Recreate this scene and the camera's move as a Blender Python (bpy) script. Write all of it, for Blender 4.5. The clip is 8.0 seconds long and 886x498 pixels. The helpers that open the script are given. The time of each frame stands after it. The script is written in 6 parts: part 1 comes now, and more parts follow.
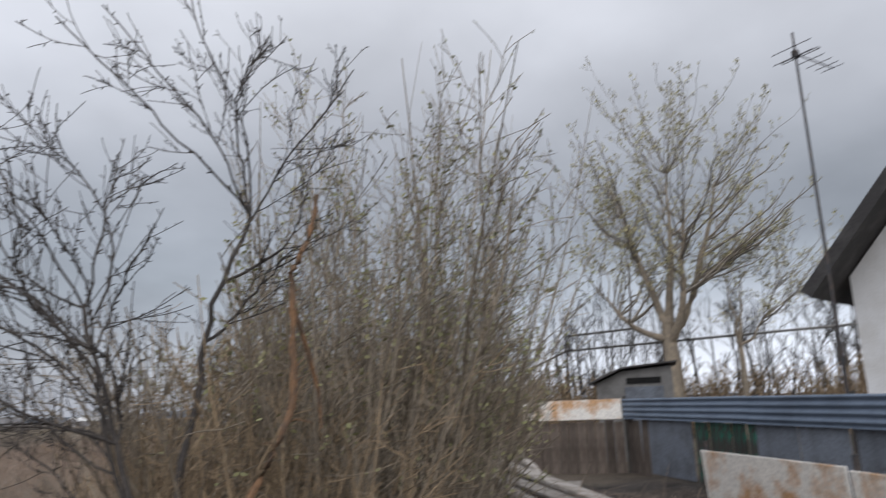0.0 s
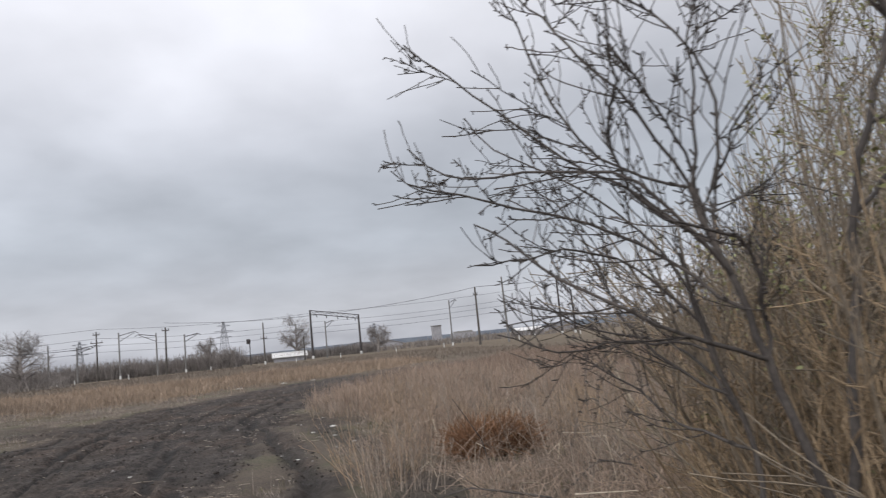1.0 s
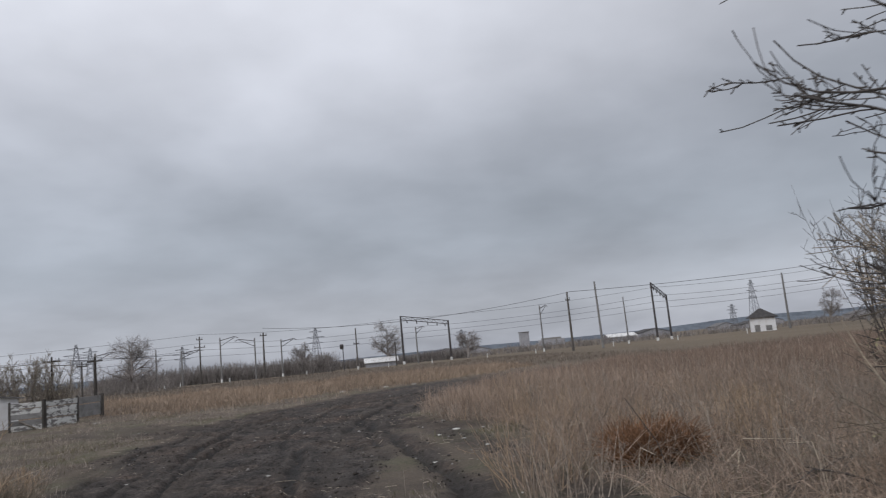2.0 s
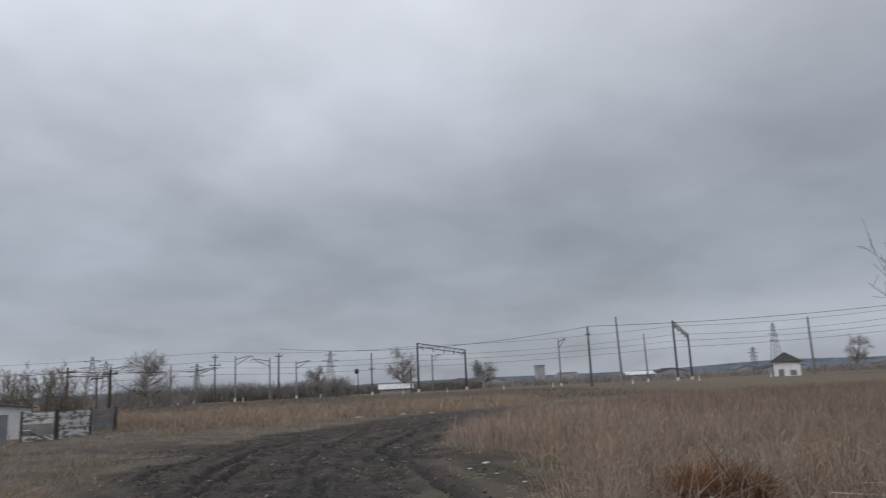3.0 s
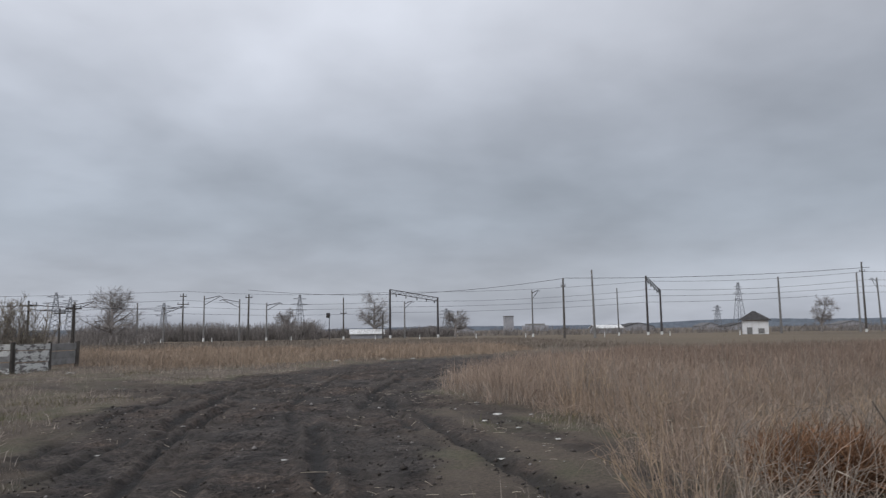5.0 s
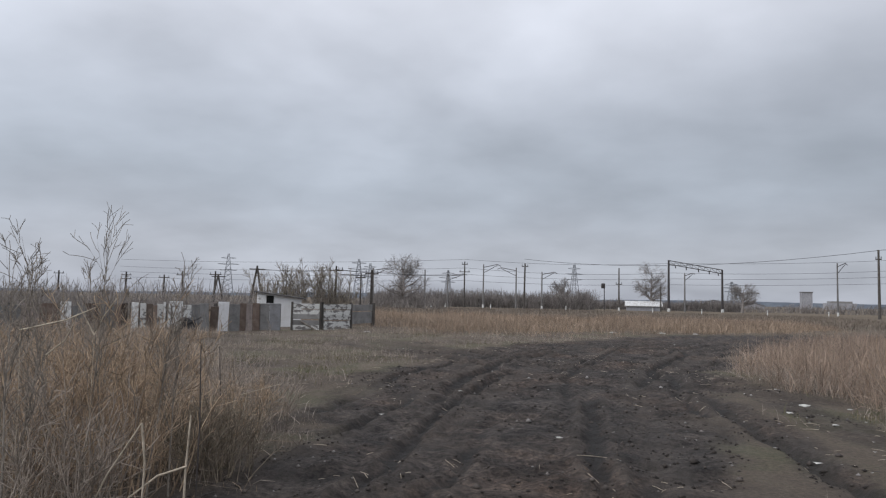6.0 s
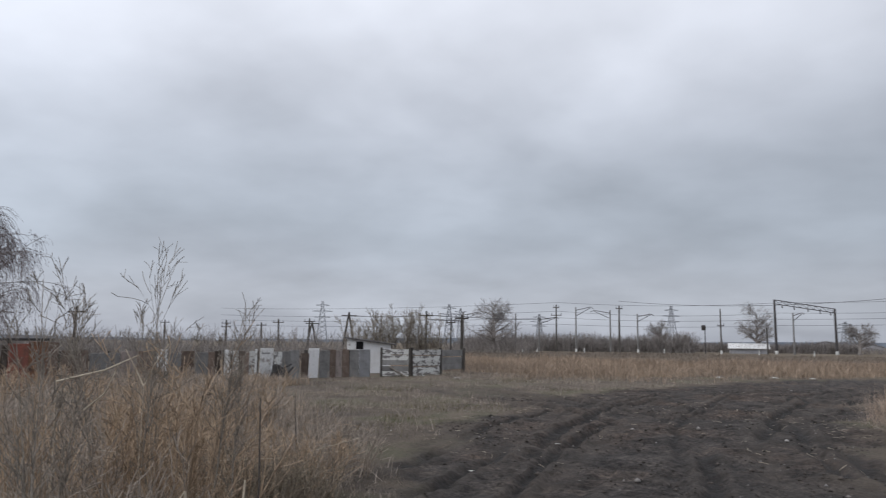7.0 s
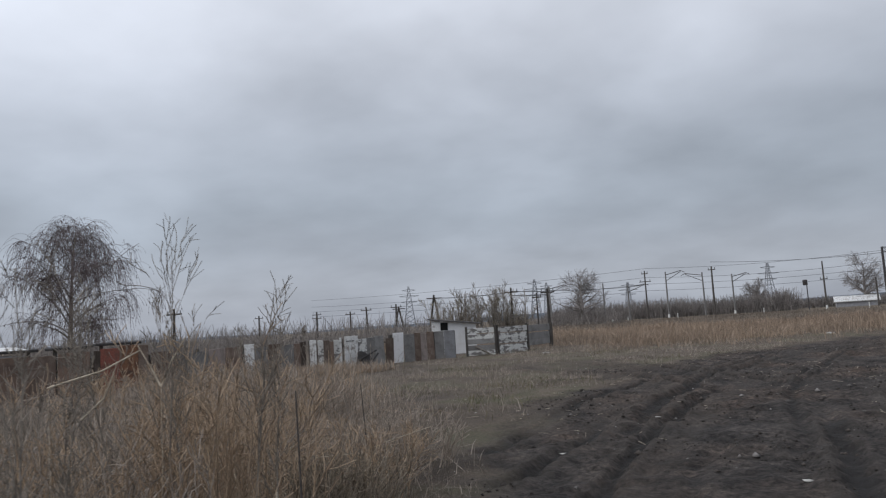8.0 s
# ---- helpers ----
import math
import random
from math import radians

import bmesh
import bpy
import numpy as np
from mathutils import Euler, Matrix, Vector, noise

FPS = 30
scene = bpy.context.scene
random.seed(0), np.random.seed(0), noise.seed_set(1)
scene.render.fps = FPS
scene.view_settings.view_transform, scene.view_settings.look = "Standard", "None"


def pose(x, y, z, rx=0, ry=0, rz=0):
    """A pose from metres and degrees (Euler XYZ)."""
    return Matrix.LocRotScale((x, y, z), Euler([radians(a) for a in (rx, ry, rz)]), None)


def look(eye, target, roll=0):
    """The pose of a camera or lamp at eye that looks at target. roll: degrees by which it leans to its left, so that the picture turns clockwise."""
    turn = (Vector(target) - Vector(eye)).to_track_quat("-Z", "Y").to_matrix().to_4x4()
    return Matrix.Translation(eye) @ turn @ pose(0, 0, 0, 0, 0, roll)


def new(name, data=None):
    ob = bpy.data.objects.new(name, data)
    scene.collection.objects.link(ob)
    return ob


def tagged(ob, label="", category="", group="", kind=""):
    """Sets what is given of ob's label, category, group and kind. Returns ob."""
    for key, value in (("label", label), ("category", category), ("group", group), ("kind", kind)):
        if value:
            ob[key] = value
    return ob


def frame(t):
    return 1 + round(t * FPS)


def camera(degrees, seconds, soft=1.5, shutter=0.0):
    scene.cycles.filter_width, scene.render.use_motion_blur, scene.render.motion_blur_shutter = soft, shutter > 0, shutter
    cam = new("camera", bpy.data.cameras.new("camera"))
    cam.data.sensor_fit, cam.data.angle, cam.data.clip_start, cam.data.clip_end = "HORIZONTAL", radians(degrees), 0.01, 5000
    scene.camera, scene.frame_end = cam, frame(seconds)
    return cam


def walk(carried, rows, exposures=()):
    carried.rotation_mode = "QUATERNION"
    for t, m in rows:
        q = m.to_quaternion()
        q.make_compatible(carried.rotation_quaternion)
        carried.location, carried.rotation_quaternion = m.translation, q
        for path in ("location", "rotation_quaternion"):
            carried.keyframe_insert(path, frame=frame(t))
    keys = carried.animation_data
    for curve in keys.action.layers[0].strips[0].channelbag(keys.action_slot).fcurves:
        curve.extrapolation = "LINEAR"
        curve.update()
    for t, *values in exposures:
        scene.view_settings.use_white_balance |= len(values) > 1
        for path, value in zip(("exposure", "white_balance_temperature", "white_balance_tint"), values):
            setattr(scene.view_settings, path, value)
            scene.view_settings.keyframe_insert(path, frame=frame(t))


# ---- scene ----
cam = camera(63.3, 8.0, soft=1.2, shutter=0.2)
PATH = [
    (0, (-1.658, -0.965, 1.604), (-0.311, 0.451, 2.031), -2.2),
    (0.3, (-1.668, -0.627, 1.599), (-0.57, 1.023, 1.872), -4.0),
    (0.6, (-1.727, -0.202, 1.633), (-0.956, 1.634, 1.811), -3.3),
    (1, (-1.959, 0.289, 1.673), (-1.561, 2.234, 1.916), -5.7),
    (1.5, (-2.365, 0.601, 1.664), (-2.047, 2.555, 1.951), -4.9),
    (1.7, (-2.54, 0.735, 1.644), (-2.277, 2.698, 1.922), -5.5),
    (2.8, (-2.971, 1.669, 1.602), (-2.96, 3.641, 1.938), -2.8),
    (3, (-3.056, 1.783, 1.598), (-2.936, 3.746, 1.964), -2.7),
    (3.5, (-3.236, 2.103, 1.608), (-2.926, 4.041, 1.991), -0.3),
    (4, (-3.506, 2.779, 1.577), (-3.151, 4.72, 1.902), -1.7),
    (4.2, (-3.583, 3.028, 1.568), (-3.269, 4.971, 1.922), -1.0),
    (5.3, (-3.721, 3.987, 1.483), (-3.679, 5.98, 1.645), -1.7),
    (5.5, (-3.716, 4.118, 1.505), (-3.87, 6.107, 1.644), -1.5),
    (5.6, (-3.720, 4.183, 1.506), (-3.958, 6.164, 1.637), -1.0),
    (5.7, (-3.732, 4.248, 1.507), (-4.159, 6.198, 1.632), -0.4),
    (6, (-3.797, 4.453, 1.508), (-4.349, 6.371, 1.646), 1.2),
    (6.5, (-3.923, 4.829, 1.504), (-4.557, 6.718, 1.672), 0.1),
    (7, (-4.017, 5.168, 1.496), (-4.8, 6.99, 1.753), 0.6),
    (7.5, (-4.154, 5.434, 1.486), (-5.143, 7.16, 1.69), -3.3),
    (8, (-4.231, 5.983, 1.446), (-5.219, 7.709, 1.652), -3.6),
]
walk(cam, [(t, look(eye, goal, roll)) for t, eye, goal, roll in PATH],
     [(0.0, 0.16, 6420, 10), (0.5, 0.42, 6580, 11), (1.0, 0.40, 6650, 11), (1.5, 0.19, 6550, 11), (3.0, -0.14, 6350, 9), (3.5, -0.17, 6300, 9), (4.2, -0.1, 6300, 9), (5.5, 0.12, 6400, 10), (6.5, 0.22, 6400, 10), (8.0, -0.04, 6300, 9)])

# ---- light: an overcast sky ----
SUN_EL, SUN_AZ = radians(36), radians(225)
world = bpy.data.worlds.new("overcast")
scene.world = world
world.use_nodes = True


def overcast():
    nt = world.node_tree
    n, l = nt.nodes, nt.links
    n.clear()

    def math_(op, a, b=None):
        m = n.new("ShaderNodeMath")
        m.operation = op
        for k, v in enumerate((a, b)):
            if v is None:
                continue
            if isinstance(v, (int, float)):
                m.inputs[k].default_value = v
            else:
                l.new(v, m.inputs[k])
        return m.outputs[0]
    tc = n.new("ShaderNodeTexCoord")
    sep = n.new("ShaderNodeSeparateXYZ")
    l.new(tc.outputs["Generated"], sep.inputs[0])
    z = math_("MAXIMUM", sep.outputs[2], 0.0)
    zz = math_("ADD", z, 0.26)
    comb = n.new("ShaderNodeCombineXYZ")
    l.new(math_("DIVIDE", sep.outputs[0], zz), comb.inputs[0])
    l.new(math_("DIVIDE", sep.outputs[1], zz), comb.inputs[1])
    # the deck: paler and darker bands by height above the horizon
    ramp = n.new("ShaderNodeValToRGB")
    cr = ramp.color_ramp
    cr.interpolation = "B_SPLINE"
    for pos, v in ((0.0, (0.36, 0.38, 0.435)), (0.05, (0.43, 0.45, 0.50)), (0.10, (0.375, 0.40, 0.45)), (0.16, (0.345, 0.38, 0.43)),
                   (0.25, (0.42, 0.452, 0.51)), (0.36, (0.60, 0.625, 0.69)), (0.55, (0.80, 0.82, 0.885)), (0.9, (0.84, 0.86, 0.92))):
        e = cr.elements[0] if pos == 0.0 else cr.elements[-1] if pos == 0.9 else cr.elements.new(pos)
        e.position = pos
        e.color = (*v, 1)
    big = n.new("ShaderNodeTexNoise")
    big.inputs["Scale"].default_value = 1.15
    big.inputs["Detail"].default_value = 4
    big.inputs["Roughness"].default_value = 0.45
    big.inputs["Distortion"].default_value = 0.25
    l.new(comb.outputs[0], big.inputs["Vector"])
    zs = math_("ADD", z, math_("MULTIPLY", math_("SUBTRACT", big.outputs["Fac"], 0.5), 0.13))
    l.new(zs, ramp.inputs[0])
    fine = n.new("ShaderNodeTexNoise")
    fine.inputs["Scale"].default_value = 3.4
    fine.inputs["Detail"].default_value = 5
    fine.inputs["Roughness"].default_value = 0.5
    l.new(comb.outputs[0], fine.inputs["Vector"])
    shade = math_("ADD", math_("MULTIPLY", big.outputs["Fac"], 0.85), math_("MULTIPLY", fine.outputs["Fac"], 0.34))
    shade = math_("ADD", shade, 0.44)
    # paler cloud towards the west
    shade = math_("MULTIPLY", shade, math_("SUBTRACT", 1.0, math_("MULTIPLY", math_("MULTIPLY", sep.outputs[0], 0.28), math_("MINIMUM", 1.0, math_("ADD", math_("MULTIPLY", z, 4.0), 0.12)))))
    # the deck is thinner low in the east
    gap = math_("MULTIPLY", math_("POWER", math_("MAXIMUM", sep.outputs[0], 0.0), 3.0), math_("MAXIMUM", math_("SUBTRACT", 1.0, math_("MULTIPLY", z, 5.0)), 0.0))
    shade = math_("ADD", shade, math_("MULTIPLY", gap, 2.1))
    mul = n.new("ShaderNodeVectorMath")
    mul.operation = "SCALE"
    l.new(ramp.outputs[0], mul.inputs[0])
    l.new(shade, mul.inputs["Scale"])
    sky = n.new("ShaderNodeTexSky")
    sky.sky_type = "NISHITA"
    sky.sun_disc = False
    sky.sun_elevation, sky.sun_rotation = SUN_EL, SUN_AZ
    b1 = n.new("ShaderNodeBackground")
    b1.inputs["Strength"].default_value = 0.05
    l.new(sky.outputs[0], b1.inputs[0])
    b2 = n.new("ShaderNodeBackground")
    b2.inputs["Strength"].default_value = 1.0
    l.new(mul.outputs[0], b2.inputs[0])
    mix = n.new("ShaderNodeMixShader")
    mix.inputs[0].default_value = 0.92
    l.new(b1.outputs[0], mix.inputs[1])
    l.new(b2.outputs[0], mix.inputs[2])
    out = n.new("ShaderNodeOutputWorld")
    l.new(mix.outputs[0], out.inputs[0])


overcast()
sun = new("sun", bpy.data.lights.new("sun", "SUN"))
sun.data.energy, sun.data.angle, sun.data.color = 0.95, radians(45), (1.0, 0.97, 0.94)
sun.rotation_euler = (radians(90) - SUN_EL, 0, radians(180) - SUN_AZ)

# ---- materials ----
def material(name, base, rough=0.8, metal=0.0, spots=None, scale=6.0, spot_lo=0.45, spot_hi=0.62, bump=0.3, fine=40.0, vary=0.25,
             island=0.0, stretch=(1, 1, 1), per_object=0.0):
    """A surface with a broad stain colour, a fine grain, and relief. spots: the second colour. island: change from piece to piece."""
    m = bpy.data.materials.new(name)
    m.use_nodes = True
    nt = m.node_tree
    n, l = nt.nodes, nt.links
    b = n["Principled BSDF"]
    b.inputs["Roughness"].default_value, b.inputs["Metallic"].default_value = rough, metal
    b.inputs["Specular IOR Level"].default_value = 0.3
    tc = n.new("ShaderNodeTexCoord")
    mp = n.new("ShaderNodeMapping")
    mp.inputs["Scale"].default_value = stretch
    l.new(tc.outputs["Object"], mp.inputs[0])
    broad = n.new("ShaderNodeTexNoise")
    broad.inputs["Scale"].default_value, broad.inputs["Detail"].default_value = scale, 8
    broad.inputs["Roughness"].default_value = 0.62
    l.new(mp.outputs[0], broad.inputs["Vector"])
    grain = n.new("ShaderNodeTexNoise")
    grain.inputs["Scale"].default_value, grain.inputs["Detail"].default_value = fine, 4
    l.new(mp.outputs[0], grain.inputs["Vector"])
    ramp = n.new("ShaderNodeValToRGB")
    ramp.color_ramp.elements[0].position, ramp.color_ramp.elements[1].position = spot_lo, spot_hi
    ramp.color_ramp.elements[0].color = (*base, 1)
    ramp.color_ramp.elements[1].color = (*(spots or [c * 0.7 for c in base]), 1)
    l.new(broad.outputs["Fac"], ramp.inputs[0])
    val = n.new("ShaderNodeMapRange")
    val.inputs["From Min"].default_value, val.inputs["From Max"].default_value = 0.25, 0.75
    val.inputs["To Min"].default_value, val.inputs["To Max"].default_value = 1 - vary, 1 + vary
    l.new(grain.outputs["Fac"], val.inputs["Value"])
    scaled = n.new("ShaderNodeVectorMath")
    scaled.operation = "SCALE"
    l.new(ramp.outputs[0], scaled.inputs[0])
    l.new(val.outputs[0], scaled.inputs["Scale"])
    colour = scaled.outputs[0]
    for amount, node, sock in ((island, "ShaderNodeNewGeometry", "Random Per Island"), (per_object, "ShaderNodeObjectInfo", "Random")):
        if amount:
            g = n.new(node)
            r = n.new("ShaderNodeMapRange")
            r.inputs["To Min"].default_value, r.inputs["To Max"].default_value = 1 - amount, 1 + amount
            l.new(g.outputs[sock], r.inputs["Value"])
            s2 = n.new("ShaderNodeVectorMath")
            s2.operation = "SCALE"
            l.new(colour, s2.inputs[0])
            l.new(r.outputs[0], s2.inputs["Scale"])
            colour = s2.outputs[0]
    l.new(colour, b.inputs["Base Color"])
    if bump:
        bp = n.new("ShaderNodeBump")
        bp.inputs["Strength"].default_value, bp.inputs["Distance"].default_value = bump, 0.02
        l.new(grain.outputs["Fac"], bp.inputs["Height"])
        l.new(bp.outputs[0], b.inputs["Normal"])
    return m


STRAW = material("dry straw", (0.385, 0.295, 0.23), 0.85, spots=(0.25, 0.19, 0.148), scale=0.35, fine=3, bump=0, vary=0.25, island=0.3)
SCRUB_GRASS = material("dull scrub grass", (0.21, 0.175, 0.145), 0.9, spots=(0.15, 0.125, 0.105), scale=0.09, fine=1.5, bump=0, vary=0.25, island=0.3)
STRAW_FAR = material("far dry straw", (0.36, 0.275, 0.205), 0.85, spots=(0.24, 0.187, 0.145), scale=0.09, fine=1.5, bump=0, vary=0.25, island=0.4)
FIELD_FAR = material("far reddish field grass", (0.25, 0.185, 0.145), 0.9, spots=(0.17, 0.13, 0.105), scale=0.06, fine=1.2, bump=0, vary=0.25, island=0.4)
RUSSET = material("russet dry weed", (0.42, 0.315, 0.22), 0.8, spots=(0.34, 0.26, 0.19), scale=0.8, fine=5, bump=0, vary=0.2, island=0.45)
GREYWEED = material("grey dead weed", (0.36, 0.305, 0.255), 0.85, spots=(0.27, 0.23, 0.195), scale=0.7, fine=5, bump=0, vary=0.2, island=0.45)
GREEN = material("young grass", (0.11, 0.112, 0.055), 0.8, spots=(0.17, 0.14, 0.07), scale=0.6, fine=5, bump=0, vary=0.2, island=0.4)
BARK = material("grey bark", (0.30, 0.265, 0.225), 0.9, spots=(0.20, 0.175, 0.15), scale=9, fine=60, bump=0.4, island=0.3)
WILLOW_BARK = material("dull willow bark", (0.235, 0.198, 0.155), 0.9, spots=(0.32, 0.265, 0.20), scale=5, fine=40, bump=0, island=0.4)
BARK_DARK = material("dark twig bark", (0.072, 0.064, 0.06), 0.85, spots=(0.105, 0.092, 0.083), scale=5, fine=40, bump=0, island=0.35)
BARK_BROWN = material("brown twig bark", (0.36, 0.268, 0.172), 0.85, spots=(0.22, 0.165, 0.11), scale=4, fine=30, bump=0, island=0.45)
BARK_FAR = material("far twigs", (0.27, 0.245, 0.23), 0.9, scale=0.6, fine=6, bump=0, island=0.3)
ORANGE_BARK = material("stripped orange wood", (0.33, 0.19, 0.105), 0.85, spots=(0.15, 0.11, 0.085), scale=7, fine=50, bump=0.8, stretch=(3, 3, 1))
BUD = material("opening buds", (0.44, 0.42, 0.22), 0.7, spots=(0.50, 0.44, 0.26), scale=2, fine=9, bump=0, island=0.35)
GREEN_BUD = material("small green buds", (0.27, 0.28, 0.13), 0.7, spots=(0.34, 0.31, 0.17), scale=2, fine=9, bump=0, island=0.35)
CATKIN = material("purple brown catkins", (0.185, 0.15, 0.15), 0.85, scale=2, fine=9, bump=0, island=0.3)
MUDDY_WOOD = material("weathered grey wood", (0.36, 0.33, 0.30), 0.9, spots=(0.2, 0.175, 0.15), scale=3, fine=50, bump=0.6, stretch=(1, 1, 6), per_object=0.3)
BOARD = material("dark fence board", (0.095, 0.075, 0.063), 0.9, spots=(0.16, 0.13, 0.11), scale=3, fine=40, bump=0.5, stretch=(5, 5, 1), per_object=0.35)
GREEN_BOARD = material("flaking green paint", (0.025, 0.15, 0.105), 0.7, spots=(0.05, 0.047, 0.042), scale=5, spot_lo=0.43, spot_hi=0.53, fine=40, stretch=(2, 2, 0.7), per_object=0.3)
WHITE_RUST = material("rust-stained white sheet", (0.9, 0.86, 0.8), 0.55, spots=(0.62, 0.37, 0.2), scale=1.7, spot_lo=0.49, spot_hi=0.62, fine=30, bump=0.15, per_object=0.08)
RUST = material("rusted sheet", (0.29, 0.145, 0.085), 0.8, spots=(0.14, 0.09, 0.07), scale=4, fine=40, bump=0.3, per_object=0.25)
BROWN_SHEET = material("brown sheet", (0.145, 0.105, 0.085), 0.75, spots=(0.21, 0.165, 0.135), scale=3, fine=40, bump=0.3, per_object=0.3)
BLUE_SHEET = material("blue-grey corrugated sheet", (0.165, 0.21, 0.28), 0.5, spots=(0.125, 0.16, 0.215), scale=1.5, fine=30, bump=0.1, vary=0.1)
GREY_SHEET = material("blue-grey flat sheet", (0.165, 0.185, 0.22), 0.6, spots=(0.115, 0.125, 0.145), scale=2, fine=30, bump=0.2, per_object=0.15)
PALE_SHEET = material("chalky white sheet", (0.74, 0.74, 0.73), 0.7, spots=(0.36, 0.33, 0.31), scale=3.5, spot_lo=0.52, spot_hi=0.62, fine=25, bump=0.25, per_object=0.12)
PEELING = material("peeling white paint on boards", (0.62, 0.62, 0.60), 0.8, spots=(0.19, 0.18, 0.175), scale=2.4, spot_lo=0.50, spot_hi=0.53, fine=30, bump=0.4, stretch=(1, 1, 2.6), per_object=0.1)
GREY_SLAB = material("bluish grey slab", (0.26, 0.262, 0.275), 0.85, spots=(0.2, 0.198, 0.2), scale=2, fine=40, bump=0.3)
PINK_SLAB = material("pinkish pale slab", (0.33, 0.28, 0.26), 0.9, spots=(0.22, 0.19, 0.17), scale=2, fine=40, bump=0.3, stretch=(2, 2, 0.6))
DOOR_WHITE = material("white door paint", (0.86, 0.86, 0.87), 0.6, spots=(0.6, 0.59, 0.58), scale=2.5, spot_lo=0.55, spot_hi=0.7, fine=25, bump=0.15, vary=0.06)
RED_SHEET = material("red painted sheet", (0.27, 0.095, 0.07), 0.75, spots=(0.16, 0.085, 0.065), scale=3, fine=40, bump=0.3)
DULL_RUST = material("dull rusted sheet", (0.22, 0.155, 0.12), 0.85, spots=(0.15, 0.11, 0.09), scale=2.5, fine=40, bump=0.3, per_object=0.2)
SLAB = material("grey concrete panel", (0.24, 0.235, 0.23), 0.9, spots=(0.17, 0.165, 0.16), scale=2, fine=40, bump=0.4, per_object=0.2)
WHITEWASH = material("whitewashed wall", (0.74, 0.74, 0.75), 0.85, spots=(0.64, 0.63, 0.62), scale=1.2, fine=25, bump=0.25, vary=0.06)
SLATE = material("dark roof sheet", (0.045, 0.042, 0.042), 0.7, spots=(0.075, 0.07, 0.068), scale=2, fine=25, bump=0.4)
GREY_ROOF = material("grey roof sheet", (0.17, 0.165, 0.165), 0.8, spots=(0.11, 0.105, 0.105), scale=3, fine=25, bump=0.4)
STEEL = material("painted dark steel", (0.055, 0.055, 0.06), 0.6, spots=(0.09, 0.07, 0.06), scale=5, fine=30, bump=0.1)
CONCRETE = material("concrete pole", (0.20, 0.195, 0.19), 0.9, spots=(0.15, 0.145, 0.14), scale=2, fine=20, bump=0.3, per_object=0.2)
POLE_DARK = material("tarred pole", (0.075, 0.068, 0.062), 0.9, spots=(0.11, 0.10, 0.09), scale=3, fine=20, bump=0.3, per_object=0.3)
LATTICE = material("galvanised lattice", (0.22, 0.23, 0.25), 0.6, scale=3, fine=10, bump=0)
WIRE = material("overhead wire", (0.09, 0.09, 0.095), 0.6, scale=3, fine=10, bump=0)
WHITE_MARK = material("white post paint", (0.75, 0.75, 0.73), 0.8, scale=4, fine=20, bump=0)
LITTER = material("pale litter", (0.46, 0.45, 0.42), 0.8, spots=(0.27, 0.25, 0.23), scale=5, fine=20, bump=0.2, per_object=0.2)
STONE = material("mud-coated stone", (0.17, 0.155, 0.145), 0.9, spots=(0.26, 0.245, 0.235), scale=3, fine=30, bump=0.3, island=0.5)
# unlit inside of the shed and outhouse openings, put in as black panels
BLACK = material("black panel for an unlit opening", (0.012, 0.012, 0.012), 0.9, bump=0)
# the blue-grey of distance haze is put into the ridge's colour
FAR_HILL = material("far wooded ridge tinted for haze", (0.13, 0.15, 0.175), 1.0, spots=(0.105, 0.12, 0.145), scale=0.02, fine=0.12, bump=0)
FAR_WALL = material("far pale building", (0.36, 0.36, 0.38), 0.9, spots=(0.30, 0.30, 0.32), scale=0.3, fine=2, bump=0)
STALK = material("bleached stalk", (0.60, 0.52, 0.41), 0.8, spots=(0.42, 0.35, 0.27), scale=6, fine=30, bump=0)
CLOD = material("dark mud clod", (0.05, 0.043, 0.039), 0.95, spots=(0.085, 0.073, 0.065), scale=2, fine=30, bump=0.3, island=0.5)
RUSTMOUND = material("red-brown dead clump", (0.27, 0.15, 0.085), 0.85, spots=(0.18, 0.105, 0.065), scale=3, fine=9, bump=0, island=0.4)


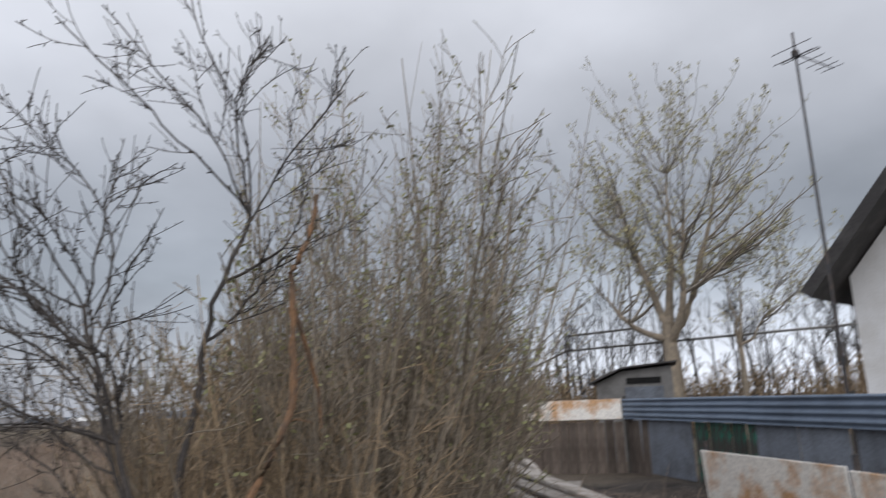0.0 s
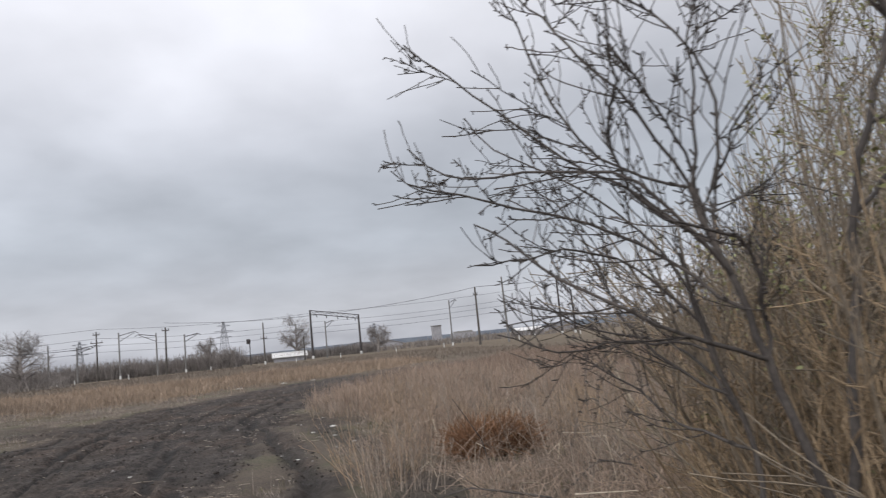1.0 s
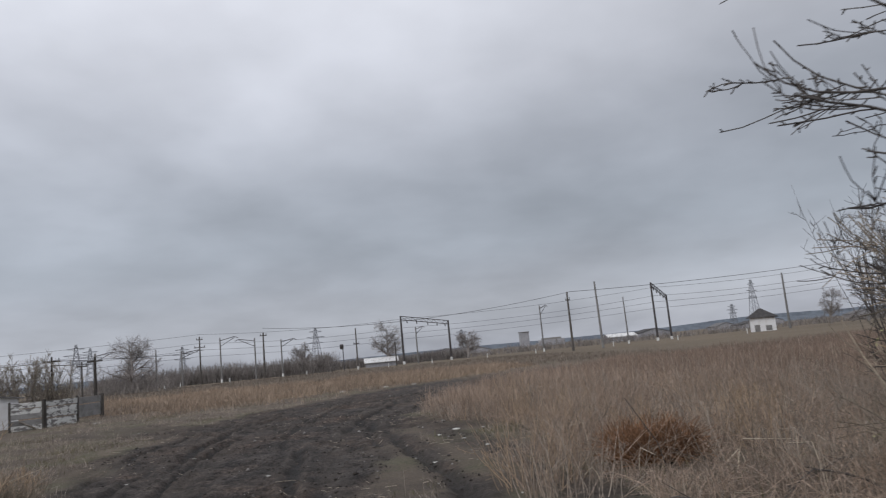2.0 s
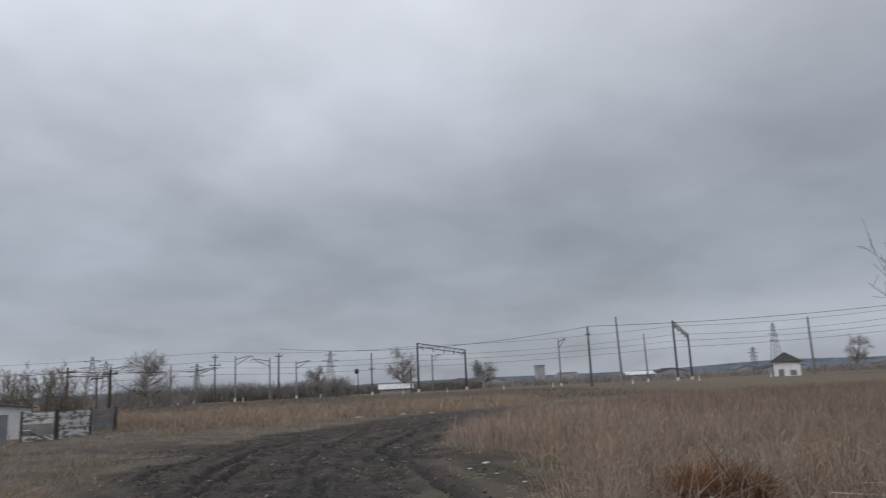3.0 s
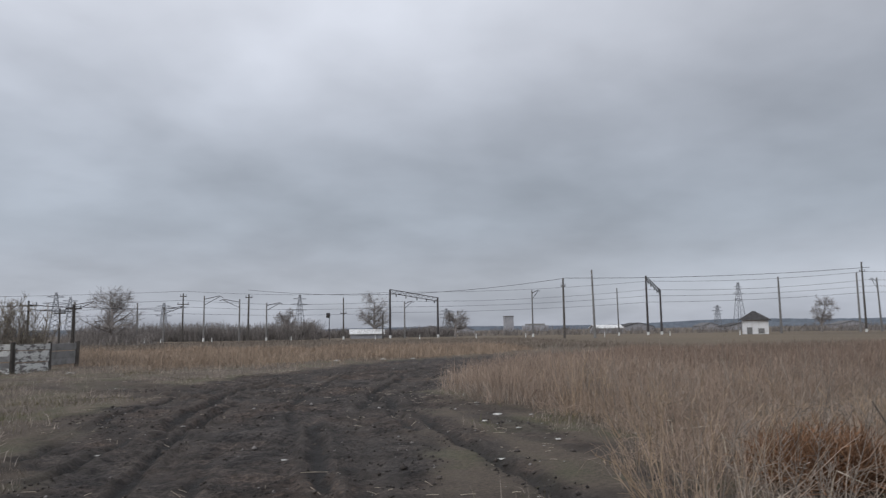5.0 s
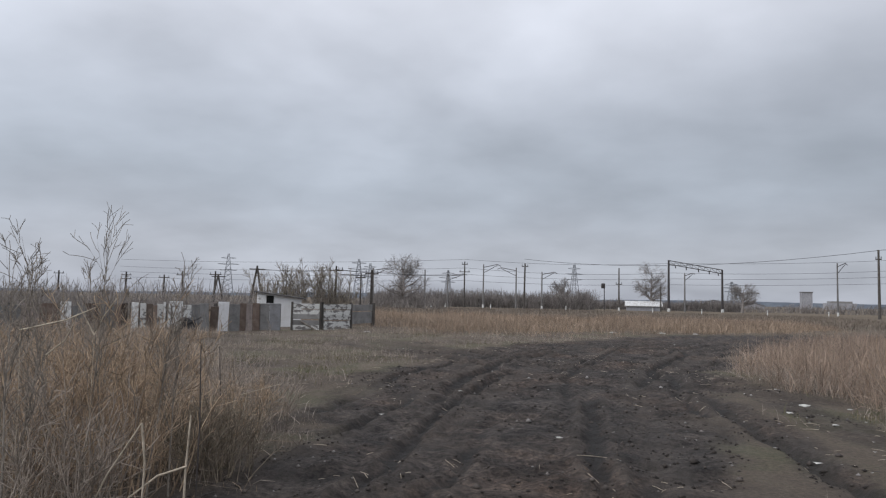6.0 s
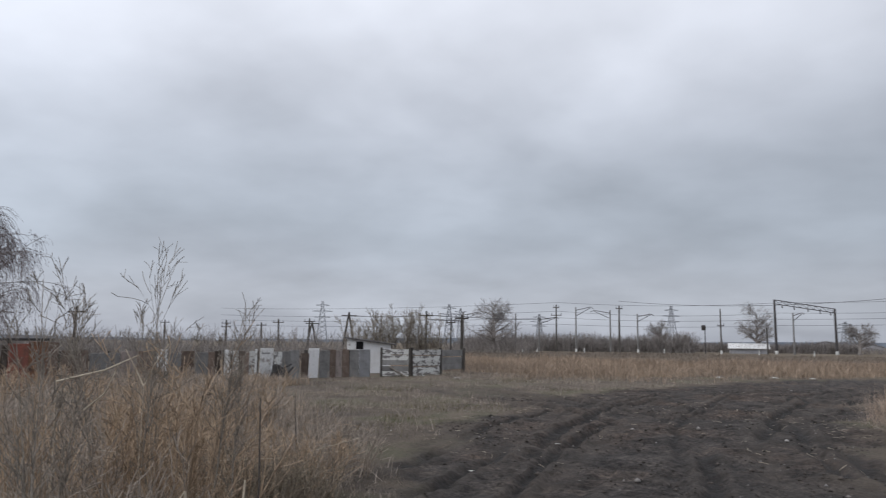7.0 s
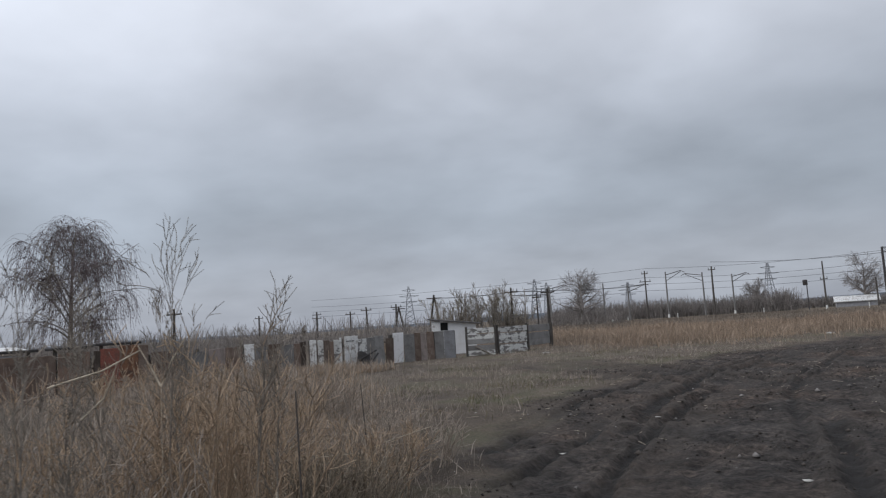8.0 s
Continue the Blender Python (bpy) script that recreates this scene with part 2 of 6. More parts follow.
def ground_material():
    m = bpy.data.materials.new("mud and thin grass")
    m.use_nodes = True
    n, l = m.node_tree.nodes, m.node_tree.links
    b = n["Principled BSDF"]
    tc = n.new("ShaderNodeTexCoord")

    def noise_(scale, detail=6, rough=0.6):
        t = n.new("ShaderNodeTexNoise")
        t.inputs["Scale"].default_value, t.inputs["Detail"].default_value, t.inputs["Roughness"].default_value = scale, detail, rough
        l.new(tc.outputs["Object"], t.inputs["Vector"])
        return t.outputs["Fac"]

    def ramp_(fac, *stops):
        r = n.new("ShaderNodeValToRGB")
        e = r.color_ramp.elements
        e[0].position, e[0].color = stops[0][0], (*stops[0][1], 1)
        e[1].position, e[1].color = stops[-1][0], (*stops[-1][1], 1)
        for p, c in stops[1:-1]:
            k = e.new(p)
            k.color = (*c, 1)
        l.new(fac, r.inputs[0])
        return r.outputs[0]

    def mix_(fac, a, c, mode="MIX"):
        x = n.new("ShaderNodeMix")
        x.data_type, x.blend_type = "RGBA", mode
        if isinstance(fac, float):
            x.inputs[0].default_value = fac
        else:
            l.new(fac, x.inputs[0])
        l.new(a, x.inputs[6])
        l.new(c, x.inputs[7])
        return x.outputs[2]
    attr = n.new("ShaderNodeAttribute")
    attr.attribute_name = "mud"
    sep = n.new("ShaderNodeSeparateColor")
    l.new(attr.outputs["Color"], sep.inputs[0])
    mud = ramp_(noise_(1.6, 9, 0.66), (0.38, (0.034, 0.030, 0.028)), (0.5, (0.060, 0.052, 0.048)), (0.63, (0.102, 0.088, 0.079)))
    crumbs = ramp_(noise_(14, 9, 0.78), (0.40, (0.42, 0.42, 0.42)), (0.5, (0.95, 0.95, 0.95)), (0.61, (1.7, 1.66, 1.62)))
    mud = mix_(1.0, mud, crumbs, "MULTIPLY")
    soil = ramp_(noise_(0.45, 8, 0.6), (0.36, (0.095, 0.077, 0.062)), (0.5, (0.155, 0.125, 0.097)), (0.60, (0.132, 0.121, 0.080)), (0.70, (0.19, 0.152, 0.117)))
    soil = mix_(1.0, soil, ramp_(noise_(22, 5, 0.7), (0.3, (0.6, 0.6, 0.6)), (0.7, (1.35, 1.35, 1.35))), "MULTIPLY")
    far = ramp_(noise_(0.03, 8, 0.6), (0.3, (0.125, 0.10, 0.072)), (0.7, (0.19, 0.15, 0.105)))
    ground_ = mix_(sep.outputs[1], soil, far)
    # mud darkens with the depth of the ruts; heaped crests are paler
    rut_dark = n.new("ShaderNodeRGB")
    rut_dark.outputs[0].default_value = (0.026, 0.023, 0.0215, 1)
    crest = ramp_(noise_(5.0, 6, 0.6), (0.3, (0.076, 0.066, 0.058)), (0.7, (0.132, 0.114, 0.099)))
    # trodden reddish soil in broad patches
    red = ramp_(noise_(0.35, 5, 0.55), (0.45, (1.0, 1.0, 1.0)), (0.68, (1.5, 1.28, 1.12)))
    mud = mix_(1.0, mud, red, "MULTIPLY")
    mud = mix_(attr.outputs["Alpha"], mud, crest)
    mud = mix_(sep.outputs[2], mud, rut_dark.outputs[0])
    l.new(mix_(sep.outputs[0], ground_, mud), b.inputs["Base Color"])
    r = n.new("ShaderNodeMapRange")
    r.inputs["To Min"].default_value, r.inputs["To Max"].default_value = 0.95, 0.8
    l.new(sep.outputs[2], r.inputs["Value"])
    l.new(r.outputs[0], b.inputs["Roughness"])
    b.inputs["Specular IOR Level"].default_value = 0.3
    bp = n.new("ShaderNodeBump")
    bp.inputs["Strength"].default_value, bp.inputs["Distance"].default_value = 1.0, 0.075
    rough_ = n.new("ShaderNodeMath")
    rough_.operation = "MULTIPLY_ADD"
    rough_.inputs[1].default_value = 0.5
    l.new(noise_(38, 5, 0.7), rough_.inputs[0])
    l.new(noise_(9, 9, 0.73), rough_.inputs[2])
    l.new(rough_.outputs[0], bp.inputs["Height"])
    l.new(bp.outputs[0], b.inputs["Normal"])
    return m


# ---- mesh helpers ----


def mesh_np(name, verts, faces, mat, smooth=False):
    """A mesh from arrays: verts (n, 3), faces (m, 3 or 4)."""
    me = bpy.data.meshes.new(name)
    verts, faces = np.asarray(verts, np.float32), np.asarray(faces, np.int32)
    me.vertices.add(len(verts))
    me.vertices.foreach_set("co", verts.ravel())
    k = faces.shape[1]
    me.loops.add(faces.size)
    me.loops.foreach_set("vertex_index", faces.ravel())
    me.polygons.add(len(faces))
    me.polygons.foreach_set("loop_start", np.arange(0, faces.size, k, dtype=np.int32))
    if smooth:
        me.polygons.foreach_set("use_smooth", np.ones(len(faces), bool))
    me.update(calc_edges=True)
    me.materials.append(mat)
    return me


def child(ob, parent, label=""):
    if parent is not None:
        ob.parent = parent
    if label:
        ob["label"] = label
    return ob


def part(name, bm, mat, parent=None, label=""):
    """Links a bmesh as one mesh object under a thing."""
    me = bpy.data.meshes.new(name)
    bm.normal_update()
    bm.to_mesh(me)
    bm.free()
    me.materials.append(mat)
    return child(new(name, me), parent, label)


def thing(name, x, y, z=0.0, rz=0.0):
    ob = new(name)
    ob.matrix_basis = pose(x, y, z, 0, 0, rz)
    return ob


def box(bm, x0, y0, z0, x1, y1, z1, bevel=0.0):
    """Adds a box with optional bevelled edges."""
    r = bmesh.ops.create_cube(bm, size=1.0, matrix=Matrix.LocRotScale(((x0 + x1) / 2, (y0 + y1) / 2, (z0 + z1) / 2), None, (abs(x1 - x0), abs(y1 - y0), abs(z1 - z0))))
    if bevel:
        edges = list({e for v in r["verts"] for e in v.link_edges})
        bmesh.ops.bevel(bm, geom=edges, offset=bevel, segments=1, affect="EDGES")
    return r["verts"]


def boxed(*a, **k):
    bm = bmesh.new()
    box(bm, *a, **k)
    return bm


def beam(bm, a, b, r, r2=None, sides=6):
    """Adds a tapered round bar from a to b."""
    a, b = Vector(a), Vector(b)
    d = b - a
    m = Matrix.Translation((a + b) / 2) @ d.to_track_quat("Z", "Y").to_matrix().to_4x4()
    bmesh.ops.create_cone(bm, cap_ends=True, segments=sides, radius1=r, radius2=r if r2 is None else r2, depth=d.length, matrix=m)


def bars(*rows, sides=6):
    bm = bmesh.new()
    for row in rows:
        beam(bm, *row, sides=sides)
    return bm


def tubes(P, R, sides=3):
    """Vertices and quads of n tubes along P (n, k, 3) with radii R (n, k)."""
    n, k, _ = P.shape
    T = np.empty_like(P)
    T[:, 1:-1] = P[:, 2:] - P[:, :-2]
    T[:, 0], T[:, -1] = P[:, 1] - P[:, 0], P[:, -1] - P[:, -2]
    T /= np.linalg.norm(T, axis=2, keepdims=True) + 1e-9
    ref = np.where(np.abs(T[:, :, 2:3]) > 0.9, np.array([1.0, 0, 0]), np.array([0, 0, 1.0]))
    A = np.cross(T, ref)
    A /= np.linalg.norm(A, axis=2, keepdims=True) + 1e-9
    B = np.cross(T, A)
    th = np.arange(sides) * 2 * np.pi / sides
    V = P[:, :, None] + R[:, :, None, None] * (A[:, :, None] * np.cos(th)[None, None, :, None] + B[:, :, None] * np.sin(th)[None, None, :, None])
    idx = np.arange(n * k * sides).reshape(n, k, sides)
    a, b = idx[:, :-1], idx[:, 1:]
    F = np.stack([a, np.roll(a, -1, 2), np.roll(b, -1, 2), b], -1).reshape(-1, 4)
    return V.reshape(-1, 3), F


def tube_mesh(name, batches, mat, sides=3, smooth=True):
    vs, fs, o = [], [], 0
    for P, R in batches:
        v, f = tubes(P, R, sides)
        vs.append(v)
        fs.append(f + o)
        o += len(v)
    return mesh_np(name, np.concatenate(vs), np.concatenate(fs), mat, smooth)


def curve_paths(rng, start, direction, length, k, wander, up, r0, r1):
    """n wandering shoots: start, direction (n, 3), length, r0, r1 (n,); up bends them skywards (or down, if negative)."""
    n = len(start)
    P = np.empty((n, k, 3))
    P[:, 0] = start
    d = direction / (np.linalg.norm(direction, axis=1, keepdims=True) + 1e-9)
    for i in range(1, k):
        d = d + rng.normal(0, wander, (n, 3)) + np.array([0, 0, up])
        d /= np.linalg.norm(d, axis=1, keepdims=True)
        P[:, i] = P[:, i - 1] + d * (length / (k - 1))[:, None]
    s = np.linspace(0, 1, k)[None]
    return P, r0[:, None] * (1 - s) + r1[:, None] * s


def branch_off(rng, P, R, n, lo, hi, lmin, lmax, angle, k, wander, up, ratio=0.55, tip=0.25, taper_len=0.6):
    """n shoots that leave the shoots P, R between lo and hi of their length."""
    m, kk, _ = P.shape
    i = rng.integers(0, m, n)
    t = rng.uniform(lo, hi, n)
    f = t * (kk - 1)
    j = np.minimum(f.astype(int), kk - 2)
    w = (f - j)[:, None]
    start = P[i, j] * (1 - w) + P[i, j + 1] * w
    tan = P[i, j + 1] - P[i, j]
    tan /= np.linalg.norm(tan, axis=1, keepdims=True) + 1e-9
    side = rng.normal(0, 1, (n, 3))
    side -= tan * (side * tan).sum(1, keepdims=True)
    side /= np.linalg.norm(side, axis=1, keepdims=True) + 1e-9
    a = np.radians(rng.normal(angle, angle * 0.25, n))[:, None]
    d = tan * np.cos(a) + side * np.sin(a)
    length = rng.uniform(lmin, lmax, n) * (1 - taper_len * t)
    rp = R[i, j] * (1 - w[:, 0]) + R[i, j + 1] * w[:, 0]
    r0 = np.maximum(rp * ratio, 0.0012)
    return curve_paths(rng, start, d, length, k, wander, up, r0, r0 * tip)


def leaf_quads(rng, P, n, size, droop=0.0, long=1.6):
    """n small diamond leaves scattered along the shoots P."""
    m, k, _ = P.shape
    i, f = rng.integers(0, m, n), rng.uniform(0.15, 1, n) * (k - 1)
    j = np.minimum(f.astype(int), k - 2)
    w = (f - j)[:, None]
    c = P[i, j] * (1 - w) + P[i, j + 1] * w
    a = rng.normal(0, 1, (n, 3)) + np.array([0, 0, -droop])
    a /= np.linalg.norm(a, axis=1, keepdims=True)
    b = np.cross(a, rng.normal(0, 1, (n, 3)))
    b /= np.linalg.norm(b, axis=1, keepdims=True) + 1e-9
    s = (size * rng.uniform(0.6, 1.4, n))[:, None]
    V = np.stack([c, c + a * s * long * 0.5 + b * s * 0.4, c + a * s * long, c + a * s * long * 0.5 - b * s * 0.4], 1)
    return V.reshape(-1, 3), np.arange(4 * n).reshape(n, 4)


# ---- the lie of the land ----
def wave(x, y, s, seed=0.0):
    return (np.sin(x * s * 1.3 + y * s * 0.7 + seed) + np.sin(x * s * -0.6 + y * s * 1.7 + seed * 2.1 + 1.3) + np.sin(x * s * 2.3 - y * s * 1.1 + seed * 0.7 + 4.0)) / 3


def vnoise(x, y, s, seed=0):
    """Value noise, 0 to 1, with features about 1 / s metres across."""
    x, y = np.asarray(x, float) * s + seed * 17.3, np.asarray(y, float) * s + seed * 9.1
    i, j = np.floor(x), np.floor(y)
    f, g = x - i, y - j
    f, g = f * f * (3 - 2 * f), g * g * (3 - 2 * g)

    def cell(a, b):
        v = np.sin(a * 127.1 + b * 311.7) * 43758.5453
        return v - np.floor(v)
    return (cell(i, j) * (1 - f) + cell(i + 1, j) * f) * (1 - g) + (cell(i, j + 1) * (1 - f) + cell(i + 1, j + 1) * f) * g


ROAD = np.array([(-4.9, -8.0), (-5.0, 0.0), (-5.1, 8.5), (-5.45, 13.0), (-5.8, 17.5), (-5.7, 22.0), (-4.4, 29.5), (0.2, 38.5), (10.0, 47.0), (24.0, 55.0), (60.0, 66.0)])
SPUR = np.array([(-3.6, 21.0), (-3.0, 17.4), (-2.45, 14.0), (-2.1, 11.5), (-1.9, 9.0), (-2.0, 3.0)])
TURN = np.array([(-5.4, 19.0), (-9.0, 24.0), (-13.0, 26.5), (-19.0, 27.0)])


def offsets(line, x, y):
    """Signed distance across, and distance along, a line of points."""
    best, u, along, run = np.full(x.shape, 1e9), np.zeros(x.shape), np.zeros(x.shape), 0.0
    for (ax, ay), (bx, by) in zip(line[:-1], line[1:]):
        dx, dy = bx - ax, by - ay
        ln = math.hypot(dx, dy)
        t = np.clip(((x - ax) * dx + (y - ay) * dy) / ln ** 2, 0, 1)
        d = np.hypot(x - ax - t * dx, y - ay - t * dy)
        near = d < best
        side = np.sign((x - ax) * dy - (y - ay) * dx)
        best = np.where(near, d, best)
        u = np.where(near, d * side, u)
        along = np.where(near, run + t * ln, along)
        run += ln
    return u, along


def smooth_(a, b, v):
    t = np.clip((v - a) / (b - a), 0, 1)
    return t * t * (3 - 2 * t)


def mud_at(x, y):
    u, s = offsets(ROAD, x, y)
    v, r = offsets(TURN, x, y)
    edge = (vnoise(x, y, 0.5) - 0.5) * 1.1 + (vnoise(x, y, 1.9, 2) - 0.5) * 0.7
    half = np.interp(s, [0, 16.5, 21, 25.5, 30, 45, 58], [2.0, 2.05, 2.4, 2.9, 3.5, 3.5, 2.5])
    a = 1 - smooth_(half - 0.35, half + 0.45, np.abs(u) + edge)
    b = (1 - smooth_(1.3, 2.2, np.abs(v) + edge)) * (1 - 0.75 * smooth_(2, 13, r))
    w, q = offsets(SPUR, x, y)
    c = 0.85 * (1 - smooth_(0.14, 0.42, np.abs(w) + 0.3 * edge))
    a = np.maximum(a, np.maximum(c, 0.6 * (1 - smooth_(0.12, 0.4, np.abs(w + 1.15) + 0.35 * edge))))
    yard_ = 1 - smooth_(2.2, 3.4, np.hypot(x - 9.4, (y - 5.6) * 0.9) + edge)
    return np.maximum(np.maximum(a, b), yard_)


def ruts(x, y):
    """How far wheels have pressed the track in (negative) or heaped it up."""
    u, s = offsets(ROAD, x, y)
    v, r = offsets(TURN, x, y)
    rut = np.zeros(x.shape)
    crumble = 0.12 * (vnoise(x, y, 1.4, 3) - 0.5) + 0.09 * (vnoise(x, y, 6.5, 4) - 0.5)
    for k, (u0, depth, width) in enumerate(((-2.5, 0.10, 0.13), (-1.95, 0.13, 0.12), (-1.3, 0.15, 0.16), (-0.75, 0.12, 0.11), (-0.1, 0.09, 0.1), (0.5, 0.07, 0.12), (1.15, 0.09, 0.12), (1.75, 0.14, 0.17), (2.3, 0.08, 0.12), (3.0, 0.09, 0.14))):
        c = u0 + 0.22 * np.sin(s * 0.23 + k * 1.9) + 0.07 * np.sin(s * 0.9 + k) + crumble
        live = np.clip(0.7 + 0.6 * np.sin(s * 0.31 + k * 2.4), 0.15, 1.1)
        q = (u - c) / (width * 0.85)
        rut += 0.5 * live * (-depth * np.exp(-q ** 4) + depth * 0.5 * np.exp(-((np.abs(q) - 1.7) / 0.6) ** 2))
    w, q = offsets(SPUR, x, y)
    q = (w - 0.08 * np.sin(q * 1.1) + crumble) / 0.17
    rut += -0.04 * np.exp(-q ** 4) + 0.02 * np.exp(-((np.abs(q) - 1.7) / 0.6) ** 2)
    for u0 in (-0.85, 0.75):
        q = (v - u0 - 0.15 * np.sin(r * 0.7) + crumble) / 0.18
        rut += (-0.13 * np.exp(-q ** 4) + 0.06 * np.exp(-((np.abs(q) - 1.7) / 0.6) ** 2)) * (np.abs(v) < 2.2) * (1 - smooth_(7, 15, r)) * smooth_(0, 4, r)
    return rut


def land(x, y):
    """Height of the ground."""
    x, y = np.asarray(x, float), np.asarray(y, float)
    mud = mud_at(x, y)
    h = 0.05 * wave(x, y, 0.35) + 0.05 * (vnoise(x, y, 1.1, 3) - 0.5)
    lumps = 0.06 * (vnoise(x, y, 1.7, 1) - 0.5) + 0.055 * (vnoise(x, y, 4.5, 2) - 0.5) + 0.08 * (vnoise(x, y, 9.0, 5) - 0.5) * vnoise(x, y, 0.9, 8)
    near = (1 - smooth_(40, 70, np.hypot(x, y - 15)))
    return (h + mud * (ruts(x, y) + lumps - 0.03)) * near


def spread(lo, a, b, hi, step, growth=1.13):
    """Grid lines: even from a to b, then wider and wider out to lo and hi."""
    xs = list(np.arange(a, b + step / 2, step))
    for end, sign in ((lo, -1), (hi, 1)):
        v, s = (xs[0] if sign < 0 else xs[-1]), step
        out = []
        while v * sign < end * sign:
            s *= growth
            v += sign * s
            out.append(v)
        xs = out[::-1] + xs if sign < 0 else xs + out
    return np.array(xs)


def build_ground():
    xs, ys = spread(-2600, -12, 3, 2600, 0.06), spread(-900, 5, 32, 2600, 0.085)
    X, Y = np.meshgrid(xs, ys)
    Z = land(X, Y)
    w = len(xs)
    i = np.arange(len(ys) - 1)[:, None] * w + np.arange(w - 1)[None]
    F = np.stack([i, i + 1, i + w + 1, i + w], -1).reshape(-1, 4)
    me = mesh_np("ground", np.stack([X, Y, Z], -1).reshape(-1, 3), F, ground_material(), True)
    col = me.color_attributes.new("mud", "FLOAT_COLOR", "POINT")
    c = np.zeros((X.size, 4), np.float32)
    c[:, 0] = mud_at(X, Y).ravel()
    c[:, 1] = smooth_(35, 70, np.hypot(X, Y - 10)).ravel()
    # darker and slightly smoother the deeper a rut is pressed in
    c[:, 2] = (smooth_(0.012, 0.05, -ruts(X, Y) + 0.035 * (vnoise(X, Y, 2.3, 5) - 0.5)) * 0.9).ravel()
    c[:, 3] = (smooth_(0.0, 0.035, ruts(X, Y) + 0.04 * (vnoise(X, Y, 1.6, 9) - 0.45)) * 0.45).ravel()
    # pale bands where wheels have pressed the mud smooth
    u, s = offsets(ROAD, X, Y)
    for u0, wide in ((1.6, 0.24), (-0.5, 0.2), (-1.65, 0.14), (2.6, 0.2)):
        band = np.exp(-((u - u0 - 0.15 * np.sin(s * 0.25 + u0) + 0.2 * (vnoise(X, Y, 1.3, 6) - 0.5)) / wide) ** 4)
        c[:, 3] = np.maximum(c[:, 3], 0.55 * (band * (0.4 + 0.6 * vnoise(X, Y, 0.5, 14))).ravel())
    col.data.foreach_set("color", c.ravel())
    tagged(new("ground", me), "muddy rutted track through flat dry grassland", "ground", kind="structure")


build_ground()

# ---- grass ----
EDGE_Y = np.array([-8, 0, 3.4, 6.7, 9.0, 11.2, 12.9, 14.6, 17.4, 18.6, 22.4, 28.0, 34.7, 41.4, 50.0, 58.0, 75.0])
EDGE_X = np.array([-0.4, -0.3, -0.7, -1.2, -1.7, -1.2, -0.5, -0.2, -0.7, -2.0, -2.2, -0.6, 1.5, 5.5, 16.0, 34.0, 120.0])
# The camera's own positions; grass is left out around them.
CAMERA_WALK = np.array([(-1.66, -1.0), (-1.7, -0.3), (-1.9, 0.3), (-2.4, 0.65), (-2.95, 1.6), (-3.25, 2.1), (-3.55, 2.9), (-3.7, 4.0), (-3.9, 4.8), (-4.1, 5.4), (-4.25, 6.0)])


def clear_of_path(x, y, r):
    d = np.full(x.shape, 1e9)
    for ax, ay in CAMERA_WALK:
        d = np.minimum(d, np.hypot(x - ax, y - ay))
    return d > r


def patchy(x, y, s, seed):
    return 0.25 * vnoise(x, y, s * 0.25, seed) + 0.4 * vnoise(x, y, s * 0.6, seed + 3) + 0.35 * vnoise(x, y, s * 1.5, seed + 5)


def blades(name, x, y, height, width, lean, mat, label, rng, plume=0.0, coarse=False):
    """Dry blades, each a bent tapering strip; some carry a feathery head."""
    n = len(x)
    z = land(x, y) - 0.02
    ang, bend = rng.uniform(0, 2 * np.pi, n), np.abs(rng.normal(0, lean, n)) * np.where(rng.random(n) < 0.3, 2.2, 1.0)
    dx, dy = np.cos(ang), np.sin(ang)
    tx, ty = -dy, dx
    turn = rng.uniform(0, np.pi, n)
    tx, ty = np.cos(turn), np.sin(turn)
    head = (rng.random(n) < plume).astype(float)
    levels = ((0.0, 0.0, 1.0), (0.62, 0.4, 0.8), (1.0, 1.0, 0.0)) if coarse else ((0.0, 0.0, 1.0), (0.45, 0.22, 0.9), (0.78, 0.62, 0.7), (1.0, 1.0, 0.0))
    top = len(levels) - 1
    m = 2 * top + 1
    V = np.empty((n, m, 3))
    for k, (hh, bb, ww) in enumerate(levels):
        cx, cy = x + dx * bend * height * bb, y + dy * bend * height * bb
        cz = z + height * hh * (1 - 0.25 * bb * np.minimum(bend, 1.5))
        w = width * ww * (1 + (head * 1.8 if k == top - 1 else 0)) / 2
        if k < top:
            V[:, 2 * k] = np.stack([cx - tx * w, cy - ty * w, cz], 1)
            V[:, 2 * k + 1] = np.stack([cx + tx * w, cy + ty * w, cz], 1)
        else:
            V[:, m - 1] = np.stack([cx, cy, cz], 1)
    i = np.arange(n)[:, None] * m
    rows = []
    for k in range(top - 1):
        a = 2 * k
        rows += [i + np.array([[a, a + 1, a + 3]]), i + np.array([[a, a + 3, a + 2]])]
    rows.append(i + np.array([[m - 3, m - 2, m - 1]]))
    F = np.concatenate(rows)
    return tagged(new(name, mesh_np(name, V.reshape(-1, 3), F, mat)), label, "grass", kind="stuff")


def scatter(rng, n, x0, x1, y0, y1, keep):
    x, y = rng.uniform(x0, x1, n), rng.uniform(y0, y1, n)
    k = rng.random(n) < keep(x, y)
    return x[k], y[k]


def field_keep(x, y):
    inside = smooth_(-0.1, 0.5, x - np.interp(y, EDGE_Y, EDGE_X) + 0.3 * wave(x, y, 1.5, 4))
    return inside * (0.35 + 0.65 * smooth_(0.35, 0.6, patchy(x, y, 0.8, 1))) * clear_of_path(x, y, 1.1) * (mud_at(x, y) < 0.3)


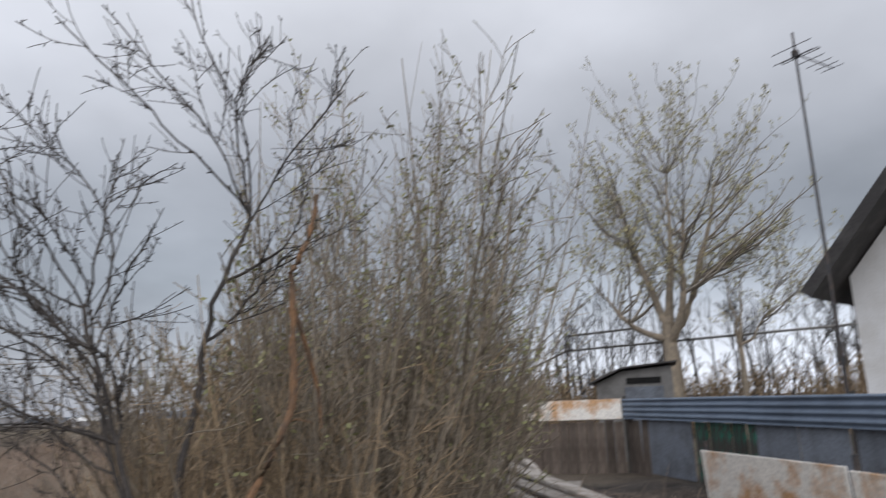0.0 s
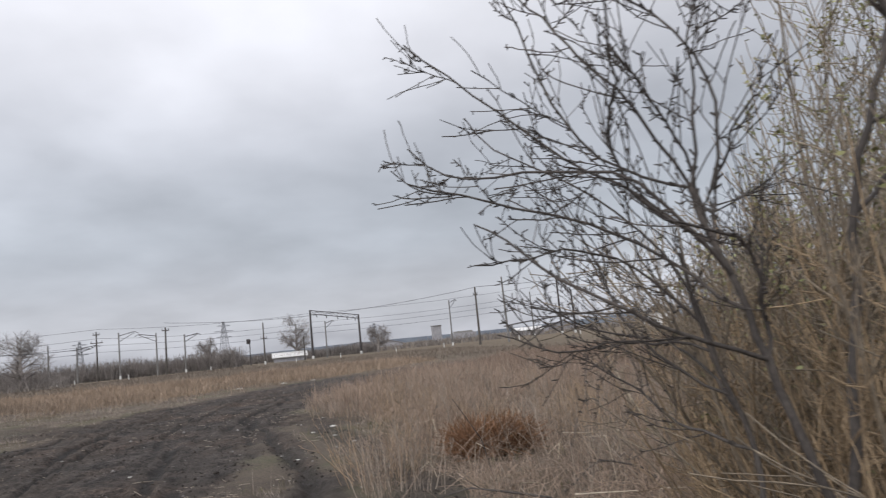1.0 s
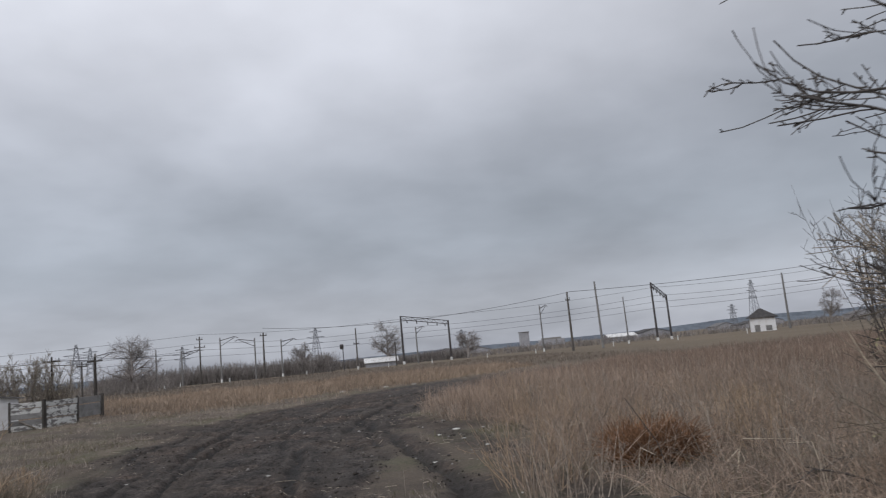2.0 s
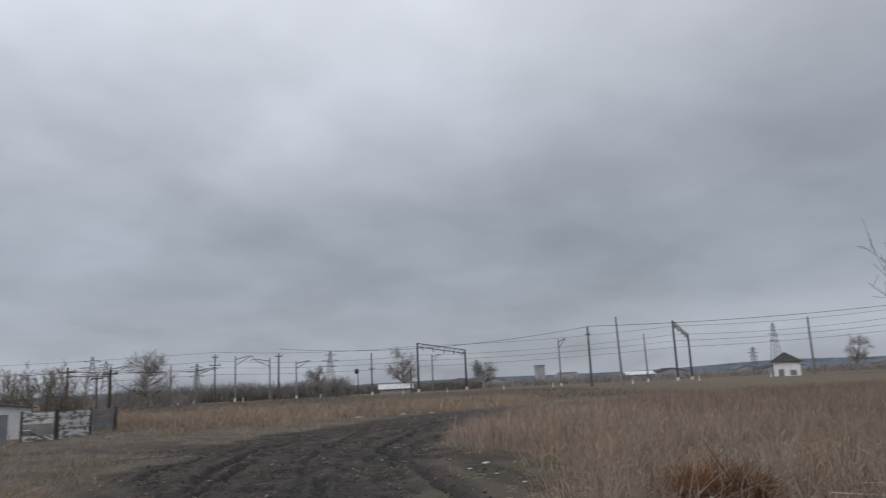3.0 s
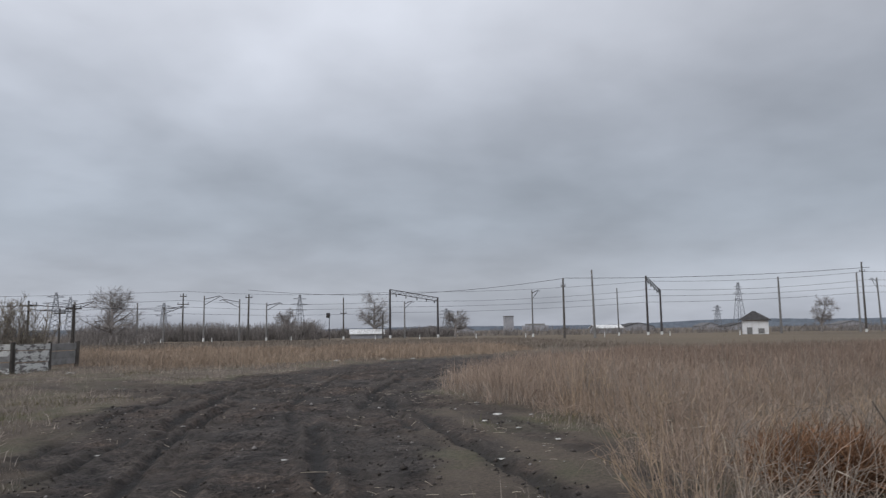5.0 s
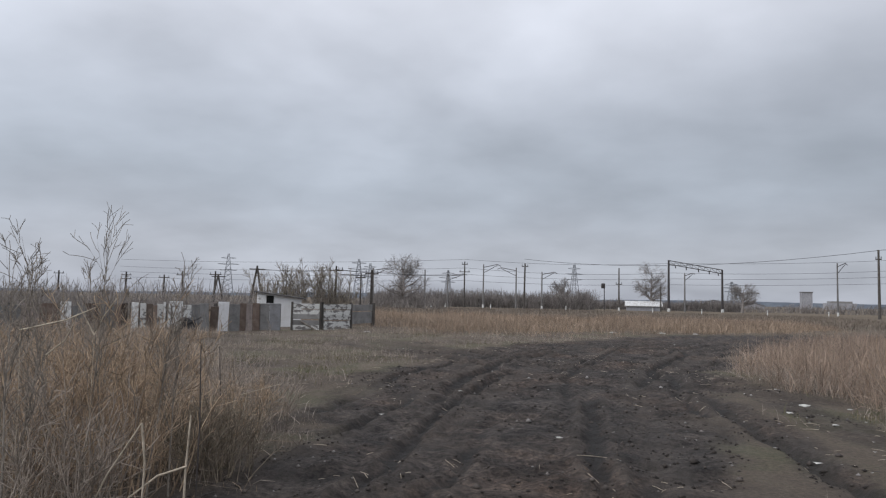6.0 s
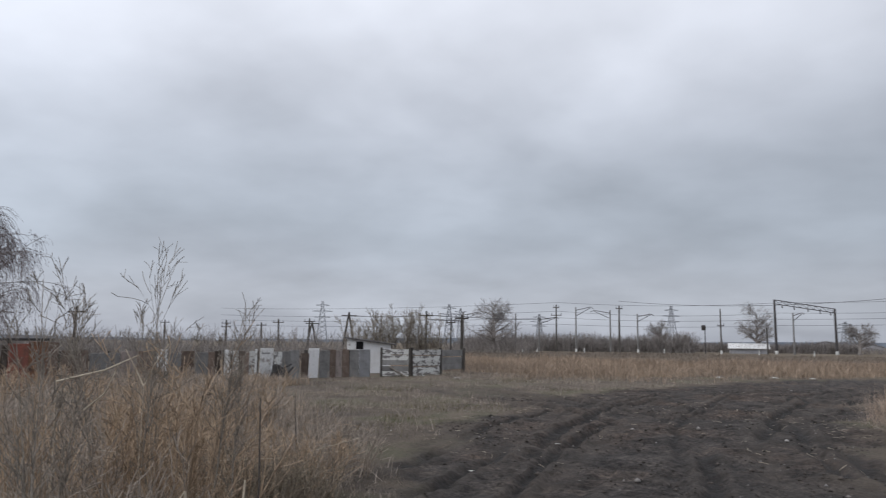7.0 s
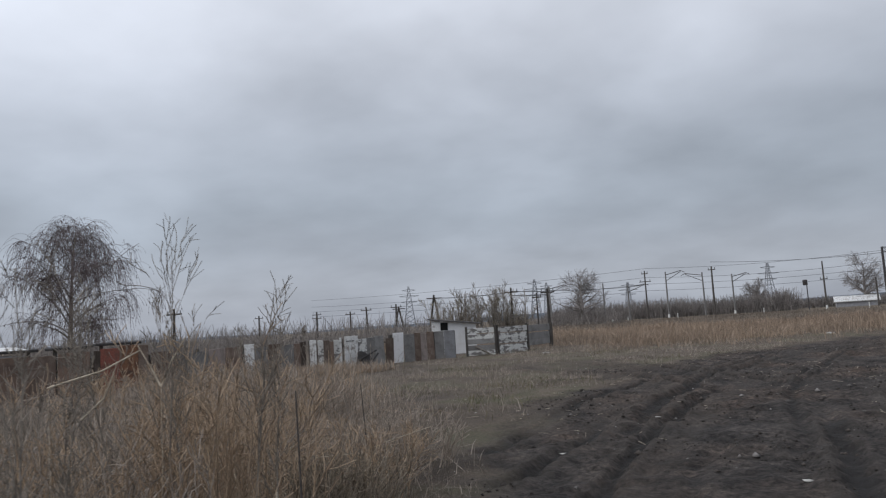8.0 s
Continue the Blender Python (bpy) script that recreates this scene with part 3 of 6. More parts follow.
def weeds_keep(x, y):
    """The overgrown plot on the other side of the track."""
    edge = np.interp(y, [4, 8.4, 12.3, 15.7, 20, 24.6], [-6.4, -6.9, -8.5, -10.5, -14.5, -18.5])
    return smooth_(-0.4, 1.8, edge - x + 1.4 * (vnoise(x, y, 0.9, 2) - 0.5)) * (0.12 + 0.88 * smooth_(0.36, 0.62, patchy(x, y, 1.1, 6))) * (y < 26)


def strip_keep(x, y):
    """Straw beyond the bend."""
    edge = np.interp(x, [-60, -18, -13, -7.5, -3, 2, 9], [38, 38, 34, 36.5, 40, 45, 54])
    return smooth_(-2.5, 3.5, y - edge + 1.5 * wave(x, y, 0.8, 3)) * (0.4 + 0.6 * smooth_(0.35, 0.6, patchy(x, y, 0.5, 9)))


def grow_grass():
    rng = np.random.default_rng(11)
    x, y = scatter(rng, 105000, -3, 9, 3, 21, field_keep)
    h = (0.30 + 0.50 * np.clip(patchy(x, y, 0.45, 2), 0, 1.2)) * rng.uniform(0.5, 1.25, len(x)) * np.interp(x - np.interp(y, EDGE_Y, EDGE_X), [0, 2], [0.7, 1])
    h *= np.interp(y, [0, 12, 18], [0.7, 0.85, 1.15])
    h *= 0.35 + 1.05 * patchy(x, y, 1.6, 33)
    h *= 1 - 0.75 * np.exp(-((x - 0.2) ** 2 + (y - 9.6) ** 2) / 1.1)
    k = rng.random(len(x)) < np.clip(2.4 * patchy(x, y, 0.9, 35) + 2.0 * patchy(x, y, 0.24, 36) - 1.75, 0.06, 0.9)
    blades("field_grass", x[~k], y[~k], h[~k], rng.uniform(0.002, 0.006, (~k).sum()), 0.85, STRAW, "pale dry reed grass covering the field", rng, 0.15)
    blades("field_grass", x[k], y[k], h[k] * 0.8, rng.uniform(0.002, 0.006, k.sum()), 1.0, GREYWEED, "grey-brown dead grass among paler straw", rng, 0.1)
    x, y = scatter(rng, 9000, -1.5, 8, 3, 16, lambda x, y: field_keep(x, y) * smooth_(0.55, 0.7, patchy(x, y, 0.8, 44)))
    blades("field_grass", x, y, rng.uniform(0.06, 0.28, len(x)), rng.uniform(0.004, 0.008, len(x)), 0.7, GREEN, "young green grass between the straw", rng, 0, True)
    x, y = scatter(rng, 170000, -4, 30, 17, 46, field_keep)
    h = (0.45 + 0.45 * np.clip(patchy(x, y, 0.35, 2), 0, 1.2)) * rng.uniform(0.55, 1.25, len(x))
    k = rng.random(len(x)) < np.clip(0.1 + 0.09 * (x - 1) + 1.2 * (patchy(x, y, 0.3, 61) - 0.45), 0.08, 0.75)
    for sel, mat, text in ((~k, STRAW, "pale dry reed grass further across the field"), (k, FIELD_FAR, "dull reddish dry grass further across the field")):
        blades("field_grass", x[sel], y[sel], h[sel], rng.uniform(0.003, 0.007, sel.sum()), 0.6, mat, text, rng, 0.2, True)
    x, y = scatter(rng, 80000, -2, 110, 40, 120, lambda x, y: field_keep(x, y) * (np.hypot(x, y) < 140))
    h = (0.35 + 0.4 * np.clip(patchy(x, y, 0.12, 2), 0, 1.2)) * rng.uniform(0.5, 1.2, len(x))
    blades("far_grass", x, y, h, rng.uniform(0.015, 0.04, len(x)), 0.4, FIELD_FAR, "brownish dry grass far across the field", rng, 0, True)
    x, y = scatter(rng, 120000, -30, 8, 33, 62, lambda x, y: strip_keep(x, y) * (mud_at(x, y) < 0.3) * (x < np.interp(y, EDGE_Y, EDGE_X) - 4) * ((x > -17.5) | (y > 40)))
    h = (0.45 + 0.5 * np.clip(patchy(x, y, 0.3, 8), 0, 1.2)) * rng.uniform(0.3, 1.2, len(x)) * (0.3 + 0.7 * strip_keep(x, y)) * (0.5 + 0.9 * patchy(x, y, 0.9, 41))
    blades("verge_grass", x, y, h, rng.uniform(0.006, 0.013, len(x)), 0.6, STRAW_FAR, "tall straw-coloured grass beyond the bend", rng, 0.2, True)
    x, y = scatter(rng, 60000, -90, 20, 55, 120, lambda x, y: 0.8 + 0 * x)
    h = 0.5 * np.clip(patchy(x, y, 0.2, 3), 0.3, 1.2) * rng.uniform(0.6, 1.3, len(x))
    blades("far_grass", x, y, h, rng.uniform(0.03, 0.06, len(x)), 0.5, SCRUB_GRASS, "dull dry grass beside the railway", rng, 0, True)
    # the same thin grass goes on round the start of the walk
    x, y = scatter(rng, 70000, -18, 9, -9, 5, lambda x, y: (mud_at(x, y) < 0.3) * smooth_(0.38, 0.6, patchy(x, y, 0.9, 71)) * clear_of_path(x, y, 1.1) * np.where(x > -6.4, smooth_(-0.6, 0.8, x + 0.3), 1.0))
    blades("field_grass", x, y, rng.uniform(0.12, 0.5, len(x)), rng.uniform(0.004, 0.008, len(x)), 0.8, STRAW, "thin dry grass round the start of the walk", rng, 0, True)
    # overgrown plot
    x, y = scatter(rng, 95000, -18, -6, 5.5, 19, weeds_keep)
    h = (0.12 + 0.75 * patchy(x, y, 1.0, 4)) * rng.uniform(0.25, 1.15, len(x)) * np.interp(np.interp(y, [8.4, 12.3, 15.7, 20], [-6.9, -8.5, -10.5, -14.5]) - x, [-0.3, 1.5], [0.45, 1.0])
    h *= 0.66 + 1.0 * np.exp(-((x + 7.7) ** 2 + (y - 8.9) ** 2) / 1.2) + 0.5 * np.exp(-((x + 8.2) ** 2 + (y - 11.2) ** 2) / 1.0) + 0.6 * smooth_(-8.2, -9.5, x) + 0.5 * smooth_(-10.5, -14, x)
    h = np.minimum(h, np.maximum(1.5 - 0.06 * np.hypot(x + 4, y - 5) + 0.35 * np.exp(-((x + 7.6) ** 2 + (y - 9.0) ** 2) / 0.8), 0.5) * rng.uniform(0.8, 1.1, len(x)))
    k = rng.random(len(x)) < np.clip(3.0 * patchy(x, y, 0.8, 12) - 1.4 + 1.2 * np.exp(-((x + 7.8) ** 2 + (y - 9.0) ** 2) / 2), 0.08, 0.92)
    for sel, mat, nm, text in ((k, RUSSET, "weed_patch", "russet dry weeds in an overgrown plot"), (~k, GREYWEED, "weed_patch", "grey-brown dead weeds in an overgrown plot")):
        blades(nm, x[sel], y[sel], h[sel], rng.uniform(0.002, 0.006, sel.sum()), 0.8, mat, text, rng, 0.1)
    x, y = scatter(rng, 60000, -21.2, -9, 13, 27, lambda x, y: np.maximum(weeds_keep(x, y), 0.5 * (x < -18.3) * (y > 20)))
    h = (0.2 + 1.0 * patchy(x, y, 0.7, 4)) * rng.uniform(0.45, 1.15, len(x)) * np.interp(y, [13, 22, 27], [0.7, 0.65, 0.5])
    blades("weed_patch", x, y, h, rng.uniform(0.006, 0.014, len(x)), 0.5, GREYWEED, "dull dead weeds in front of the fence", rng, 0.1, True)
    k = patchy(x, y, 0.6, 30) > 0.55
    blades("weed_patch", x[k] + 0.05, y[k], h[k], rng.uniform(0.005, 0.012, k.sum()), 0.45, RUSSET, "russet dead weeds in front of the fence", rng, 0.1, True)
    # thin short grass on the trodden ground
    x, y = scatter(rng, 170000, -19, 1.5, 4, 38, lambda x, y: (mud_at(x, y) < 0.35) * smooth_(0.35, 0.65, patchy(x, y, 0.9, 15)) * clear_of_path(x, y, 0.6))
    k = rng.random(len(x)) < smooth_(0.5, 0.68, patchy(x, y, 0.7, 21)) * 0.8
    h = rng.uniform(0.02, 0.11, len(x)) + 0.2 * rng.random(len(x)) ** 6
    blades("short_grass", x[k], y[k], h[k], rng.uniform(0.004, 0.010, k.sum()), 0.8, GREEN, "thin young green grass on trodden ground", rng, 0, True)
    blades("short_grass", x[~k], y[~k], h[~k] * 1.3, rng.uniform(0.004, 0.009, (~k).sum()), 0.9, GREYWEED, "short dry grass on trodden ground", rng, 0, True)


grow_grass()

# ---- shrubs and trees ----
def shrub(name, x, y, rng, stems, height, spread_, tilt, side, twig_len, twigs, fine, mat, label, buds=0, bud_mat=None, r=0.016, wander=0.10, up=0.06, bud=0.022, rmin=0.0016, angle=38, side_lo=0.12, keep=None, twig_angle=42):
    """A many-stemmed shrub: stems from the ground, side shoots, twigs, and perhaps buds."""
    ob = thing(name, x, y, float(land(np.array([x]), np.array([y]))[0]) - 0.03)
    a = rng.uniform(0, 2 * np.pi, stems)
    d0 = np.sqrt(rng.random(stems)) * spread_
    start = np.stack([np.cos(a) * d0, np.sin(a) * d0, np.zeros(stems)], 1)
    t = np.abs(rng.normal(0, tilt, stems)) * (0.4 + d0 / max(spread_, 0.01))
    d = np.stack([np.cos(a) * np.sin(t), np.sin(a) * np.sin(t), np.cos(t)], 1)
    r0 = r * rng.uniform(0.5, 1.3, stems)
    P0, R0 = curve_paths(rng, start, d, height * rng.uniform(0.6, 1.08, stems), 9, wander, up, r0, r0 * 0.2)
    def kept(P, R):
        if keep is None:
            return P, R
        out, rad = [], []
        for s in (1.0, 0.8, 0.62, 0.45, 0.3):
            Q = P[:, :1] + (P - P[:, :1]) * s
            ok = keep(Q[..., 0] + x, Q[..., 1] + y, Q[..., 2]).all(1)
            out.append(Q[ok])
            rad.append(R[ok])
            P, R = P[~ok], R[~ok]
            if not len(P):
                break
        return np.concatenate(out), np.concatenate(rad)
    P0, R0 = kept(P0, R0)
    stems = len(P0)
    P1, R1 = branch_off(rng, P0, R0, side, side_lo, 0.92, twig_len * 0.7, twig_len * 1.6, angle, 6, 0.14, 0.05, 0.6, 0.3)
    P1, R1 = kept(P1, R1)
    P2, R2 = kept(*branch_off(rng, P1, R1, twigs, 0.1, 0.95, twig_len * 0.25, twig_len * 0.75, twig_angle, 4, 0.15, 0.05, 0.6, 0.35))
    if stems <= 34:
        for k in range(stems):
            child(new("stem", tube_mesh("stem", [(P0[k:k + 1], R0[k:k + 1])], mat, 6)), ob)
    else:
        child(new("stem_mass", tube_mesh("stem_mass", [(P0, R0)], mat, 4)), ob)["kind"] = "stuff"
    child(new("shoot_mass", tube_mesh("shoot_mass", [(P1, np.maximum(R1, rmin * 1.25))], mat, 3)), ob)["kind"] = "stuff"
    batches = [(P2, np.maximum(R2, rmin))]
    if fine:
        Q, QR = branch_off(rng, P2, R2, fine, 0.05, 0.97, 0.06, 0.22, 48, 3, 0.12, 0.04, 0.7, 0.5)
        batches.append((Q, np.maximum(QR, rmin * 0.8)))
    tw = child(new("twig_mass", tube_mesh("twig_mass", batches, mat, 3)), ob)
    tw["kind"] = "stuff"
    if buds:
        v, f = leaf_quads(rng, P2, buds, bud)
        child(new("bud_mass", mesh_np("bud_mass", v, f, bud_mat or BUD)), ob)["kind"] = "stuff"
    return tagged(ob, label, "shrub")


def fruit_shrub(x, y, rng, trunk, r, limbs, label):
    """A bare shrub: a crooked trunk, limbs (share of the trunk, end) that bow towards their ends, rising shoots, twigs, and knobbly spurs."""
    ob = thing("fruit_shrub", x, y, float(land(np.array([x]), np.array([y]))[0]))
    t = np.linspace(0, 1, 17)
    T = np.stack([np.interp(t, np.linspace(0, 1, len(trunk)), [p[c] for p in trunk]) for c in range(3)], 1)
    T[1:] += rng.normal(0, 0.008, (16, 3))
    TR = r * (1 - 0.5 * t)
    child(new("trunk", tube_mesh("trunk", [(T[None], TR[None])], BARK_DARK, 7)), ob)
    k = 14
    w = np.linspace(0, 1, k)[:, None]
    L, LR = [], []
    for share, end in limbs:
        i = int(round(share * 16))
        d = np.array(end, float) - T[i]
        ln = np.linalg.norm(d)
        side = np.cross(d / ln, rng.normal(0, 1, 3)) * ln * 0.07
        d *= 0.92
        way = T[i] + d * w + np.array([0, 0, 0.10 * ln]) * (w - w * w) * rng.uniform(-1.2, 2.0) + side * np.sin(w * np.pi * rng.uniform(0.8, 1.8))
        way[1:] += np.cumsum(rng.normal(0, 0.010, (k - 1, 3)), 0)
        L.append(way)
        LR.append(np.linspace(TR[i] * 0.62, 0.0032, k))
    L, LR = np.array(L), np.array(LR)
    for q in range(len(L)):
        child(new("limb", tube_mesh("limb", [(L[q:q + 1], LR[q:q + 1])], BARK_DARK, 6)), ob)
    n = len(limbs)
    S, SR = branch_off(rng, L, LR, n * 9, 0.15, 0.94, 0.25, 0.7, 38, 7, 0.10, 0.05, 0.58, 0.4, 0.65)
    W, WR = branch_off(rng, S, SR, n * 22, 0.1, 0.95, 0.08, 0.34, 38, 5, 0.13, 0.05, 0.7, 0.5, 0.4)
    batches = [(S, np.maximum(SR, 0.0027)), (W, np.maximum(WR, 0.0021))]
    for P, R, m in ((S, SR, n * 60), (W, WR, n * 45), (L, LR, n * 16)):
        batches.append(branch_off(rng, P, R, m, 0.05, 0.99, 0.01, 0.034, 50, 3, 0.1, 0.05, 0.9, 0.9, 0.0))
    batches[2:] = [(P, np.maximum(R, 0.0026)) for P, R in batches[2:]]
    child(new("twig_mass", tube_mesh("twig_mass", batches, BARK_DARK, 3)), ob)["kind"] = "stuff"
    return tagged(ob, label, "shrub")


def weeping_birch(x, y, rng, height, width, label):
    """A birch whose arching branches end in long hanging strands with catkins."""
    ob = thing("birch_tree", x, y, -0.05)
    T, TR = curve_paths(rng, np.zeros((1, 3)), np.array([[0.02, 0.0, 1.0]]), np.array([height * 0.93]), 14, 0.04, 0.02, np.array([0.24]), np.array([0.03]))
    child(new("trunk", tube_mesh("trunk", [(T, TR)], BARK, 9)), ob)
    n = 44
    f = np.linspace(0.16, 0.97, n)
    start = np.stack([np.interp(f, np.linspace(0, 1, 14), T[0, :, c]) for c in range(3)], 1)
    az = np.arange(n) * 2.4 + rng.normal(0, 0.3, n)
    reach = width * 0.5 * np.interp(f, [0.2, 0.35, 0.55, 0.8, 1.0], [0.85, 1.0, 0.86, 0.55, 0.2]) * rng.uniform(0.7, 1.15, n)
    el = np.radians(rng.uniform(36, 64, n))
    L, LR = curve_paths(rng, start, np.stack([np.cos(az) * np.cos(el), np.sin(az) * np.cos(el), np.sin(el)], 1), reach * 1.5, 9, 0.07, -0.12, 0.085 * (1.1 - f), np.full(n, 0.012))
    for q in range(n):
        child(new("limb", tube_mesh("limb", [(L[q:q + 1], np.maximum(LR[q:q + 1], 0.016))], BARK_FAR, 5)), ob)
    B, BR = branch_off(rng, L, LR, 360, 0.2, 1.0, 0.5, 1.6, 40, 6, 0.12, -0.10, 0.6, 0.4, 0.3)
    H, HR = branch_off(rng, B, BR, 2800, 0.1, 1.0, 0.7, 3.2, 55, 7, 0.06, -0.42, 0.6, 0.6, 0.1)
    crown = child(new("crown", tube_mesh("crown", [(B, np.maximum(BR, 0.012)), (H, np.maximum(HR, 0.0085))], CATKIN, 3)), ob)
    crown["kind"] = "stuff"
    v, q = leaf_quads(rng, H, 6500, 0.075, 2.5)
    child(new("catkin_mass", mesh_np("catkin_mass", v, q, CATKIN)), ob)["kind"] = "stuff"
    return tagged(ob, label, "tree")


def bare_tree(name, x, y, rng, height, trunk_r, fork, limbs, limb_len, angle, branches, twigs, fine, mat, label, tmat=None, leaves=0, leaf_mat=None, leaf=0.05,
              up=0.05, droop=0.0, twig_r=0.004, lean=(0, 0), category="tree", trunks=1, z=None, bole=0.92, limb_taper=0.62, fork_angles=(42, 46)):
    """A tree: tapered trunk, limbs, branches, twigs, and perhaps young leaves."""
    ob = thing(name, x, y, (float(land(np.array([x]), np.array([y]))[0]) if z is None else z) - 0.05)
    start = np.zeros((trunks, 3))
    start[:, :2] = rng.normal(0, 0.12 * (trunks > 1), (trunks, 2))
    d = np.stack([rng.normal(lean[0], 0.04 + 0.1 * (trunks > 1), trunks), rng.normal(lean[1], 0.04 + 0.1 * (trunks > 1), trunks), np.ones(trunks)], 1)
    T, TR = curve_paths(rng, start, d, np.full(trunks, height * bole), 12, 0.035, 0.02, np.full(trunks, trunk_r), np.full(trunks, trunk_r * (0.06 if bole > 0.8 else 0.6)))
    L, LR = branch_off(rng, T, TR, limbs, fork, 0.92 if bole > 0.8 else 1.0, limb_len * 0.75, limb_len * 1.25, angle, 9, 0.08, up, 0.62, 0.14, limb_taper)
    forked = bole < 0.8
    B, BR = branch_off(rng, L, LR, branches, 0.2 if forked else 0.15, 0.97, limb_len * (0.2 if forked else 0.3), limb_len * (0.42 if forked else 0.6), fork_angles[0], 6, 0.13, up * 0.6, 0.6, 0.25)
    W, WR = branch_off(rng, B, BR, twigs, 0.1, 0.98, limb_len * (0.08 if forked else 0.12), limb_len * (0.17 if forked else 0.28), 55 if forked else fork_angles[1], 4 if fine or droop else 3, 0.17, up * 0.5 - droop, 0.6, 0.4)
    child(new("trunk", tube_mesh("trunk", [(T, TR)], tmat or mat, 10)), ob)
    if limbs > 20:
        for k in range(limbs):
            child(new("limb", tube_mesh("limb", [(L[k:k + 1], LR[k:k + 1])], mat, 6)), ob)
    else:
        child(new("branch_mass", tube_mesh("branch_mass", [(L, LR)], mat, 5)), ob)["kind"] = "stuff"
    batches = [(B, np.maximum(BR, twig_r * 1.3)), (W, np.maximum(WR, twig_r))]
    src = W
    if fine:
        Q, QR = branch_off(rng, W, WR, fine, 0.05, 0.98, limb_len * 0.08, limb_len * 0.2, 40, 4 if droop else 3, 0.12, -droop, 0.7, 0.5)
        batches.append((Q, np.maximum(QR, twig_r * 0.8)))
        src = Q
    crown = child(new("crown", tube_mesh("crown", batches, mat, 3)), ob)
    crown["kind"] = "stuff"
    if leaves:
        v, f = leaf_quads(rng, src, leaves, leaf, droop * 4)
        child(new("foliage", mesh_np("foliage", v, f, leaf_mat or BUD)), ob)["kind"] = "stuff"
    return tagged(ob, label, category)


def poplar(x, y, fork, trunk_r, limbs, centre, radii, branches, twigs, leaves, label):
    """A broad tree: a short trunk, a few rising limbs, and branches that reach out into a rounded airy crown.
    limbs: each one's end from the fork, across the view, along it and up; centre: the crown's, likewise, from the foot."""
    rng = np.random.default_rng(int(x * 10))
    ob = thing("poplar_tree", x, y, -0.05)
    across, along = np.array([0.49, -0.87, 0]), np.array([0.87, 0.49, 0])

    def place(p):
        p = np.asarray(p, float)
        return p[..., 0:1] * across + p[..., 1:2] * along + p[..., 2:3] * np.array([0, 0, 1.0])
    t = np.linspace(0, 1, 8)
    lean = 0.25 * np.sin(t * 2.2)
    T = place(np.stack([lean * 0.4, 0 * t, t * fork], 1))[None]
    child(new("trunk", tube_mesh("trunk", [(T, (trunk_r * (1.12 - 0.42 * t + 0.25 * np.exp(-t * 9)))[None])], WILLOW_BARK, 10)), ob)
    top = T[0, -1]
    L, LR = [], []
    s = np.linspace(0, 1, 10)[:, None]
    for k, e in enumerate(limbs):
        end = place(e) * 0.95
        out = end * np.array([1, 1, 0])
        way = top - np.array([0, 0, 0.18 * k * (fork / 4.3)]) + out * s ** 0.75 + np.array([0, 0, 1.0]) * (end[2] + 0.18 * k) * s ** 1.25
        way += np.cumsum(rng.normal(0, 0.05, (10, 3)), 0) * np.minimum(1, s * 4)
        L.append(way)
        LR.append(trunk_r * 0.56 * (1 - 0.84 * s[:, 0]) * (0.75 if e[2] < 2.2 else 1))
    L, LR = np.array(L), np.array(LR)
    for k in range(len(L)):
        child(new("limb", tube_mesh("limb", [(L[k:k + 1], LR[k:k + 1])], WILLOW_BARK, 7)), ob)
    # each branch reaches for a place in the crown from the limb point that lies well below it
    u = rng.normal(0, 1, (branches, 3))
    u = u / np.linalg.norm(u, axis=1, keepdims=True) * (rng.uniform(0.25, 1.0, branches) ** 0.45)[:, None]
    u *= 1 + 0.10 * np.sin(u[:, :1] * 5 + 1) * np.cos(u[:, 2:] * 4)
    goal = place(u * np.array(radii) + np.array(centre))
    pts = L[:, 4:].reshape(-1, 3)
    rad = LR[:, 4:].reshape(-1)
    cost = np.linalg.norm(goal[:, None] - pts[None], axis=2) + 2.5 * np.maximum(0, 0.3 + 0.75 * np.linalg.norm((goal[:, None] - pts[None])[..., :2], axis=2) - (goal[:, None, 2] - pts[None, :, 2])) + rng.uniform(0, 1.2, (branches, len(pts)))
    j = cost.argmin(1)
    w = np.linspace(0, 1, 8)[None, :, None]
    d = goal - pts[j]
    B = pts[j][:, None] + d[:, None] * np.array([1, 1, 0]) * w ** 0.9 + d[:, None] * np.array([0, 0, 1.0]) * w ** 1.12
    B = B + np.cumsum(rng.normal(0, 0.085, B.shape), 1) * np.minimum(1, w * 4)
    r0 = np.minimum(rad[j] * 0.6, 0.012 + 0.010 * np.linalg.norm(d, axis=1))
    BR = np.maximum(r0[:, None] * (1 - 0.86 * w[..., 0]), 0.007)
    child(new("branch_mass", tube_mesh("branch_mass", [(B, BR)], BARK, 4)), ob)["kind"] = "stuff"
    W, WR = branch_off(rng, B, BR, twigs, 0.25, 0.99, 0.35, 1.3, 44, 4, 0.2, 0.10, 0.6, 0.4)
    Q, QR = branch_off(rng, W, WR, twigs, 0.2, 0.95, 0.15, 0.45, 40, 3, 0.1, 0.1, 0.7, 0.5)
    child(new("crown", tube_mesh("crown", [(W, np.maximum(WR, 0.0046)), (Q, np.maximum(QR, 0.004))], BARK, 3)), ob)["kind"] = "stuff"
    v, f = leaf_quads(rng, np.concatenate([W[:, 1:], Q[:, [0, 1, 2]]]), leaves, 0.05)
    child(new("foliage", mesh_np("foliage", v, f, BUD)), ob)["kind"] = "stuff"
    return tagged(ob, label, "tree")


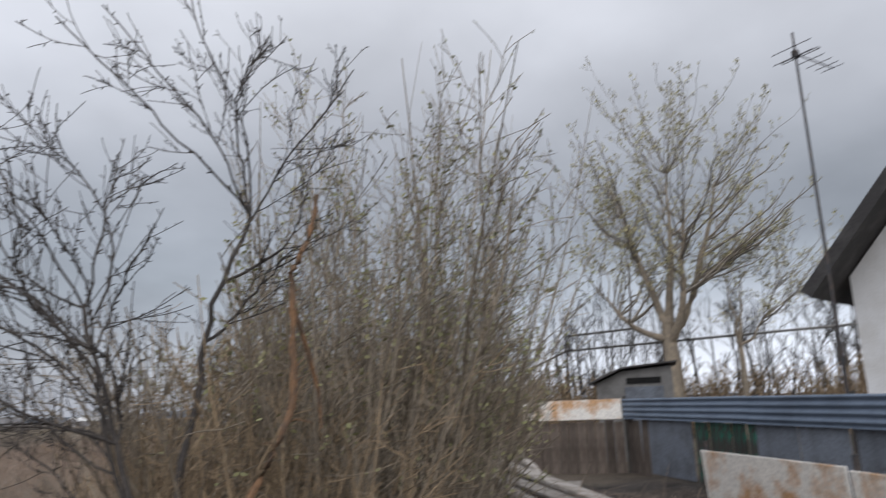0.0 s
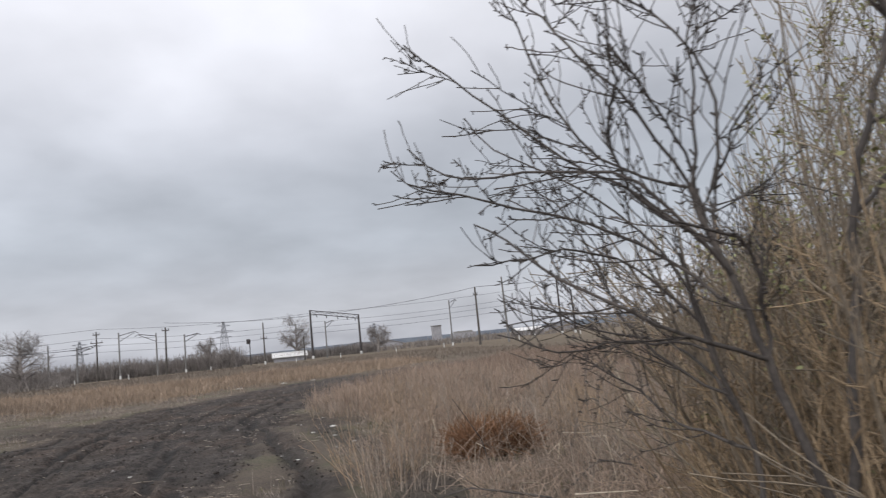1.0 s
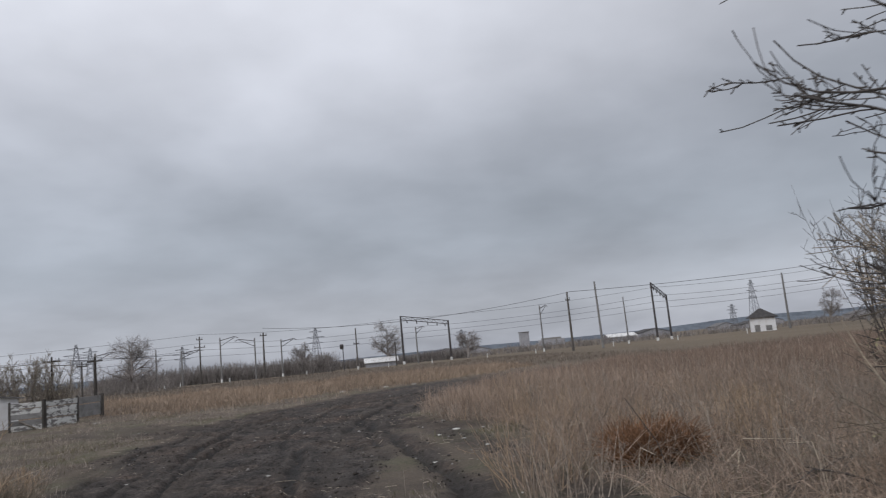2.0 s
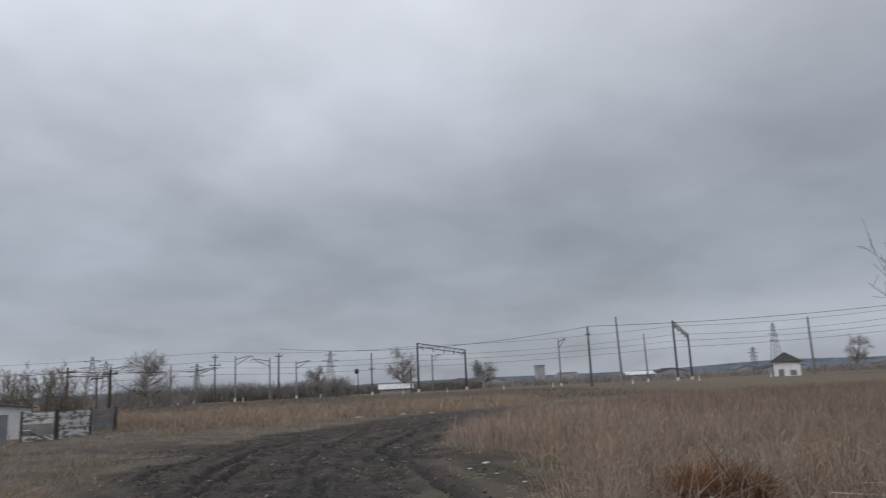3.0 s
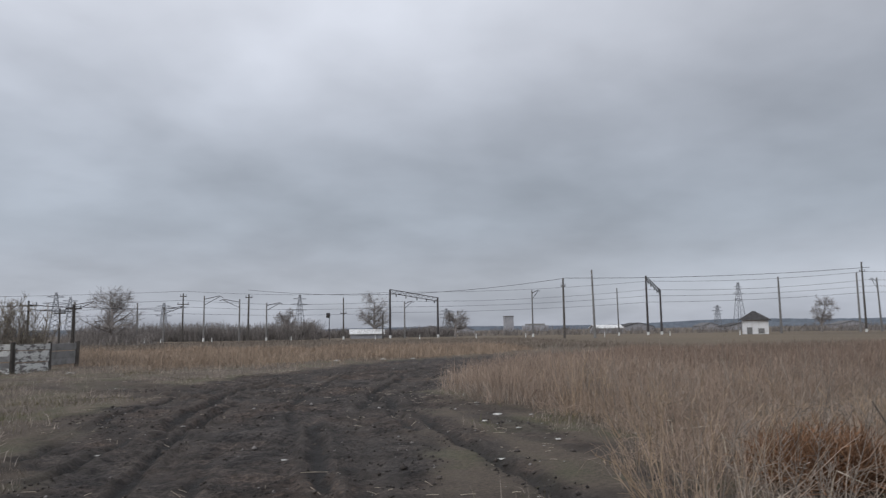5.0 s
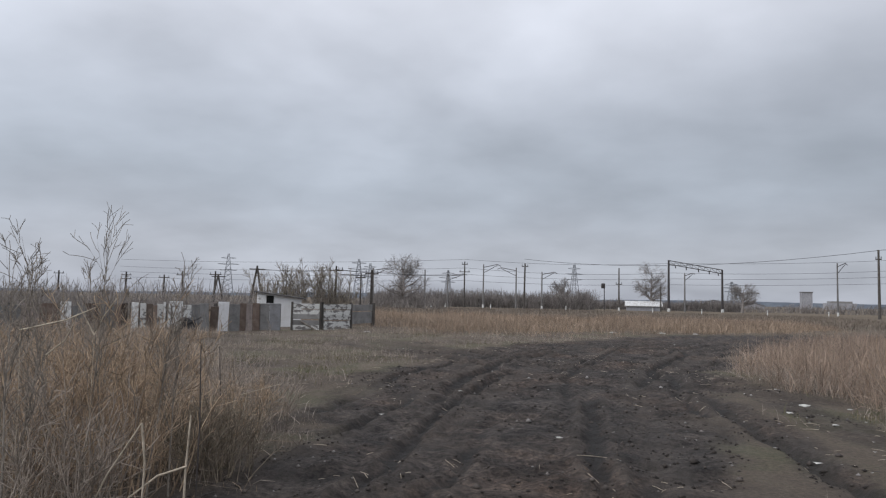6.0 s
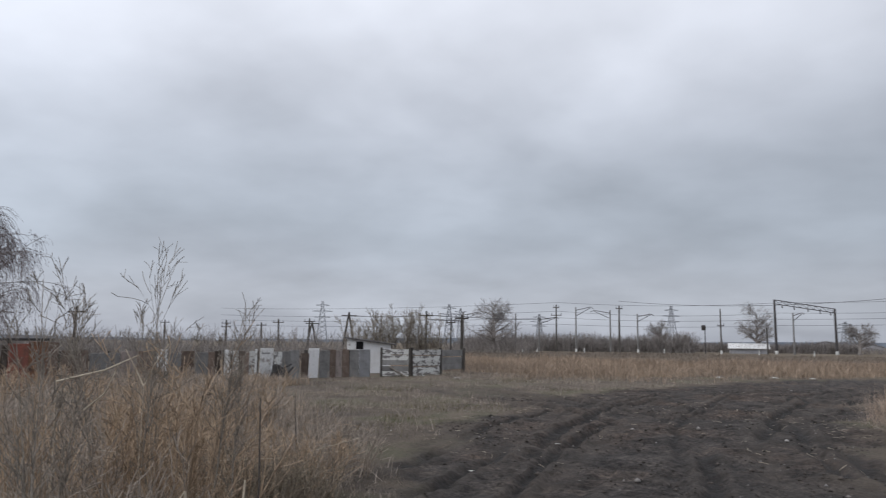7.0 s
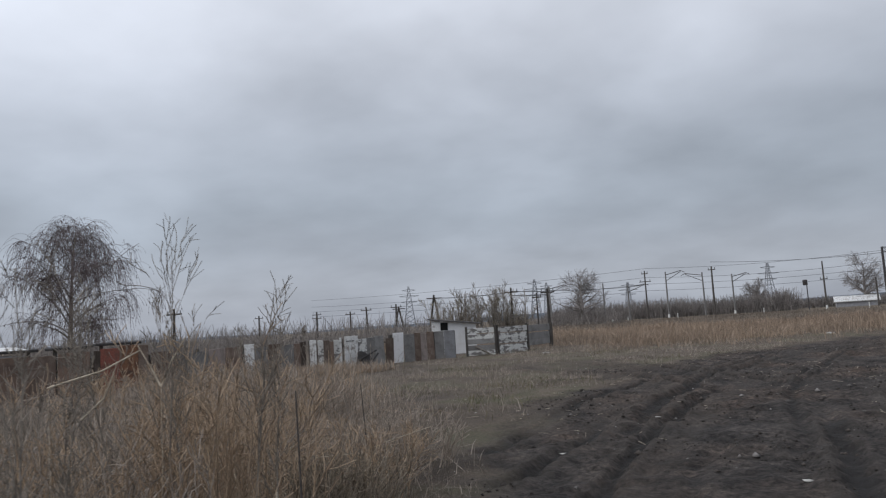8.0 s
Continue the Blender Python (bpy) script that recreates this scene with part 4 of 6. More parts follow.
def plant_shrubs():
    rng = np.random.default_rng(5)
    def thicket(x, y, z):
        """Ragged outline fitted to the camera's view, towards the field and the yard."""
        jag = rng.normal(0, 0.16, len(x))[:, None]
        rz = np.where(z > 2.6, 2.3, 1.35)
        left = np.where(x < 0, ((x + jag) / 1.75) ** 2 + ((z - 2.6) / rz) ** 2 < 1, True) | ((z < 1.5) & (x > -1.0 + jag))
        left = left & ((z < 2.3) | (x > -1.9 + 0.58 * (y + 0.7) + jag))
        return left & (y - 1.78 < (x + 3.06) * 1.22) & (y > 1.5 + jag) & (y > 0.78 * x + 0.9 - (z - 1.0) * 0.7 + 2 * jag)

    def low(x, y, z):
        jag = rng.normal(0, 0.2, len(x))[:, None]
        return thicket(x, y, z) & (x > -0.3 + 0.25 * (y - 2.5) - 0.12 * z + jag)
    dark = "bare dark-barked wild fruit shrub with knobbly budding twigs"
    fruit_shrub(-0.2, 2.42, rng, ((0, 0, -0.05), (-0.06, -0.01, 0.87), (-0.22, 0.02, 1.31), (-0.3, 0.04, 1.65), (-0.42, 0.08, 2.1)), 0.02,
                ((0.72, (-1.38, 0.5, 2.25)), (0.8, (-1.36, 0.62, 2.5)), (0.9, (-1.3, 0.75, 2.86)), (1.0, (-1.1, 0.6, 3.05)), (0.62, (-1.22, 0.45, 2.08)), (1.0, (-0.95, 0.5, 3.2)), (0.95, (-0.66, 0.15, 3.16)), (1.0, (-0.3, 0.1, 2.85)), (0.85, (-0.15, 0.0, 2.5)), (0.85, (-0.75, 0.05, 2.7)), (0.6, (-0.7, -0.2, 2.05)), (0.85, (-0.95, -0.2, 2.65))), dark)
    fruit_shrub(-0.2, 2.5, rng, ((0, 0, -0.05), (0.0, 0.0, 0.96), (0.1, -0.08, 1.77), (0.12, -0.15, 2.12), (0.29, -0.22, 2.57)), 0.021,
                ((1.0, (-0.8, -0.2, 3.4)), (1.0, (-0.1, -0.4, 3.7)), (0.97, (0.3, -0.5, 3.6)), (0.93, (0.7, -0.6, 3.4)), (1.0, (-0.45, -0.3, 3.6)), (0.8, (0.75, -0.5, 3.05)), (0.6, (0.5, -0.45, 2.4))), dark)
    fruit_shrub(-0.1, 2.95, rng, ((0, 0, -0.05), (-0.1, 0.0, 0.7), (-0.12, 0.05, 1.2), (-0.25, 0.1, 1.6), (-0.28, 0.1, 1.9)), 0.016,
                tuple((0.45 + 0.06 * k, (-0.25 + 0.95 * math.cos(math.radians(100 + 15 * k)), 0.1 + 0.8 * math.sin(math.radians(100 + 15 * k)), 1.5 + 0.42 * (k % 4) + 0.03 * k)) for k in range(6)), "small bare fruit shrub with many low arching branches")
    shrub("thicket_shrub", 0.45, 2.85, rng, 70, 2.15, 0.6, 0.25, 420, 0.42, 1500, 1000, BARK_BROWN, "dense brown thicket of bare thin shoots", r=0.011, wander=0.09, rmin=0.0022, keep=low)
    shrub("thicket_shrub", 0.75, 4.0, rng, 60, 2.2, 0.7, 0.3, 480, 0.5, 2000, 1000, BARK_BROWN, "low brown thicket of bare arching shoots", r=0.011, wander=0.1, rmin=0.0024, keep=low)
    shrub("thicket_shrub", 1.6, 3.3, rng, 70, 2.5, 0.7, 0.24, 380, 0.5, 1400, 500, WILLOW_BARK, "dense grey-brown thicket of upright shoots", r=0.012, wander=0.08, rmin=0.0026, keep=low)
    shrub("thicket_shrub", 1.1, 3.5, rng, 34, 3.4, 0.8, 0.3, 300, 0.8, 1100, 0, WILLOW_BARK, "tall grey shoots rising out of a thicket", r=0.016, wander=0.07, rmin=0.0028, keep=thicket, angle=26)
    shrub("willow_shrub", 2.2, 4.1, rng, 75, 4.35, 0.9, 0.42, 560, 0.9, 2600, 0, WILLOW_BARK, "tall bare willow shrub with opening green buds", buds=8000, r=0.018, wander=0.06, rmin=0.003, bud=0.023, bud_mat=GREEN_BUD, keep=thicket, angle=34)
    shrub("willow_shrub", 3.4, 4.8, rng, 65, 4.8, 0.9, 0.44, 520, 1.1, 2600, 0, WILLOW_BARK, "tall bare willow shrub with green buds beside the yard", buds=8000, r=0.018, wander=0.06, rmin=0.003, bud=0.024, bud_mat=GREEN_BUD, keep=thicket, angle=34)
    shrub("willow_shrub", 5.4, 6.6, rng, 26, 4.6, 0.6, 0.3, 260, 1.0, 1500, 0, WILLOW_BARK, "bare willow shrub with pale green buds", buds=3500, r=0.02, wander=0.07, rmin=0.0035, bud=0.018, bud_mat=GREEN_BUD, keep=thicket, angle=28)
    shrub("field_shrub", 6.8, 11.5, rng, 150, 3.9, 1.7, 0.14, 1500, 0.7, 7500, 1500, BARK_DARK, "wide bare brown shrub at the edge of the field", r=0.014, wander=0.05, rmin=0.0035)
    shrub("field_shrub", 4.3, 7.6, rng, 50, 2.5, 0.9, 0.3, 350, 0.5, 1800, 1000, WILLOW_BARK, "low bare shrub among dry grass", r=0.012, wander=0.09, rmin=0.003)
    # the stripped stem
    ob = thing("stripped_sapling", -0.14, 2.3)
    P = np.array([[(-0.42, -0.02, -0.05), (-0.24, -0.06, 0.45), (0.0, -0.12, 0.9), (0.2, -0.24, 1.35), (0.31, -0.29, 1.62), (0.30, -0.30, 2.0), (0.29, -0.31, 2.25), (0.36, -0.33, 2.42), (0.41, -0.34, 2.66)]], float)
    R = np.array([[0.022, 0.019, 0.018, 0.015, 0.017, 0.015, 0.016, 0.012, 0.011]])
    fine_t, coarse_t = np.linspace(0, 8, 45), np.arange(9)
    P = np.stack([np.interp(fine_t, coarse_t, P[0, :, c]) for c in range(3)], 1)[None] + rng.normal(0, 0.004, (1, 45, 3))
    R = np.interp(fine_t, coarse_t, R[0])[None] * rng.uniform(0.72, 1.22, (1, 45))
    child(new("stem", tube_mesh("stem", [(P, R)], ORANGE_BARK, 7)), ob)
    S, SR = branch_off(rng, P, R, 26, 0.15, 0.98, 0.04, 0.22, 30, 4, 0.3, -0.15, 0.3, 0.4)
    child(new("bark_shreds", tube_mesh("bark_shreds", [(S, SR)], ORANGE_BARK, 3)), ob)["kind"] = "stuff"
    Q = np.array([[(0.30, -0.30, 2.1), (0.40, -0.27, 1.9), (0.49, -0.23, 1.7), (0.52, -0.21, 1.52)]], float)
    child(new("torn_branch", tube_mesh("torn_branch", [(Q, np.array([[0.012, 0.012, 0.010, 0.005]]))], ORANGE_BARK, 6)), ob)
    tagged(ob, "broken sapling with orange stripped bark standing in a thicket", "sapling")
    # the tall poplar behind the yard
    poplar(22.7, 12.8, 4.3, 0.34, ((-1.3, 0.2, 5.4), (0.5, 0.7, 6.6), (2.5, -0.3, 5.4), (-2.9, -0.4, 1.9), (1.0, -1.2, 4.6)), (0.9, 0.2, 10.1), (5.0, 4.8, 4.9), 170, 2000, 17000, "tall poplar with sparse yellow-green young leaves")
    poplar(24.3, 10.9, 3.6, 0.13, ((0.5, 0.3, 2.6), (1.6, 0.0, 2.0), (-0.3, -0.3, 2.4)), (1.7, 0.0, 6.9), (2.5, 2.2, 2.6), 50, 550, 3200, "smaller leaning poplar with young leaves")
    for k in range(60):
        t = k / 59
        x, y = 23 + 11 * t + rng.normal(0, 1.2), 25 - 19 * t + rng.normal(0, 1.2)
        bare_tree("sapling", x, y, rng, rng.uniform(5.0, 8.2), 0.06, 0.12, 9, 2.4, 26, 30, 70, 0, BARK_DARK, "thin bare sapling in a row behind the yard", up=0.05, twig_r=0.007, category="sapling", fork_angles=(26, 28))["group"] = "saplings behind the yard"
    for x, y, w in ((22.5, 24.5, 2.6), (25, 20.5, 3.0), (28, 15, 3.0), (31, 9, 3.0)):
        shrub("hedge_shrub", x, y, rng, 260, 3.0, w, 0.2, 1100, 0.8, 2200, 0, BARK_BROWN, "low brown hedge of bare bushes", r=0.026, wander=0.1, rmin=0.012)
    # saplings and weeds in the plot
    for x, y, h in ((-7.55, 8.62, 2.3), (-7.68, 8.48, 2.1), (-7.5, 8.75, 1.85), (-7.28, 8.95, 2.0), (-7.2, 9.1, 1.75), (-7.3, 7.72, 1.95), (-7.38, 7.8, 1.8), (-7.45, 7.95, 1.7), (-7.9, 8.2, 1.85), (-19.2, 20.5, 2.0), (-20.5, 23.5, 2.2), (-21.0, 25.5, 1.9)):
        bare_tree("young_poplar", x, y, rng, h, 0.0085, 0.3, 18, h * 0.24, 22, 60, 70, 0, BARK, "slender bare young tree growing out of weeds", up=0.05, twig_r=0.0016 if y < 12 else 0.005, category="sapling", fork_angles=(26, 30))
    # brushwood in the plot
    for x, y, h, w, mat in ((-7.55, 9.0, 1.5, 0.42, RUSSET), (-7.95, 9.5, 1.35, 0.45, RUSSET), (-7.9, 8.5, 1.25, 0.4, RUSSET), (-8.0, 11.0, 1.0, 0.4, RUSSET), (-8.4, 7.9, 1.2, 0.5, GREYWEED), (-7.3, 8.1, 0.95, 0.3, GREYWEED), (-9.7, 11.0, 1.5, 0.6, RUSSET), (-9.0, 10.3, 1.15, 0.5, RUSSET), (-10.4, 11.8, 1.4, 0.6, RUSSET), (-10.8, 10.4, 1.15, 0.5, GREYWEED), (-9.1, 12.2, 0.9, 0.6, GREYWEED), (-8.5, 12.5, 0.7, 0.5, GREYWEED), (-8.2, 11.4, 0.7, 0.45, GREYWEED), (-7.55, 10.15, 0.62, 0.4, WILLOW_BARK), (-7.3, 9.75, 0.5, 0.35, WILLOW_BARK),
                            (-11.5, 12.6, 1.3, 0.6, RUSSET), (-12.4, 11.4, 1.2, 0.6, GREYWEED), (-8.5, 9.3, 0.85, 0.45, GREYWEED), (-13.0, 13.5, 1.3, 0.7, RUSSET), (-14.5, 14.2, 1.25, 0.7, GREYWEED),
                            (-15.5, 15.6, 1.25, 0.7, RUSSET), (-11.3, 14.0, 1.15, 0.6, GREYWEED), (-9.9, 9.0, 0.95, 0.5, RUSSET), (-17.0, 17.0, 1.2, 0.8, GREYWEED), (-16.5, 14.2, 1.4, 0.7, RUSSET),
                            (-18.5, 16.5, 1.35, 0.8, RUSSET), (-19.3, 18.8, 1.2, 0.8, GREYWEED), (-20.0, 21.5, 1.1, 0.8, RUSSET), (-18.6, 20.3, 1.1, 0.8, GREYWEED), (-13.0, 16.2, 1.0, 0.7, RUSSET)):
        h *= 1.0 if math.hypot(x + 4, y - 5) < 6.8 else 0.68
        shrub("weed_clump", x, y, rng, 40, h, w, 0.22, 190, 0.34, 560, 0, mat, "tall russet clump of dry brushwood weeds" if mat == RUSSET else "grey clump of dead brushwood weeds", r=0.007, wander=0.09, rmin=0.0024 if y < 14 else 0.004, angle=28)
    # tussocks in the field
    for k in range(34):
        y = rng.uniform(6.5, 17.5)
        edge = float(np.interp(y, EDGE_Y, EDGE_X))
        x = edge + (rng.uniform(0.3, 1.2) if k % 3 == 0 else rng.uniform(1.2, 6.5))
        if math.hypot(x - 0.5, y - 9.6) < 1.2:
            continue
        mat = (STRAW, RUSSET, GREYWEED, STRAW)[k % 4]
        shrub("grass_tussock", x, y, rng, 38, rng.uniform(0.7, 1.1) * (1.15 if k % 3 == 0 else 1), rng.uniform(0.3, 0.55), 0.3, 70, 0.3, 170, 0, mat, "pale dry tussock of tall field grass" if mat == STRAW else "russet dead weeds standing in dry grass" if mat == RUSSET else "grey dead weeds standing in dry grass", r=0.005, wander=0.1, rmin=0.0022, angle=26)["group"] = "tussocks in the field"
    # beyond the fence
    weeping_birch(-59.1, 41.0, rng, 11.3, 9.6, "bare birch with drooping purple-brown twigs")
    for dx in (-2.6, -1.3, 0.0, 1.2, 2.4):
        shrub("spreading_shrub", -29.6 + dx, 56 + dx * 0.5, rng, 16, 4.2 - 0.25 * abs(dx), 0.7, 0.4, 130, 1.1, 700, 0, BARK, "large spreading bare shrub behind a shed", r=0.04, wander=0.06, buds=260, bud=0.045, rmin=0.011, angle=28, twig_angle=30)
    far = dict(up=0.02, leaf_mat=BARK_FAR)
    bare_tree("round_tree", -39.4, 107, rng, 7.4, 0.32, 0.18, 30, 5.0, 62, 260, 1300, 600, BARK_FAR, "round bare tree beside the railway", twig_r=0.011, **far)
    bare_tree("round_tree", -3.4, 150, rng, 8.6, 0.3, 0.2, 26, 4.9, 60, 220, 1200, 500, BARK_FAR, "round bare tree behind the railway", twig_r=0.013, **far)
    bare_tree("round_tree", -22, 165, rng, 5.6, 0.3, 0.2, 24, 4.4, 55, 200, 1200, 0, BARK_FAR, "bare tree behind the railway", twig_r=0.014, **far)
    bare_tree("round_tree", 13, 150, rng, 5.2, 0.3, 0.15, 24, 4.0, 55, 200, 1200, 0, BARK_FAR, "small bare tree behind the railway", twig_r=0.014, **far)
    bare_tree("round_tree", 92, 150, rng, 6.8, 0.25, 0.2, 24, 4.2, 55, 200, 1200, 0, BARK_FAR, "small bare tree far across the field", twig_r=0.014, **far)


plant_shrubs()

# ---- railway: poles, portals, wires ----
def pole(name, x, y, top, r, mat, label, arms=(), bracket=0.0, mark=False, lean=0.0, group=""):
    """A line pole: tapered shaft, cross-arms with insulators, and perhaps a bracket and a white foot."""
    ob = thing(name, x, y)
    dx = lean * top
    part("shaft", bars(((0, 0, -0.3), (dx, 0, top), r, r * 0.62), sides=8), mat, ob)
    for z, half in arms:
        bm = boxed(-half + dx, -0.06, z, half + dx, 0.06, z + 0.14)
        part("crossarm", bm, mat, ob)
        for s in (-1, 1):
            part("insulator", bars(((s * half * 0.85 + dx, 0, z + 0.13), (s * half * 0.85 + dx, 0, z + 0.45), 0.07, 0.05)), LATTICE, ob)
    if bracket:
        s = 1 if bracket > 0 else -1
        w = abs(bracket)
        part("bracket", bars(((dx, 0, top * 0.93), (s * w, 0, top * 1.0), 0.06), ((dx, 0, top * 0.80), (s * w, 0, top * 0.98), 0.05), ((s * w, 0, top * 1.0), (s * w * 1.25, 0, top * 0.96), 0.05)), STEEL, ob)
    if mark:
        part("white_foot", bars(((0, 0, 0), (0, 0, 0.6), r * 1.06, r * 1.04), sides=8), WHITE_MARK, ob)
    return tagged(ob, label, "pole", group)


def portal(x0, y0, x1, y1, h0, h1, label):
    """A steel portal over the tracks: two posts and a lattice crossbeam."""
    ob = thing("railway_portal", x0, y0)
    d = Vector((x1 - x0, y1 - y0, 0))
    for q, h in ((Vector((0, 0, 0)), h0), (d, h1)):
        part("post", bars((q + Vector((0, 0, -0.3)), q + Vector((0, 0, h)), 0.24, 0.17), sides=8), STEEL, ob)
        part("white_foot", bars((q, q + Vector((0, 0, 0.6)), 0.26, 0.25), sides=8), WHITE_MARK, ob)
    a, b = Vector((0, 0, h0 - 0.75)), d + Vector((0, 0, h1 - 0.75))
    up = Vector((0, 0, 0.7))
    part("beam_chord", bars((a, b, 0.075)), STEEL, ob)
    part("beam_chord", bars((a + up, b + up, 0.075)), STEEL, ob)
    n = 9
    for k in range(n):
        p, q = a.lerp(b, k / n), a.lerp(b, (k + 1) / n)
        part("lattice_bar", bars((p, p + up, 0.035), (p + up, q, 0.035)), STEEL, ob)
    for k in (0.12, 0.32, 0.55, 0.75, 0.92):
        p = a.lerp(b, k)
        part("hanger", bars((p, p + Vector((0.1, 0, -0.55)), 0.07, 0.11)), STEEL, ob)
    return tagged(ob, label, "portal", "railway portals")


def lattice_tower(x, y, h, w, label):
    """A high-voltage tower of four legs, bracing and three pairs of arms."""
    ob = thing("lattice_tower", x, y, 0, 30)

    def half(t):
        return w * (1 - t) + 0.35 * t
    for sx in (-1, 1):
        for sy in (-1, 1):
            part("leg", bars(((sx * w, sy * w, -0.3), (sx * 0.35, sy * 0.35, h), 0.16, 0.1), sides=4), LATTICE, ob)
    n = 9
    for k in range(n):
        t0, t1 = k / n, (k + 1) / n
        a, b, z0, z1 = half(t0), half(t1), h * t0, h * t1
        rows = []
        for s in (-1, 1):
            rows += [((-a, s * a, z0), (b, s * b, z1), 0.07), ((a, s * a, z0), (-b, s * b, z1), 0.07), ((s * a, -a, z0), (s * b, b, z1), 0.07)]
        part("bracing", bars(*rows, sides=4), LATTICE, ob)["kind"] = "stuff"
    for t, r in ((0.62, 4.2), (0.76, 5.2), (0.9, 3.6)):
        for s in (-1, 1):
            part("arm", bars(((0, 0, h * t + 0.5), (s * r, 0, h * t), 0.11), ((0, 0, h * t - 0.4), (s * r, 0, h * t), 0.09), sides=4), LATTICE, ob)
    return tagged(ob, label, "tower", "lattice towers")


def wire(name, a, b, sag, r, label):
    a, b = Vector(a), Vector(b)
    k = 14
    P = np.array([[tuple(a.lerp(b, i / k) - Vector((0, 0, sag * 4 * (i / k) * (1 - i / k)))) for i in range(k + 1)]])
    return tagged(new(name, tube_mesh(name, [(P, np.full((1, k + 1), r))], WIRE, 4)), label, "wire", "overhead wires")


def railway():
    G = "poles along the railway"
    con, tar = "grey concrete railway pole", "dark timber line pole"
    pole("railway_pole", -55, 134, 7.2, 0.3, CONCRETE, "thick grey concrete railway pole with a short bracket", (), 3.0, True, group=G)
    pole("railway_pole", -44.5, 134, 6.9, 0.17, CONCRETE, con, (), 0, False, group=G)
    pole("railway_pole", -40, 134, 6.2, 0.17, CONCRETE, con + " with a bracket", (), 3.0, False, group=G)
    pole("line_pole", -36.8, 134, 8.5, 0.17, POLE_DARK, tar + " with two crossarms", ((7.9, 0.55), (6.5, 1.0)), group=G)
    pole("railway_pole", -33.2, 134, 8.0, 0.17, CONCRETE, con + " with a bracket each way", (), 2.6, True, group=G)
    pole("railway_pole", -27.1, 134, 7.4, 0.17, CONCRETE, con + " with a bracket", (), -2.8, False, group=G)
    pole("line_pole", -25.6, 134, 8.2, 0.20, POLE_DARK, "stout " + tar + " with a short crossarm", ((7.6, 0.6),), 0, False, 0.012, group=G)
    pole("railway_pole", -22.4, 134, 6.7, 0.16, CONCRETE, con + " with a bracket", (), 2.2, True, group=G)
    pole("line_pole", -8.9, 134, 7.5, 0.16, POLE_DARK, tar + " with a short crossarm", ((4.6, 0.55),), 0, True, group=G)
    pole("line_pole", -1.9, 134, 4.4, 0.15, POLE_DARK, "short dark post beside the portal", group=G)
    pole("railway_pole", 2.3, 140, 7.0, 0.16, CONCRETE, con + " with a bracket", (), 1.4, False, group=G)
    pole("railway_pole", 25.5, 134, 8.6, 0.16, CONCRETE, con + " with a bracket", (), 1.2, True, group=G)
    pole("line_pole", 24.8, 109.5, 9.0, 0.2, POLE_DARK, "tall dark timber pole at the field's edge", ((7.7, 0.35),), 0, False, group=G)
    pole("line_pole", 29.3, 109.0, 10.2, 0.2, CONCRETE, "tall leaning concrete pole at the field's edge", (), 0, False, -0.018, group=G)
    pole("railway_pole", 41.7, 134, 8.8, 0.16, CONCRETE, "slender " + con, (), 0, True, -0.01, group=G)
    pole("railway_pole", 73.4, 134, 10.7, 0.24, CONCRETE, con + " beyond the whitewashed hut", group=G)
    pole("railway_pole", 89.4, 134, 11.4, 0.22, CONCRETE, con + " in a pair", group=G)
    pole("railway_pole", 90.6, 134, 13.5, 0.22, POLE_DARK, "tall dark pole in a pair", ((11.6, 0.6),), 0, True, group=G)
    pole("railway_pole", 93.8, 134, 10.4, 0.2, CONCRETE, con + " with a bracket", (), -1.4, False, -0.03, group=G)
    portal(-0.3, 145.6, 9.5, 150, 9.6, 8.1, "dark steel portal spanning the tracks with hanging insulators")
    portal(80.6, 101.8, 60.0, 71.0, 9.5, 9.5, "long dark steel portal over several tracks beside the field")
    portal(48.0, 135.8, 52.4, 140, 11.2, 8.8, "dark steel portal seen end-on over the tracks")
    # a signal beside the track
    ob = thing("rail_signal", -11.4, 134)
    part("mast", bars(((0, 0, -0.2), (0, 0, 4.3), 0.1, 0.08)), STEEL, ob)
    part("signal_head", boxed(-0.55, -0.15, 3.9, 0.15, 0.15, 4.8, bevel=0.1), STEEL, ob)
    part("hood", bars(((-0.2, -0.15, 4.45), (-0.2, -0.5, 4.4), 0.16)), STEEL, ob)
    tagged(ob, "dark railway signal on a slim mast", "signal")
    # marker posts along the line
    for x in (-50, -44, -39, -36.6, -29, -17, -4, 3, 12, 20, 33, 44, 56):
        ob = thing("marker_post", x + 0.7, 118)
        part("post", bars(((0, 0, -0.2), (0, 0, 0.8), 0.08, 0.07)), WHITE_MARK, ob)
        tagged(ob, "small whitewashed marker post beside the track", "post", "marker posts")
    for z0, z1, sag in ((9.0, 9.0, 0.6), (7.4, 7.2, 0.7), (6.2, 6.1, 0.5), (5.0, 5.0, 0.4)):
        wire("overhead_wire", (-120, 142, z0), (-37, 136, z0), sag, 0.024, "thin dark overhead wire along the railway")
        wire("overhead_wire", (-37, 136, z0), (0.5, 145, z1), sag, 0.024, "thin dark overhead wire along the railway")
        wire("overhead_wire", (0.5, 145, z1), (48.5, 136, z0 + 1.2), sag, 0.024, "thin dark overhead wire along the railway")
        wire("overhead_wire", (48.5, 136, z0 + 1.2), (91, 134, z0 + 2.6), sag, 0.028, "thin dark overhead wire along the railway")
        wire("overhead_wire", (91, 134, z0 + 2.6), (150, 128, z0 + 4.0), sag, 0.028, "thin dark overhead wire along the railway")
    wire("overhead_wire", (25.3, 109.5, 9.0), (76, 112, 10.6), 0.5, 0.035, "sagging line from the tall poles")
